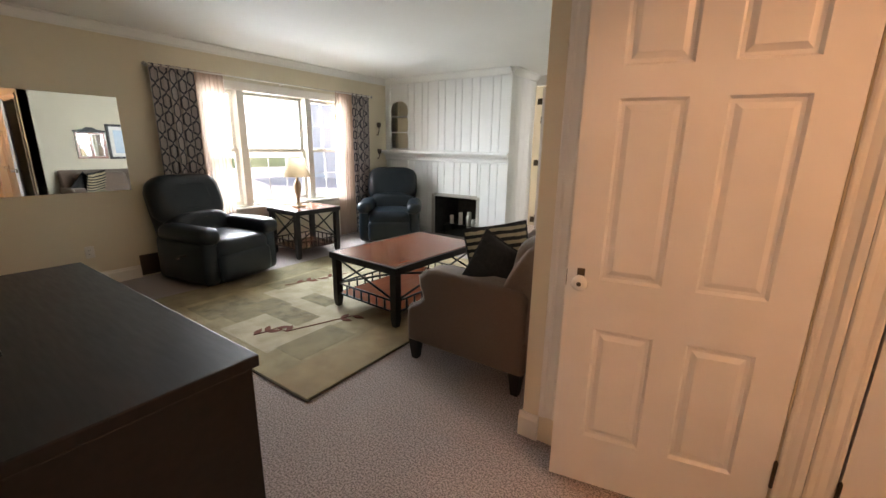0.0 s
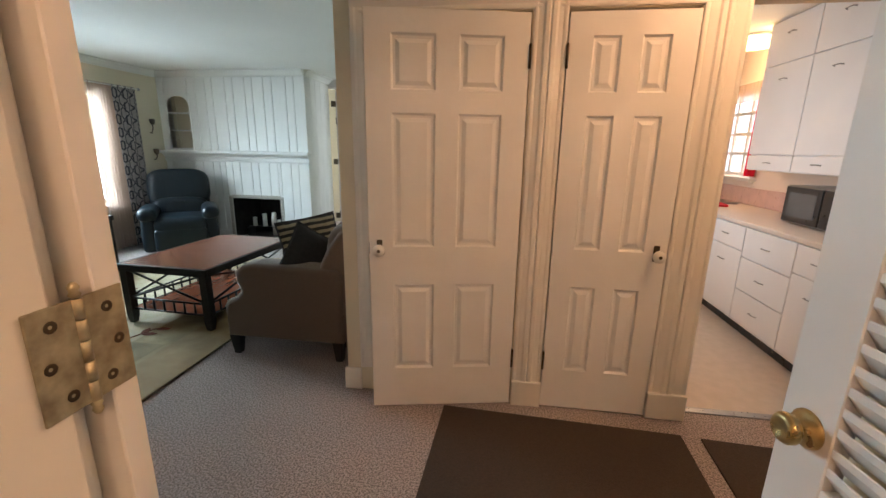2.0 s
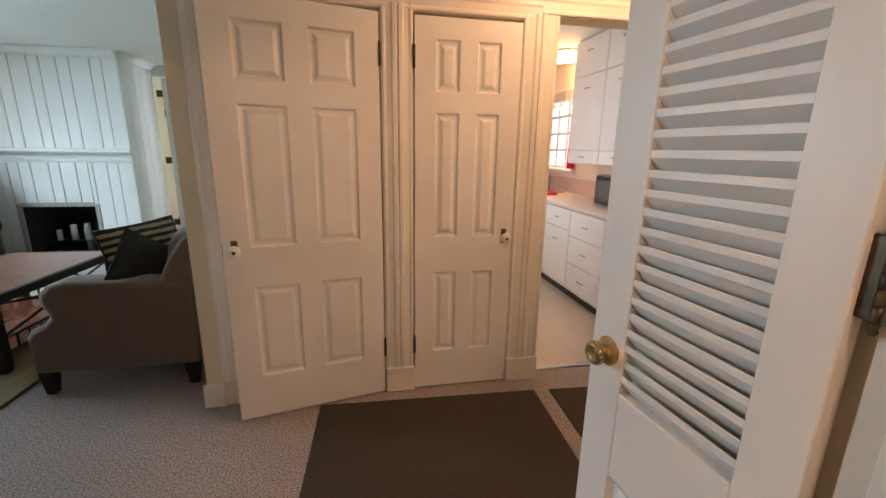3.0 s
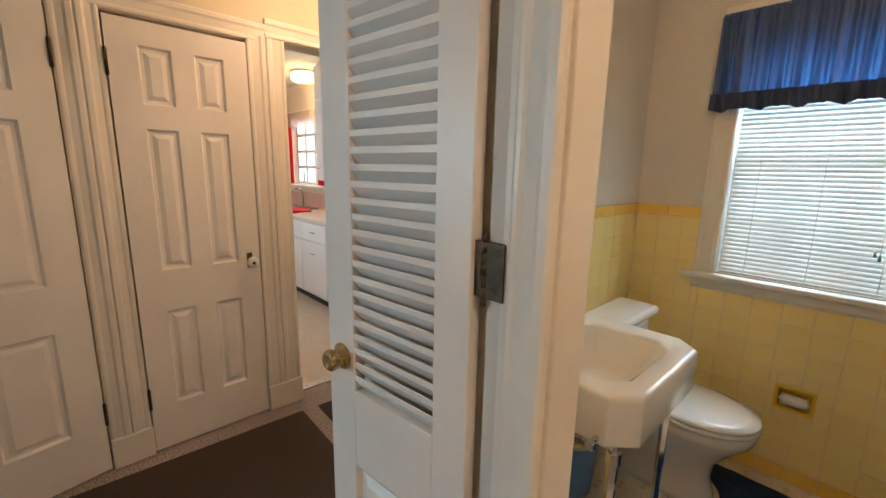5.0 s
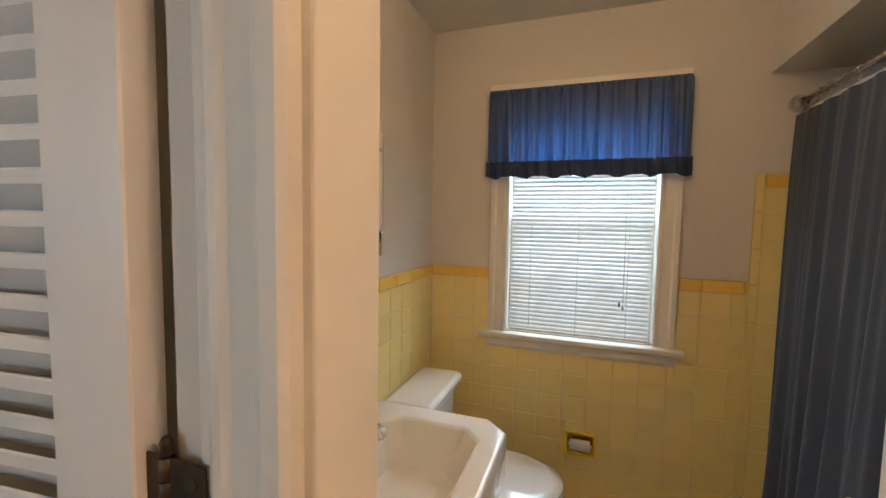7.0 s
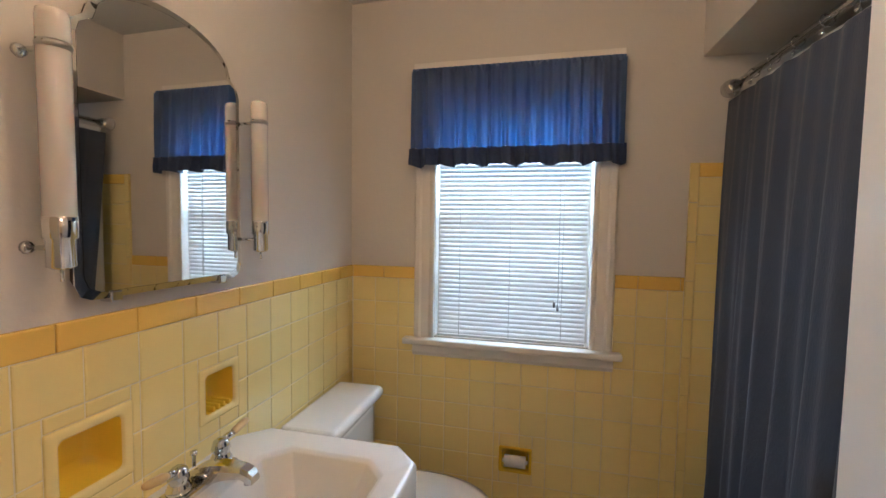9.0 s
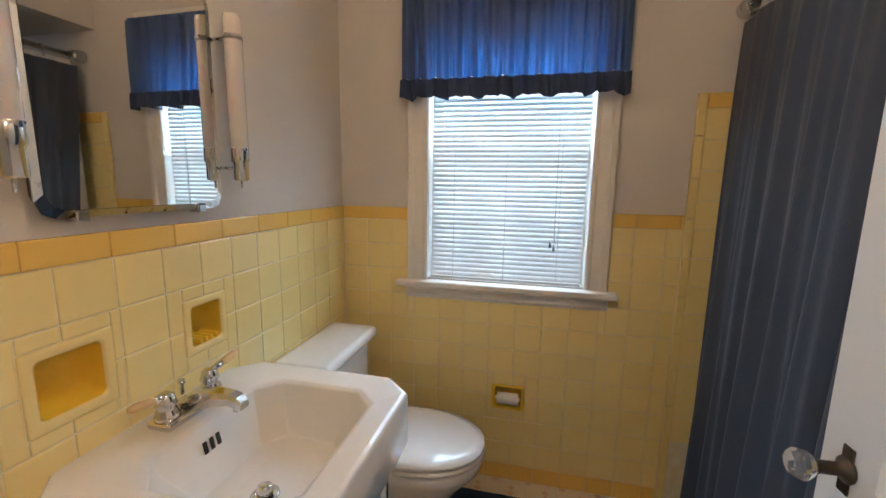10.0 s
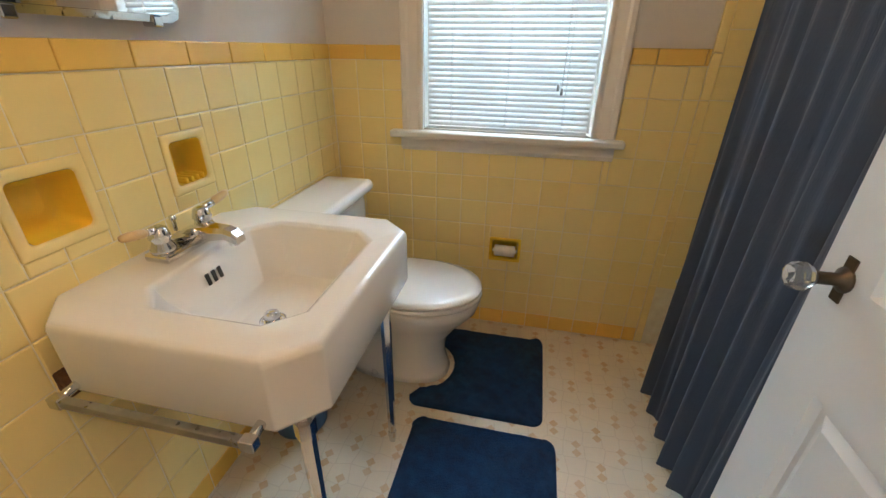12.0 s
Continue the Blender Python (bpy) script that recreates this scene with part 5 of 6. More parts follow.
# ---- panelled fireplace wall ----
FX0, FX1, FY = -4.81, -2.49, 5.38
FO = (-3.772, -2.985, 0.0, 0.612)
NI = (-4.69, -4.31, 1.35, 2.10)
wall("wall_fireplace", "y", FY + 0.02, FY + 0.12, FX0, FX1 - 0.013, 0, CEILING, PANEL_WHITE, "white painted panelled chimney wall", [(FO[0], FO[1], FO[2], FO[3]), NI])
wall("wall_chimney_side", "x", FX1 - 0.12, FX1 - 0.012, FY + 0.12, 6.20, 0, CEILING, PANEL_WHITE, "white painted return beside the chimney breast")
random.seed(5)
wf = bpy.data.objects["wall_fireplace"]
edges, x = [], FX0
widths = (0.115, 0.38, 0.13, 0.16, 0.115, 0.20, 0.125, 0.185, 0.115, 0.17, 0.13, 0.21, 0.12, 0.165)
for w_ in widths:
    edges.append((x, min(x + w_, FX1)))
    x += w_
edges[-1] = (edges[-1][0], FX1)


def board(x0, x1, z0, z1):
    if x1 - x0 < 0.02 or z1 - z0 < 0.02:
        return
    bm = bmesh.new()
    g = 0.006
    prism(bm, [(x0 + 0.001, FY + 0.02), (x0 + 0.001, FY + 0.011), (x0 + g, FY + 0.002), (x0 + g + 0.008, FY), (x1 - g - 0.008, FY), (x1 - g, FY + 0.002), (x1 - 0.001, FY + 0.011), (x1 - 0.001, FY + 0.02)], "z", z0, z1)
    part("board", bm, PANEL_WHITE, wf)


def around(x0, x1, z0, z1, hole):
    a, b, c, d = hole
    if x1 <= a or x0 >= b or z1 <= c or z0 >= d:
        board(x0, x1, z0, z1)
        return
    if x0 < a:
        board(x0, a, z0, z1)
    if x1 > b:
        board(b, x1, z0, z1)
    u0, u1 = max(x0, a), min(x1, b)
    board(u0, u1, z0, c)
    board(u0, u1, d, z1)


for x0, x1 in edges:
    around(x0, x1, 1.30, CEILING - 0.09, NI)
    around(x0, x1, 0.13, 1.15, (FO[0] - 0.05, FO[1] + 0.05, 0, FO[3] + 0.055))
bm = bmesh.new()
for i in range(5):
    y0 = FY + 0.0 + i * 0.165
    rbox(bm, FX1 - 0.012, FX1, y0 + 0.002, y0 + 0.163, 0.13, CEILING - 0.09, 0.005, 2)
part("side_boards", bm, PANEL_WHITE, bpy.data.objects["wall_chimney_side"])
bm = bmesh.new()
prism(bm, [(FY, 1.15), (FY - 0.01, 1.15), (FY - 0.018, 1.17), (FY - 0.012, 1.19), (FY - 0.02, 1.225), (FY - 0.05, 1.245), (FY - 0.06, 1.262), (FY - 0.06, 1.268), (FY + 0.019, 1.268), (FY + 0.019, 1.15)], "x", FX0 + 0.002, FX1 + 0.012)
part("mantel_moulding", bm, PANEL_WHITE, wf)
mt = single("mantel_shelf", bmesh.new(), PANEL_WHITE, "white painted mantel shelf with rounded edge over the fireplace", "mantel")
bm = bmesh.new()
rbox(bm, FX0 + 0.004, FX1 + 0.055, FY - 0.145, FY + 0.018, 1.269, 1.315, 0.012, 3)
bmesh.ops.recalc_face_normals(bm, faces=bm.faces)
bm.to_mesh(mt.data)
bm.free()
base_run("baseboard", "y", FY + 0.02, FX0, FO[0] - 0.06, -1, 0.13, PANEL_WHITE)
base_run("baseboard", "y", FY + 0.02, FO[1] + 0.06, FX1, -1, 0.13, PANEL_WHITE)
# arched niche with scalloped shelves
nc = thing("display_niche", pose((NI[0] + NI[1]) / 2, FY, 0), "arched wall niche with two scalloped shelves", "niche", kind="structure")
nw = (NI[1] - NI[0]) / 2
bm = bmesh.new()
box(bm, -nw - 0.01, -nw, 0.021, 0.20, NI[2], NI[3])
box(bm, nw, nw + 0.01, 0.021, 0.20, NI[2], NI[3])
box(bm, -nw, nw, 0.19, 0.20, NI[2], NI[3])
box(bm, -nw, nw, 0.021, 0.19, NI[3], NI[3] + 0.01)
box(bm, -nw, nw, 0.021, 0.19, NI[2] - 0.01, NI[2])
part("recess", bm, CREAM, nc)
bm = bmesh.new()
fr = []
for k in range(19):
    a = radians(180 - 10 * k)
    fr.append((nw * 0.93 * math.cos(a), NI[3] - 0.13 + 0.12 * math.sin(a)))
outl = [(-nw - 0.001, NI[3] + 0.001), (-nw - 0.001, NI[2])]
left = [(-nw + 0.012 + 0.018 * abs(math.sin(math.pi * (z - NI[2]) / 0.245)) * -1 + 0.012, z) for z in [NI[2] + 0.02 * i for i in range(31)]]
loft(bm, [[(x, y, z) for x, z in ([(-nw - 0.001, NI[2])] + left + fr + [(-q[0], q[1]) for q in left[::-1]] + [(nw + 0.001, NI[2]), (nw + 0.001, NI[3] + 0.001), (-nw - 0.001, NI[3] + 0.001)])] for y in (0.0, 0.016)], smooth=False)
part("scalloped_frame", bm, PANEL_WHITE, nc)
for z in (1.605, 1.855):
    pbox("shelf", PANEL_WHITE, nc, -nw + 0.002, nw - 0.002, 0.022, 0.188, z - 0.008, z + 0.008, 0.003)
# firebox, tile surround, candles
fp = thing("fireplace", pose((FO[0] + FO[1]) / 2, FY, 0), "sooty black firebox with pale tile surround", "fireplace", kind="structure")
fw = (FO[1] - FO[0]) / 2
bm = bmesh.new()
loft(bm, [[(-w_, y, 0.004), (w_, y, 0.004), (w_, y, h), (-w_, y, h)] for y, w_, h in ((0.018, fw - 0.001, FO[3] - 0.001), (0.55, fw * 0.72, FO[3] - 0.03))], cap=(False, True), smooth=False)
part("firebox", bm, SOOT, fp)
n = 0
tl = bmesh.new()
rbox(tl, -0.0235, 0.0235, 0.0, 0.02, -0.0235, 0.0235, 0.002, 1)
tile_small = finish(tl, "tile")
tile_small.materials.append(MARBLE)
for i in range(13):
    for s in (-1, 1):
        piece("tile", tile_small, fp, (s * (fw + 0.025), -0.006, 0.028 + i * 0.0495))
for i in range(16):
    piece("tile", tile_small, fp, (-fw + 0.025 + i * (2 * fw - 0.05) / 15, -0.006, FO[3] + 0.028))
gr = thing("fire_grate", pose(-3.38, FY + 0.24, 0.004), "black iron candle stand inside the firebox", "candle stand")
pbox("rail", PLASTIC_BLACK, gr, -0.30, 0.30, -0.02, 0.02, 0.13, 0.145, 0.003)
for x in (-0.28, 0.28):
    pbox("foot", PLASTIC_BLACK, gr, x - 0.012, x + 0.012, -0.10, 0.10, 0.0, 0.13, 0.004)
for x, y, z, h, r in ((-0.20, 0, 0.145, 0.14, 0.032), (-0.03, 0, 0.145, 0.20, 0.034), (0.13, -0.02, 0.145, 0.16, 0.034), (0.10, 0.05, 0.0, 0.36, 0.034), (0.21, 0.0, 0.145, 0.11, 0.03)):
    c = thing("pillar_candle", pose(-3.38 + x, FY + 0.24 + y, z + 0.004), "white pillar candle in the fireplace", "candle", group="fireplace candles")
    bm = bmesh.new()
    lathe(bm, [(r, 0), (r, h - 0.004), (r - 0.005, h), (r * 0.5, h - 0.006), (0, h - 0.007)], 18)
    part("wax", bm, WAX, c)
    bm = bmesh.new()
    tube(bm, [(0, 0, h - 0.008), (0.001, 0, h + 0.008)], 0.0012, 5)
    part("wick", bm, BLACK_HOLE, c)
# iron sconce on the window wall by the chimney
for z, hh in ((1.66, 0.20), (1.24, 0.12)):
    ws = thing("iron_sconce", pose(-4.81, 5.16, z), "small dark metal wall sconce beside the curtain", "wall sconce", group="iron sconces")
    bm = bmesh.new()
    tube(bm, [(0.0, 0, -hh * 0.5), (0.03, 0, -hh * 0.55), (0.06, 0, -hh * 0.2), (0.06, 0, 0.0)], 0.007, 8)
    part("arm", bm, REGISTER, ws)
    bm = bmesh.new()
    lathe(bm, [(0.006, 0), (0.03, 0.03), (0.036, 0.075), (0.03, 0.09)], 14, pose(0.06, 0, 0))
    part("cup", bm, REGISTER, ws)
# door beyond the chimney breast
fd = six_panel_door("door_far", pose(-2.405, 6.27, 0, 0, 0, 9), 0.76, 2.27, 0.70, "porcelain", "white panelled door beyond the chimney breast, ajar", 0.115, 0.105)
for z in (2.07, 1.16, 0.26):
    pbox("hinge_leaf", BRONZE, fd, -0.075, 0.0, -0.012, 0.004, z - 0.045, z + 0.045, 0.002, 1, "dark hinge leaf")
wall("wall_far_door_head", "y", 6.20, 6.30, -2.49, -0.54, 2.29, CEILING, PANEL_WHITE, "white wall over the far door")
wall("wall_far_door_side", "y", 6.20, 6.30, -1.58, -0.54, 0, 2.29, PANEL_WHITE, "white wall beside the far door")
wall("wall_chimney_back", "y", 6.08, 6.18, -3.5, -2.61, 0, CEILING, PANEL_WHITE, "white wall behind the chimney breast")
wall("wall_far_room_west", "x", -3.5, -3.4, 6.18, 7.2, 0, CEILING, CREAM, "cream wall of the room beyond the far door")


# ---- living room furniture ----
def table(name, m, w, d, h, label, category):
    """Dark framed table with a cherry top, low shelf, crossed bars and a short gallery rail."""
    t = thing(name, m, label, category)
    top = pbox("tabletop", CHERRY, t, -w / 2 + 0.03, w / 2 - 0.03, -d / 2 + 0.03, d / 2 - 0.03, h - 0.022, h + 0.001, 0.002)
    bm = bmesh.new()
    for x0, x1, y0, y1 in ((-w / 2, w / 2, -d / 2, -d / 2 + 0.03), (-w / 2, w / 2, d / 2 - 0.03, d / 2), (-w / 2, -w / 2 + 0.03, -d / 2 + 0.03, d / 2 - 0.03), (w / 2 - 0.03, w / 2, -d / 2 + 0.03, d / 2 - 0.03)):
        rbox(bm, x0, x1, y0, y1, h - 0.055, h, 0.004)
    part("top_frame", bm, LACQUER, t)
    lw_ = 0.058
    for sx in (-1, 1):
        for sy in (-1, 1):
            bm = bmesh.new()
            cx, cy = sx * (w / 2 - 0.045), sy * (d / 2 - 0.045)
            loft(bm, [[(cx + a * r, cy + b * r, z) for a, b in ((-1, -1), (1, -1), (1, 1), (-1, 1))] for z, r in ((0.0, 0.020), (0.06, lw_ / 2), (h - 0.055, lw_ / 2))], smooth=False)
            part("leg", bm, LACQUER, t)
    pbox("shelf", CHERRY, t, -w / 2 + 0.05, w / 2 - 0.05, -d / 2 + 0.05, d / 2 - 0.05, 0.105, 0.122, 0.002)
    for sx, sy, ln in ((0, -1, w), (0, 1, w), (-1, 0, d), (1, 0, d)):
        a = ln / 2 - 0.075
        def at(u, z, sx=sx, sy=sy):
            return (u, sy * (d / 2 - 0.045), z) if sy else (sx * (w / 2 - 0.045), u, z)
        z0, z1 = 0.215, h - 0.06
        for p, q in (((-a, z1), (a, z0)), ((-a, z0), (a, z1))):
            bm = bmesh.new()
            tube(bm, [at(p[0], p[1]), at(q[0], q[1])], 0.009, 6)
            part("cross_bar", bm, LACQUER, t)
        bm = bmesh.new()
        for z in (0.115, 0.205):
            tube(bm, [at(-a - 0.01, z), at(a + 0.01, z)], 0.0085, 4)
        part("gallery_rail", bm, LACQUER, t)
        k = max(3, int(ln / 0.105))
        for i in range(1, k):
            u = -a + 2 * a * i / k
            bm = bmesh.new()
            tube(bm, [at(u, 0.115), at(u, 0.205)], 0.008, 4)
            part("baluster", bm, LACQUER, t)
    return t


table("coffee_table", pose(-2.165, 2.815, 0.014, 0, 0, -3), 0.79, 1.17, 0.487, "coffee table with cherry top and black framed crossed bars", "coffee table")
table("end_table", pose(-4.37, 3.335, 0.0, 0, 0, -2), 0.62, 0.68, 0.60, "square end table with cherry top and black crossed bars", "end table")
tlm = thing("table_lamp", pose(-4.40, 3.28, 0.602), "bronze urn table lamp with a linen bell shade, unlit", "table lamp")
pbox("foot", LAMP_METAL, tlm, -0.065, 0.065, -0.065, 0.065, 0, 0.025, 0.006)
bm = bmesh.new()
lathe(bm, [(0.05, 0.025), (0.05, 0.035), (0.025, 0.05), (0.018, 0.08), (0.024, 0.13), (0.042, 0.22), (0.047, 0.27), (0.036, 0.315), (0.018, 0.335), (0.022, 0.345), (0.012, 0.36), (0.010, 0.42)], 22)
part("body", bm, LAMP_METAL, tlm)
bm = bmesh.new()
rings_loops = []
for z, r in ((0.385, 0.165), (0.40, 0.162), (0.50, 0.128), (0.60, 0.102), (0.612, 0.100)):
    rings_loops.append([(r * math.cos(2 * math.pi * i / 32), r * math.sin(2 * math.pi * i / 32), z) for i in range(32)])
loft(bm, rings_loops, cap=(False, False))
part("shade", bm, SHADE, tlm, "cream linen shade")
bm = bmesh.new()
lathe(bm, [(0.004, 0.42), (0.004, 0.63), (0.010, 0.64), (0.006, 0.66), (0, 0.662)], 10)
part("finial", bm, BRASS, tlm)


def puffed(bm, x0, x1, y0, y1, z0, z1, r, m=None, puff=0.02, seed=0, wrinkle=0.006, cuts=3):
    """A stuffed cushion: rounded, swollen and lightly creased."""
    t = bmesh.new()
    box(t, x0, x1, y0, y1, z0, z1)
    bmesh.ops.bevel(t, geom=t.edges[:], offset=min(r, 0.45 * min(x1 - x0, y1 - y0, z1 - z0)), segments=4, affect="EDGES", profile=0.5)
    bmesh.ops.subdivide_edges(t, edges=[e for e in t.edges if e.calc_length() > 0.08], cuts=cuts, use_grid_fill=True)
    c = Vector(((x0 + x1) / 2, (y0 + y1) / 2, (z0 + z1) / 2))
    s = Vector(((x1 - x0) / 2, (y1 - y0) / 2, (z1 - z0) / 2))
    t.normal_update()
    for v in t.verts:
        q = Vector(((v.co.x - c.x) / s.x, (v.co.y - c.y) / s.y, (v.co.z - c.z) / s.z))
        k = sum((1 - abs(w) ** 2.5) for w in q) / 3
        v.co += v.normal * (puff * k + wrinkle * noise.noise(v.co * 7 + Vector((seed, seed * 2, 0))))
    for f in t.faces:
        f.smooth = True
    merge(bm, t, m)


def recliner(name, m, label):
    """Faces local -y."""
    r = thing(name, m, label, "recliner", group="leather recliners")
    bm = bmesh.new()
    rbox(bm, -0.30, 0.30, -0.30, 0.34, 0.0, 0.09, 0.02, 2)
    part("base", bm, PLASTIC_BLACK, r)
    bm = bmesh.new()
    puffed(bm, -0.28, 0.28, -0.44, 0.20, 0.28, 0.47, 0.07, None, 0.03, 1)
    part("seat_cushion", bm, LEATHER, r)
    bm = bmesh.new()
    puffed(bm, -0.285, 0.285, -0.46, -0.37, 0.07, 0.34, 0.045, None, 0.02, 2)
    part("footrest", bm, LEATHER, r)
    for s in (-1, 1):
        bm = bmesh.new()
        puffed(bm, min(s * 0.27, s * 0.425), max(s * 0.27, s * 0.425), -0.40, 0.34, 0.05, 0.48, 0.05, None, 0.012, 3 + s)
        puffed(bm, min(s * 0.255, s * 0.445), max(s * 0.255, s * 0.445), -0.44, 0.26, 0.45, 0.60, 0.07, None, 0.018, 5 + s)
        part("arm", bm, LEATHER, r)
    tilt = pose(0, 0.17, 0.40, -18)
    def pad(rx, rz, cz, y0, y1, power, seed, tuck):
        """A back pillow with a rounded outline; tuck: how deep its seam creases run."""
        bm = bmesh.new()
        loops = []
        for f, k in ((0.0, 0.50), (0.0, 0.72), (0.10, 0.87), (0.30, 0.96), (0.55, 1.0), (0.8, 0.98), (0.95, 0.93)):
            loop = []
            for x, y, z in oval(0, 0, rx * k, rz * k, 0, 48, power):
                d = tuck * abs(math.sin(9 * x / rx)) * max(0, 0.9 - y / rz) * (1 - f)
                loop.append((x, y0 + (y1 - y0) * f + d + 0.008 * noise.noise((x * 7, y * 7, seed)), cz + y))
            loops.append(loop)
        loft(bm, loops)
        bmesh.ops.transform(bm, matrix=tilt, verts=bm.verts)
        return bm
    part("headrest_cushion", pad(0.385, 0.265, 0.455, -0.03, 0.20, 3.8, 9, 0.004), LEATHER, r)
    part("back_cushion", pad(0.345, 0.175, 0.125, -0.075, 0.14, 3.4, 12, 0.016), LEATHER, r)
    bm = bmesh.new()
    puffed(bm, -0.36, 0.36, 0.10, 0.24, -0.22, 0.62, 0.07, tilt, 0.01, 14)
    part("back_shell", bm, LEATHER, r)
    bm = bmesh.new()
    tube(bm, [(-0.445, -0.05, 0.30), (-0.47, -0.05, 0.30), (-0.475, -0.10, 0.33), (-0.475, -0.20, 0.35)], 0.011, 8)
    part("lever", bm, LACQUER, r, "wooden side lever")
    return r


rc = recliner("recliner", pose(-4.24, 2.13, 0.0, 0, 0, 90 + 10), "dark green leather recliner with pillow back, near the mirror")
rc2 = copy_thing(rc, pose(-4.02, 4.62, 0.0, 0, 0, 38))
rc2["label"] = "dark green leather recliner with pillow back, beside the fireplace"

# sofa along the closet wall, faces -x
sf = thing("sofa", pose(-1.055, 2.875, 0), "taupe upholstered sofa with rolled arms and black feet", "sofa")
SL = 0.92
bm = bmesh.new()
rbox(bm, -0.42, 0.40, -SL + 0.01, SL - 0.01, 0.14, 0.34, 0.02, 3)
part("seat_base", bm, TWEED, sf)
for s in (-1, 1):
    bm = bmesh.new()
    y0, y1 = sorted((s * (SL - 0.19), s * SL))
    prof = [(-0.425, 0.135), (0.385, 0.135), (0.395, 0.60), (0.36, 0.635), (0.0, 0.645), (-0.20, 0.655), (-0.275, 0.64), (-0.33, 0.59), (-0.325, 0.525), (-0.305, 0.49), (-0.30, 0.455), (-0.33, 0.42), (-0.40, 0.385), (-0.43, 0.34)]
    t = bmesh.new()
    loft(t, [[(x, y0, z) for x, z in prof], [(x, y1, z) for x, z in prof]], smooth=False)
    bmesh.ops.recalc_face_normals(t, faces=t.faces)
    bmesh.ops.bevel(t, geom=[e for e in t.edges if abs(e.verts[0].co.y - e.verts[1].co.y) < 1e-6], offset=0.032, segments=4, affect="EDGES", profile=0.5)
    for f in t.faces:
        f.smooth = True
    merge(bm, t)
    arm = part("arm", bm, TWEED, sf)
    bm = bmesh.new()
    for yy in (y0 - 0.002 if s < 0 else y1 + 0.002,):
        tube(bm, [(x - 0.004, yy + (0.028 if s < 0 else -0.028), z) for x, z in prof[6:]], 0.005, 6)
    part("piping", bm, CORDING, arm, "pale piping")
bm = bmesh.new()
t = bmesh.new()
prism(t, [(0.18, 0.26), (0.22, 0.60), (0.25, 0.68), (0.295, 0.77), (0.36, 0.86), (0.42, 0.91), (0.47, 0.905), (0.50, 0.85), (0.49, 0.70), (0.42, 0.16), (0.30, 0.16)], "y", -SL + 0.03, SL - 0.03)
bmesh.ops.recalc_face_normals(t, faces=t.faces)
bmesh.ops.bevel(t, geom=[e for e in t.edges if abs(e.verts[0].co.y - e.verts[1].co.y) < 1e-6], offset=0.03, segments=4, affect="EDGES", profile=0.5)
for f in t.faces:
    f.smooth = True
merge(bm, t)
part("backrest", bm, TWEED, sf)
for y0, y1 in ((-SL + 0.20, -0.005), (0.005, SL - 0.20)):
    bm = bmesh.new()
    puffed(bm, -0.41, 0.22, y0, y1, 0.335, 0.47, 0.05, None, 0.02, y0, 0.004)
    part("seat_cushion", bm, TWEED, sf)
    bm = bmesh.new()
    puffed(bm, 0.06, 0.25, y0 + 0.005, y1 - 0.005, 0.45, 0.90, 0.09, pose(0.02, 0, 0, 0, 10), 0.03, y1, 0.005)
    part("back_cushion", bm, TWEED, sf)
for x in (-0.385, 0.345):
    for y in (-SL + 0.05, SL - 0.05):
        bm = bmesh.new()
        loft(bm, [[(x + a * r, y + b * r, z) for a, b in ((-1, -1), (1, -1), (1, 1), (-1, 1))] for z, r in ((0.0, 0.021), (0.145, 0.036))], smooth=False)
        part("foot", bm, LACQUER, sf, "black tapered foot")


def pillow(name, m, w, material, label, seed):
    p = thing(name, m, label, "pillow", group="sofa pillows")
    bm = bmesh.new()
    n = 14
    for s in (-1, 1):
        g = [[None] * (n + 1) for _ in range(n + 1)]
        for i in range(n + 1):
            for j in range(n + 1):
                u, v = 2 * i / n - 1, 2 * j / n - 1
                k = max(0, (1 - u ** 4) * (1 - v ** 4)) ** 0.6
                pinch = 1 - 0.05 * (1 - u * u) * abs(v) - 0.05 * (1 - v * v) * abs(u)
                g[i][j] = bm.verts.new((u * w / 2 * pinch, s * (0.068 * k + 0.004 * noise.noise((u * 3, v * 3, seed))), v * w / 2 * pinch))
        for i in range(n):
            for j in range(n):
                f = bm.faces.new((g[i][j], g[i + 1][j], g[i + 1][j + 1], g[i][j + 1]))
                f.smooth = True
    bmesh.ops.remove_doubles(bm, verts=bm.verts, dist=0.0005)
    part("cover", bm, material, p)
    bm = bmesh.new()
    ps = []
    for k in range(41):
        a = k / 40 * 4
        side, f = int(a) % 4, a - int(a)
        c = [(-1 + 2 * f, -1), (1, -1 + 2 * f), (1 - 2 * f, 1), (-1, 1 - 2 * f)][side]
        q = 1 - 0.05 * (1 - c[0] ** 2) * abs(c[1]) - 0.05 * (1 - c[1] ** 2) * abs(c[0])
        ps.append((c[0] * w / 2 * q, 0, c[1] * w / 2 * q))
    tube(bm, ps, 0.007, 6)
    part("piping", bm, BLACK_CLOTH, p)
    return p


STRIPE = surf("script_print_cloth", (0.36, 0.30, 0.20), (0.30, 0.25, 0.16), 30, 0.9, 0.2, 200)
wv = node(STRIPE, "ShaderNodeTexWave", Scale=7.0, Distortion=1.2)
wv.bands_direction = "Z"
tcn = node(STRIPE, "ShaderNodeTexCoord")
link(STRIPE, tcn.outputs["Object"], wv.inputs["Vector"])
nz = node(STRIPE, "ShaderNodeTexNoise", Scale=55.0)
link(STRIPE, tcn.outputs["Object"], nz.inputs["Vector"])
ink = maths(STRIPE, "GREATER_THAN", maths(STRIPE, "MULTIPLY", wv.outputs["Fac"], maths(STRIPE, "ADD", nz.outputs["Fac"], 0.35)), 0.42)
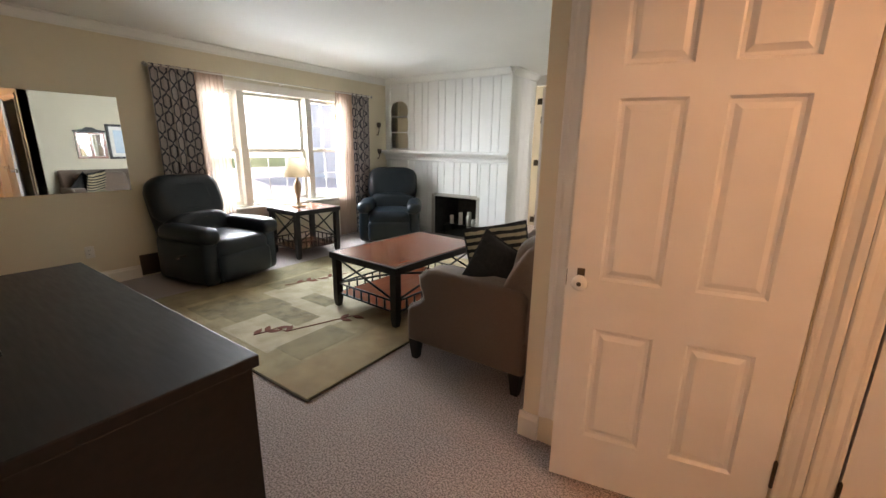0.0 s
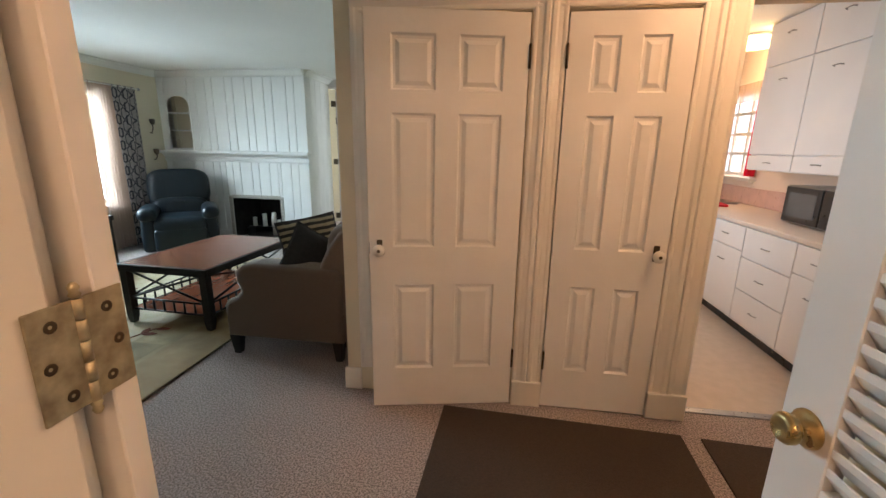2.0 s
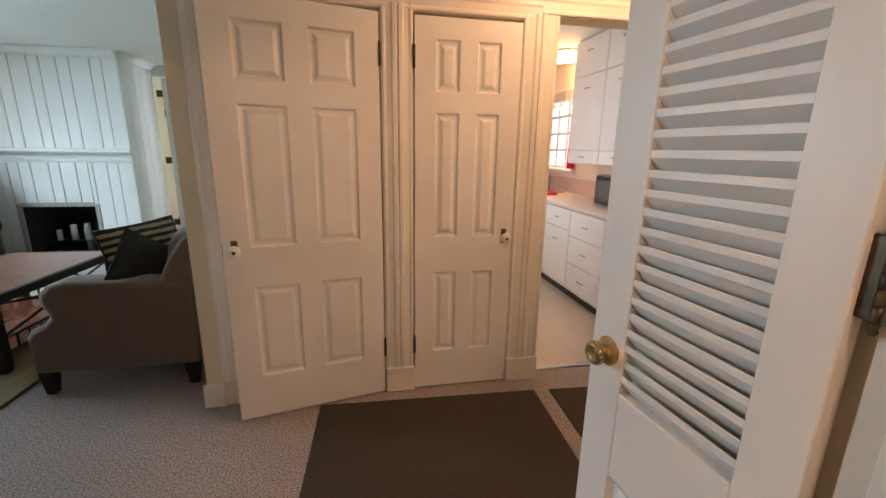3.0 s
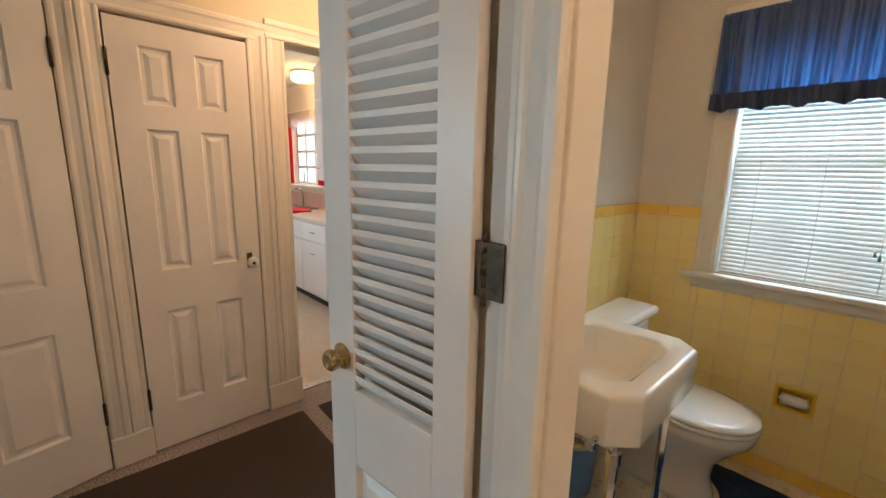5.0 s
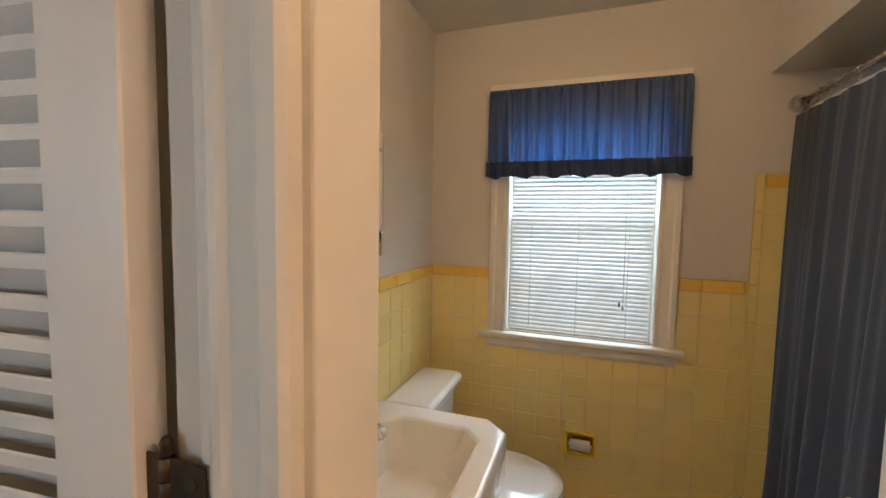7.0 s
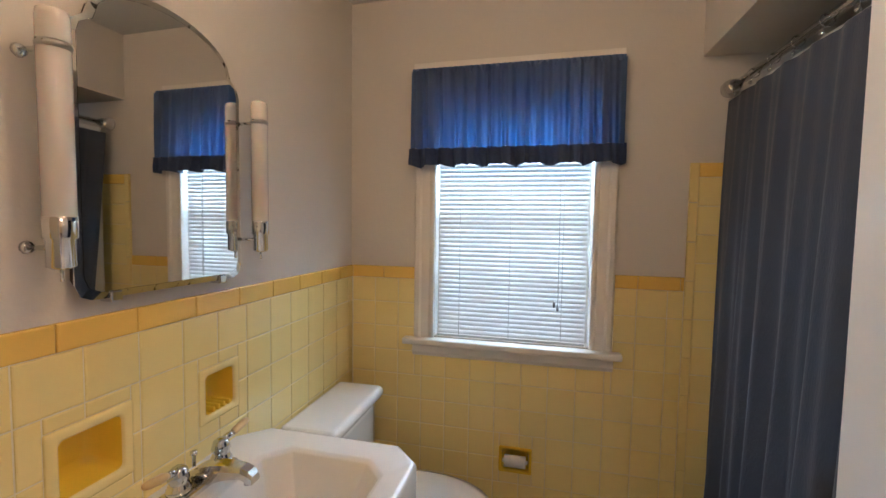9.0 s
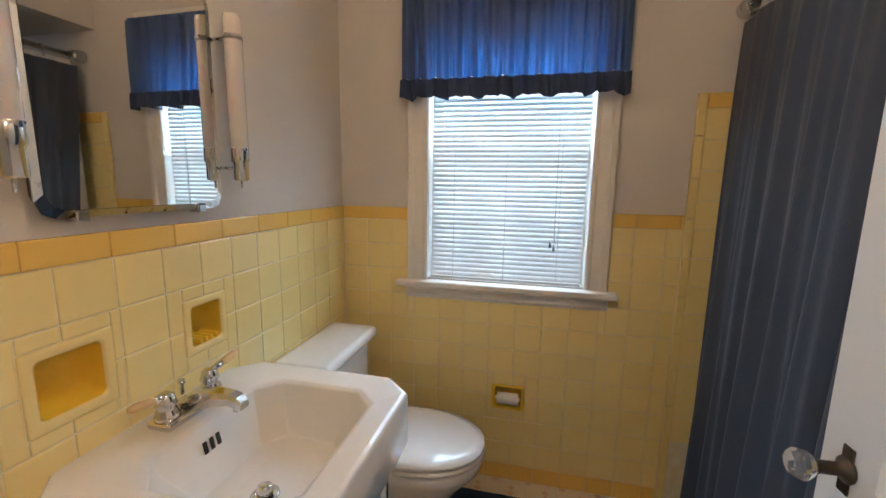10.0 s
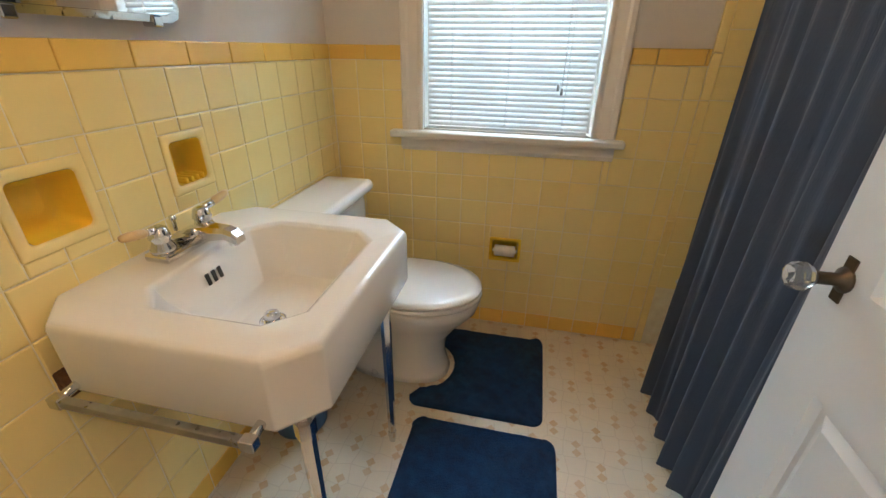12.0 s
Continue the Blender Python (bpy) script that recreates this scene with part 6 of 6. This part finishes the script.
link(STRIPE, mixed(STRIPE, ink, bsdf(STRIPE).inputs["Base Color"].links[0].from_socket, (0.015, 0.013, 0.012)), bsdf(STRIPE).inputs["Base Color"])
pillow("throw_pillow", pose(-1.025, 2.35, 0.69, -16, -6, 48), 0.43, STRIPE, "tan throw pillow printed with dark script lines", 2)
pillow("throw_pillow", pose(-0.97, 2.20, 0.655, -18, 34, 46), 0.36, BLACK_CLOTH, "black throw pillow leaning in the sofa corner", 5)
pillow("throw_pillow", pose(-1.06, 3.43, 0.67, -18, -6, 110), 0.42, STRIPE, "tan throw pillow printed with dark script lines", 7)

# dresser with a television on it
dr = thing("dresser", pose(-1.60, 0.27, 0), "long black wooden dresser along the wall", "dresser")
pbox("carcass", LACQUER, dr, -0.72, 0.745, -0.27, 0.30, 0.05, 0.790, 0.003)
pbox("top", LACQUER, dr, -0.735, 0.750, -0.285, 0.320, 0.791, 0.825, 0.004)
pbox("plinth", LACQUER, dr, -0.70, 0.70, -0.25, 0.25, 0.0, 0.05, 0.003)
for i in range(3):
    for j in range(3):
        x0 = -0.70 + i * 0.47
        z0 = 0.075 + j * 0.23
        bm = bmesh.new()
        rbox(bm, x0, x0 + 0.46, 0.301, 0.317, z0, z0 + 0.22, 0.004)
        dwr = part("drawer", bm, LACQUER, dr)
        bm = bmesh.new()
        tube(bm, [(x0 + 0.17, 0.317, z0 + 0.11), (x0 + 0.17, 0.34, z0 + 0.11), (x0 + 0.29, 0.34, z0 + 0.11), (x0 + 0.29, 0.317, z0 + 0.11)], 0.005, 8)
        part("handle", bm, STEEL, dwr)
tv = thing("television", pose(-1.55, 0.085, 0.825), "black flat television standing on the dresser", "television")
pbox("screen", PLASTIC_BLACK, tv, -0.50, 0.50, -0.03, 0.02, 0.07, 0.64, 0.006)
pbox("stand", PLASTIC_BLACK, tv, -0.18, 0.18, -0.07, 0.10, 0.0, 0.018, 0.005)
pbox("neck", PLASTIC_BLACK, tv, -0.05, 0.05, -0.02, 0.015, 0.015, 0.08, 0.004)

# pictures on the wall over the sofa, seen in the mirror
for y, z, w_, h_, inner, lab in ((2.52, 1.31, 0.42, 0.44, MIRROR, "small wooden framed mirror with crested top"), (3.0, 1.38, 0.50, 0.60, None, "black framed pale blue print with white mat")):
    p = thing("wall_picture", pose(-0.542, y, z), lab, "picture", group="pictures over the sofa")
    bm = bmesh.new()
    for a, b, c, d in ((-w_ / 2, w_ / 2, -h_ / 2, -h_ / 2 + 0.04), (-w_ / 2, w_ / 2, h_ / 2 - 0.04, h_ / 2), (-w_ / 2, -w_ / 2 + 0.04, -h_ / 2 + 0.04, h_ / 2 - 0.04), (w_ / 2 - 0.04, w_ / 2, -h_ / 2 + 0.04, h_ / 2 - 0.04)):
        rbox(bm, -0.03, 0.0, a, b, c, d, 0.004)
    part("frame", bm, LACQUER if inner is None else CHERRY, p)
    pbox("picture_glass" if inner else "mat_board", inner or PLASTIC_WHITE, p, -0.014, -0.002, -w_ / 2 + 0.035, w_ / 2 - 0.035, -h_ / 2 + 0.035, h_ / 2 - 0.035, 0.001, 1)
    if inner:
        bm = bmesh.new()
        prism(bm, [(-w_ / 2 - 0.02, h_ / 2 + 0.002), (w_ / 2 + 0.02, h_ / 2 + 0.002), (w_ / 2 + 0.02, h_ / 2 + 0.03), (0.10, h_ / 2 + 0.05), (0.04, h_ / 2 + 0.085), (-0.04, h_ / 2 + 0.085), (-0.10, h_ / 2 + 0.05), (-w_ / 2 - 0.02, h_ / 2 + 0.03)], "x", -0.032, -0.002)
        part("crest", bm, LACQUER, p, "dark carved crest")
        pbox("mullion", CHERRY, p, -0.026, -0.015, -0.02, 0.02, -h_ / 2 + 0.04, h_ / 2 - 0.04, 0.003)
    if inner is None:
        pbox("print", surf("pale_blue_print", (0.30, 0.42, 0.55), (0.42, 0.52, 0.60), 5, 0.3), p, -0.017, -0.015, -0.15, 0.15, -0.20, 0.20, 0.001, 1)

# area rug of sculpted blocks with a rust leaf spray
RX0, RX1, RY0, RY1 = -3.95, -1.60, 1.245, 4.30
rug = thing("area_rug", pose(0, 0, 0.001), "sage and cream block patterned rug with rust leaves", "rug")
bm = bmesh.new()
rbox(bm, RX0, RX1, RY0, RY1, 0, 0.010, 0.004)
part("backing", bm, surf("dark_rug_binding", (0.07, 0.055, 0.03), None, 20, 0.95), rug)
random.seed(12)
def block(x0, x1, y0, y1, material, z=0.0125):
    bm = bmesh.new()
    rbox(bm, x0, x1, y0, y1, 0.004, z, 0.0012, 1)
    part("pile_block", bm, material, rug)
block(RX0 + 0.012, RX1 - 0.012, RY0 + 0.012, RY1 - 0.012, RUG_GOLD, 0.0120)
block(RX1 - 0.36, RX1 - 0.013, RY0 + 0.013, RY1 - 0.013, RUG_TAN, 0.0128)
# west band: sage pile, its darker tone also carries the shade on that side
block(RX0 + 0.013, RX0 + 0.38, RY0 + 0.013, RY1 - 0.013, RUG, 0.0128)
block(RX0 + 0.38, RX1 - 0.36, RY1 - 0.36, RY1 - 0.013, RUG_TAN, 0.0128)
for x0, x1, y0, y1, material, z in (
        (-2.88, -2.26, 1.42, 2.62, RUG_CREAM, 0.0131), (-3.34, -2.62, 2.06, 3.12, RUG_CREAM, 0.0134), (-2.62, -2.04, 2.48, 3.72, RUG_CREAM, 0.0136),
        (-3.50, -2.92, 2.95, 3.86, RUG_CREAM, 0.0138), (-2.97, -2.46, 1.80, 2.03, RUG_SAGE, 0.0142), (-2.95, -2.60, 2.19, 2.36, RUG_SAGE, 0.0143),
        (-3.50, -3.10, 1.46, 1.90, RUG_SAGE, 0.0132), (-2.48, -2.10, 2.92, 3.26, RUG_SAGE, 0.0144), (-3.22, -2.80, 3.42, 3.74, RUG_SAGE, 0.0145),
        (-3.16, -2.88, 1.56, 2.10, RUG, 0.0133), (-2.28, -2.00, 1.50, 1.98, RUG, 0.0135), (-3.52, -3.30, 2.20, 2.86, RUG, 0.0137)):
    block(x0, x1, y0, y1, material, z)
bm = bmesh.new()
stem = [(-2.58 + 0.03 * math.sin(k), 1.52 + 0.085 * k, 0.0145) for k in range(3)] + [(-2.44 + 0.035 * k, 1.70 + 0.10 * k, 0.0145) for k in range(6)]
tube(bm, stem, 0.005, 5)
stem2 = [(-3.36 + 0.03 * k, 2.32 + 0.11 * k, 0.0147) for k in range(7)]
tube(bm, stem2, 0.005, 5)
part("stem", bm, RUG_RED, rug)
for k, (x, y, z) in enumerate(stem[0:4] + stem[7:] + stem2[1:5]):
    for s in (-1, 1):
        if (k + (s > 0)) % 3 == 0:
            continue
        bm = bmesh.new()
        a = 0.75 * s + 1.3 + 0.4 * math.sin(k)
        t = bmesh.new()
        out = [(0, 0), (0.03, 0.02), (0.065, 0.022), (0.11, 0.0), (0.065, -0.022), (0.03, -0.02)]
        loft(t, [[(u, v, 0.012) for u, v in out], [(u, v, 0.017) for u, v in out]], smooth=False)
        merge(bm, t, pose(x, y, 0, 0, 0, math.degrees(a)))
        part("leaf", bm, RUG_RED, rug)

# ---- kitchen ----
KX = 2.17
def drawer_front(parent, y0, y1, z0, z1, handles=1):
    bm = bmesh.new()
    rbox(bm, -0.018, 0.0, y0 + 0.004, y1 - 0.004, z0 + 0.004, z1 - 0.004, 0.004)
    f = part("front", bm, KITCHEN_WHITE, parent)
    bm = bmesh.new()
    yc, zc = (y0 + y1) / 2, (z0 + z1) / 2 if z1 - z0 < 0.3 else z1 - 0.12
    tube(bm, [(-0.018, yc - 0.04, zc), (-0.038, yc - 0.03, zc + 0.004), (-0.038, yc + 0.03, zc + 0.004), (-0.018, yc + 0.04, zc)], 0.004, 6)
    part("handle", bm, STEEL, f, "small metal pull")
for y0, y1, style in ((2.02, 2.42, 2), (2.42, 2.98, 3), (2.98, 3.50, 1), (3.50, 4.02, 1), (4.02, 5.0, 1), (5.0, 5.29, 2)):
    cb = thing("base_cabinet", pose(KX, 0, 0), "white painted kitchen base cabinet", "cabinet", group="kitchen base cabinets")
    pbox("carcass", KITCHEN_WHITE, cb, 0.002, 0.60, y0 + 0.001, y1 - 0.001, 0.10, 0.85, 0.002, 1)
    pbox("plinth", PLASTIC_BLACK, cb, 0.06, 0.58, y0 + 0.001, y1 - 0.001, 0.004, 0.10, 0.002, 1)
    if style == 3:
        for z0, z1 in ((0.12, 0.37), (0.37, 0.62), (0.62, 0.85)):
            drawer_front(cb, y0, y1, z0, z1)
    else:
        drawer_front(cb, y0, y1, 0.66, 0.85)
        drawer_front(cb, y0, y1, 0.12, 0.66)
bm = bmesh.new()
rbox(bm, KX - 0.025, 2.785, 2.0, 5.295, 0.852, 0.888, 0.008, 3)
single("kitchen_worktop", bm, COUNTER, "beige laminate kitchen worktop over white cabinets", "worktop")
bm = bmesh.new()
rbox(bm, 2.765, 2.788, 2.0, 5.295, 0.89, 1.06, 0.004)
structure("trim_splashback", bm, surf("pink_splash_tile", (0.62, 0.42, 0.38), None, 12, 0.3), "pinkish tiled splashback behind the worktop", "splashback")
for y0, y1 in ((2.02, 2.60), (2.60, 3.12), (3.12, 3.70)):
    cb = thing("wall_cabinet", pose(2.47, 0, 0), "white painted kitchen wall cabinet", "cabinet", group="kitchen wall cabinets")
    pbox("carcass", KITCHEN_WHITE, cb, 0.002, 0.317, y0 + 0.001, y1 - 0.001, 1.25, 2.425, 0.002, 1)
    for z0, z1 in ((1.38, 2.08), (2.08, 2.42), (1.252, 1.378)):
        drawer_front(cb, y0, y1, z0, z1)
mw = thing("microwave", pose(2.42, 2.80, 0.889), "silver and black microwave oven on the worktop", "microwave")
pbox("case", STEEL, mw, 0.0, 0.33, -0.25, 0.25, 0.01, 0.28, 0.006)
pbox("door_glass", PLASTIC_BLACK, mw, -0.012, 0.0, -0.12, 0.24, 0.02, 0.27, 0.004)
pbox("keypad", PLASTIC_BLACK, mw, -0.010, 0.0, -0.24, -0.13, 0.02, 0.27, 0.003)
pbox("window", surf("microwave_window", (0.10, 0.11, 0.12), None, 5, 0.15), mw, -0.014, -0.012, -0.08, 0.20, 0.06, 0.23, 0.002)
ks = thing("kitchen_sink", pose(2.45, 4.55, 0.888), "steel kitchen sink under the window", "sink")
bm = bmesh.new()
loft(bm, [clipped(-0.25, 0.25, -0.40, 0.40, 0.03, 0.0), clipped(-0.25, 0.25, -0.40, 0.40, 0.03, 0.008), clipped(-0.21, 0.19, -0.36, 0.36, 0.05, 0.008), clipped(-0.20, 0.18, -0.35, 0.35, 0.05, 0.001)])
part("bowl", bm, STEEL, ks)
bm = bmesh.new()
tube(bm, [(0.22, 0, 0.0), (0.22, 0, 0.16), (0.20, 0, 0.21), (0.14, 0, 0.23), (0.05, 0, 0.20), (0.03, 0, 0.17)], 0.011, 10)
part("spout", bm, CHROME, ks)
bm = bmesh.new()
puffed(bm, 2.20, 2.45, 3.86, 4.22, 0.892, 0.915, 0.01, None, 0.012, 4, 0.012)
single("dish_towel", bm, RED, "red cotton dish towel lying on the worktop", "towel")
kw = thing("window_kitchen", pose(2.79, 4.62, 0), "white kitchen window with small panes over the sink", "window", kind="structure")
bm = bmesh.new()
for s in (-1, 1):
    rbox(bm, -0.02, 0.0, s * 0.40 - (0.0 if s > 0 else 0.07), s * 0.40 + (0.07 if s > 0 else 0.0), 1.10, 2.09, 0.004)
rbox(bm, -0.02, 0.0, -0.47, 0.47, 2.02, 2.10, 0.004)
part("casing", bm, TRIM, kw)
pbox("window_sill", TRIM, kw, -0.06, 0.02, -0.50, 0.50, 1.12, 1.155, 0.006)
bm = bmesh.new()
for y in (-0.38, -0.13, 0.13, 0.38):
    box(bm, 0.04, 0.06, y - 0.018, y + 0.018, 1.16, 2.02)
for z in (1.18, 1.39, 1.59, 1.80, 2.0):
    box(bm, 0.042, 0.058, -0.40, 0.40, z - 0.016, z + 0.016)
part("sash", bm, TRIM, kw)
bm = bmesh.new()
box(bm, 0.048, 0.052, -0.40, 0.40, 1.16, 2.02)
g = part("pane", bm, GLASS, kw)
g.visible_shadow = False
for y0, y1 in ((4.98, 5.14), (4.10, 4.24)):
    bm = bmesh.new()
    gathered(bm, y0, y1, 1.17, 2.06, 0.016, 4, lambda u, o, z: (2.745 + o, u, z), 8, 50, seed=y0)
    single("kitchen_curtain", bm, RED_CLOTH, "red cotton kitchen curtain beside the window", "curtain", group="kitchen curtains")
bm = bmesh.new()
gathered(bm, 4.10, 5.14, 1.90, 2.08, 0.012, 16, lambda u, o, z: (2.735 + o, u, z), 4, 120, seed=3)
single("kitchen_valance", bm, SHEER, "sheer pale valance over the kitchen window", "curtain")

# ---- outside ----
bm = bmesh.new()
box(bm, -120, -4.96, -120, 120, -0.7, -0.62)
box(bm, 2.92, 120, -120, 120, -0.7, -0.62)
structure("ground", bm, GRASS, "green lawn round the house", "ground")
bm = bmesh.new()
box(bm, -34.0, -4.97, -30, 60, -0.62, -0.60)
structure("road", bm, ASPHALT, "pale grey driveway outside the window", "road")


def house(name, m, w, d, h, label):
    hs = thing(name, m, label, "house", group="neighbouring houses")
    bm = bmesh.new()
    n = int(h / 0.16)
    for i in range(n):
        z = i * 0.16
        for x0, x1, y0, y1 in ((-w / 2, w / 2, -d / 2 - 0.0, -d / 2 + 0.03), (-w / 2, w / 2, d / 2 - 0.03, d / 2), (w / 2 - 0.03, w / 2, -d / 2 + 0.03, d / 2 - 0.03), (-w / 2, -w / 2 + 0.03, -d / 2 + 0.03, d / 2 - 0.03)):
            prof = 0.012
            box(bm, x0 - prof * (i % 2), x1 + prof * (i % 2), y0 - prof * (i % 2), y1 + prof * (i % 2), z, z + 0.158)
    part("wall", bm, SIDING, hs)
    bm = bmesh.new()
    prism(bm, [(-w / 2 - 0.35, h), (w / 2 + 0.35, h), (0, h + w * 0.32)], "y", -d / 2 - 0.3, d / 2 + 0.3)
    part("roof", bm, SHINGLE, hs)
    for y in (-d * 0.28, d * 0.05, d * 0.33):
        bm = bmesh.new()
        rbox(bm, w / 2 + 0.0, w / 2 + 0.05, y - 0.5, y + 0.5, 0.9, 2.3, 0.01)
        wn = part("window", bm, TRIM, hs)
        pbox("pane", surf("dark_pane", (0.16, 0.20, 0.24), None, 3, 0.08), wn, w / 2 + 0.045, w / 2 + 0.055, y - 0.43, y + 0.43, 0.98, 2.22, 0.003)
    return hs


house("neighbour_house", pose(-18.5, 22.6, -0.62), 8.0, 11.0, 5.2, "pale grey clapboard house with dark windows next door")
house("neighbour_house", pose(9.5, 0.6, -0.62, 0, 0, 180), 6.0, 9.0, 5.0, "pale clapboard house seen through the blinds")

bm = bmesh.new()
box(bm, 5.0, 5.05, 3.0, 9.5, -0.6, 6.0)
# emissive panel added so the kitchen panes look bright; stands in for the sky
SKY_GLOW = surf("glowing_sky_panel", (0.9, 0.92, 0.95), None, 0.5, 0.9)
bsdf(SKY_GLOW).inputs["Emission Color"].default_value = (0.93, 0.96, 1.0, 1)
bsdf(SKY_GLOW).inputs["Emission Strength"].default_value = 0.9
structure("backdrop", bm, SKY_GLOW, "glowing panel standing in for the bright overcast distance beyond the kitchen window", "backdrop")
bm = bmesh.new()
box(bm, -60.5, -60, -60, 110, -0.6, 30)
# self-lit board, added to give the living room window its blown-out pale view
GLOW_WEST = surf("glowing_west_panel", (0.9, 0.93, 0.96), None, 0.5, 0.9)
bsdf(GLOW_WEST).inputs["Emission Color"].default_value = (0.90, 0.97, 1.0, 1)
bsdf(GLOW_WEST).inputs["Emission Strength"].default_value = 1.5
structure("backdrop_west", bm, GLOW_WEST, "glowing panel standing in for the bright distance beyond the living room window", "backdrop")


# ---- wall tiles: pieces of the bathroom walls ----
def tile_mesh(name, w, h, material, d=0.012):
    """A glazed tile with a cushioned edge, its face towards -y."""
    bm = bmesh.new()
    def ring(i, y):
        return [(-w / 2 + i, y, -h / 2 + i), (w / 2 - i, y, -h / 2 + i), (w / 2 - i, y, h / 2 - i), (-w / 2 + i, y, h / 2 - i)]
    loft(bm, [ring(0, 0), ring(0, -d + 0.003), ring(0.001, -d + 0.001), ring(0.0035, -d)], cap=(False, True), smooth=False)
    me = finish(bm, name)
    me.materials.append(material)
    return me


made_tiles = {}


def tile_at(parent, axis, plane, a0, a1, z0, z1, material, kind="tile"):
    w, h = round(a1 - a0 - 0.0022, 4), round(z1 - z0 - 0.0022, 4)
    if w < 0.006 or h < 0.006:
        return
    key = (w, h, material.name)
    if key not in made_tiles:
        made_tiles[key] = tile_mesh(kind, w, h, material)
    ob = new(kind, made_tiles[key])
    ob.parent = parent
    ob.matrix_local = pose((a0 + a1) / 2, plane, (z0 + z1) / 2, random.uniform(-0.14, 0.14), 0, random.uniform(-0.14, 0.14)) if axis == "y" else pose(plane, (a0 + a1) / 2, (z0 + z1) / 2, random.uniform(-0.14, 0.14), 0, -90 + random.uniform(-0.14, 0.14))


def tiled(parent, axis, plane, a0, a1, zs, start, holes, pitch=0.1122):
    """Courses of tiles between a0 and a1, cut round the holes."""
    edges, a = [], start
    while a > a0:
        a -= pitch
    while a < a1:
        edges.append((max(a, a0), min(a + pitch, a1)))
        a += pitch
    for (z0, z1), material in zs:
        for u0, u1 in edges:
            spans = [(u0, u1, z0, z1)]
            for h0, h1, hz0, hz1 in holes:
                nxt = []
                for s0, s1, t0, t1 in spans:
                    if h1 <= s0 or h0 >= s1 or hz1 <= t0 or hz0 >= t1:
                        nxt.append((s0, s1, t0, t1))
                        continue
                    if h0 > s0:
                        nxt.append((s0, h0, t0, t1))
                    if h1 < s1:
                        nxt.append((h1, s1, t0, t1))
                    if hz0 > t0:
                        nxt.append((max(s0, h0), min(s1, h1), t0, hz0))
                    if hz1 < t1:
                        nxt.append((max(s0, h0), min(s1, h1), hz1, t1))
                spans = nxt
            for s in spans:
                tile_at(parent, axis, plane, *s, material)


Z_CAP0, Z_CAP1 = 1.186, 1.241
courses = [((Z_CAP0 - 0.1105 * (i + 1), Z_CAP0 - 0.1105 * i), TILE) for i in range(10)] + [((0.004, Z_CAP0 - 1.105), TILE_DEEP)]
grout = bmesh.new()
for x0, x1, z0, z1 in ((1.0, N1[0] - 0.01, 0.002, 1.235), (N1[1] + 0.01, N2[0] - 0.01, 0.002, 1.235), (N2[1] + 0.01, 2.672, 0.002, 1.235), (N1[0] - 0.01, N1[1] + 0.01, 0.002, N1[2] - 0.01), (N1[0] - 0.01, N1[1] + 0.01, N1[3] + 0.01, 1.235), (N2[0] - 0.01, N2[1] + 0.01, 0.002, N2[2] - 0.01), (N2[0] - 0.01, N2[1] + 0.01, N2[3] + 0.01, 1.235)):
    box(grout, x0, x1, 0.3620, 0.374, z0, z1)
north_tiles = structure("wall_tiling_north", grout, GROUT, "square pale yellow glazed tiling with a deeper yellow cap behind the sink", "tiling")
tiled(north_tiles, "y", 0.3715, 1.0, 2.66, courses, 1.383, [(N1[0] - 0.022, N1[1] + 0.022, N1[2] - 0.022, N1[3] + 0.022), (N2[0] - 0.02, N2[1] + 0.02, N2[2] - 0.02, N2[3] + 0.02)])
tiled(north_tiles, "y", 0.3685, 1.0, 2.66, [((Z_CAP0, Z_CAP1), TILE_DEEP)], 1.449, [], 0.1545)
grout = bmesh.new()
for y0, y1, z0, z1 in ((-1.075, -0.79, 0.002, 1.235), (0.056, 0.372, 0.002, 1.235), (-0.79, TP[0] - 0.01, 0.002, 0.835), (TP[1] + 0.01, 0.056, 0.002, 0.835), (TP[0] - 0.01, TP[1] + 0.01, 0.002, TP[2] - 0.01), (TP[0] - 0.01, TP[1] + 0.01, TP[3] + 0.01, 0.835)):
    box(grout, 2.6640, 2.674, y0, y1, z0, z1)
box(grout, 2.664, 2.674, -1.85, -1.075, 0.002, 1.68)
east_tiles = structure("wall_tiling_east", grout, GROUT, "square pale yellow glazed tiling with a deeper yellow cap round the window", "tiling")
stop = [(-0.79, 0.055, 0.843, 1.3), (TP[0] - 0.014, TP[1] + 0.014, TP[2] - 0.014, TP[3] + 0.014)]
tiled(east_tiles, "x", 2.6735, -1.045, 0.359, courses, 0.359, stop)
tiled(east_tiles, "x", 2.6705, -1.045, 0.359, [((Z_CAP0, Z_CAP1), TILE_DEEP)], 0.359, stop, 0.1545)
tub_courses = [((1.63 - 0.1105 * (i + 1), 1.63 - 0.1105 * i), TILE) for i in range(12)]
tiled(east_tiles, "x", 2.6735, -1.40, -1.078, tub_courses, -1.078, [])
tiled(east_tiles, "x", 2.6705, -1.40, -1.078, [((1.63, 1.685), TILE_DEEP)], -1.078, [], 0.1545)
# bullnose edge pieces climbing the alcove's corner
for i in range(11):
    tile_at(east_tiles, "x", 2.668, -1.078, -1.045, 0.01 + i * 0.1523, 0.01 + (i + 1) * 0.1523, TILE, "bullnose")
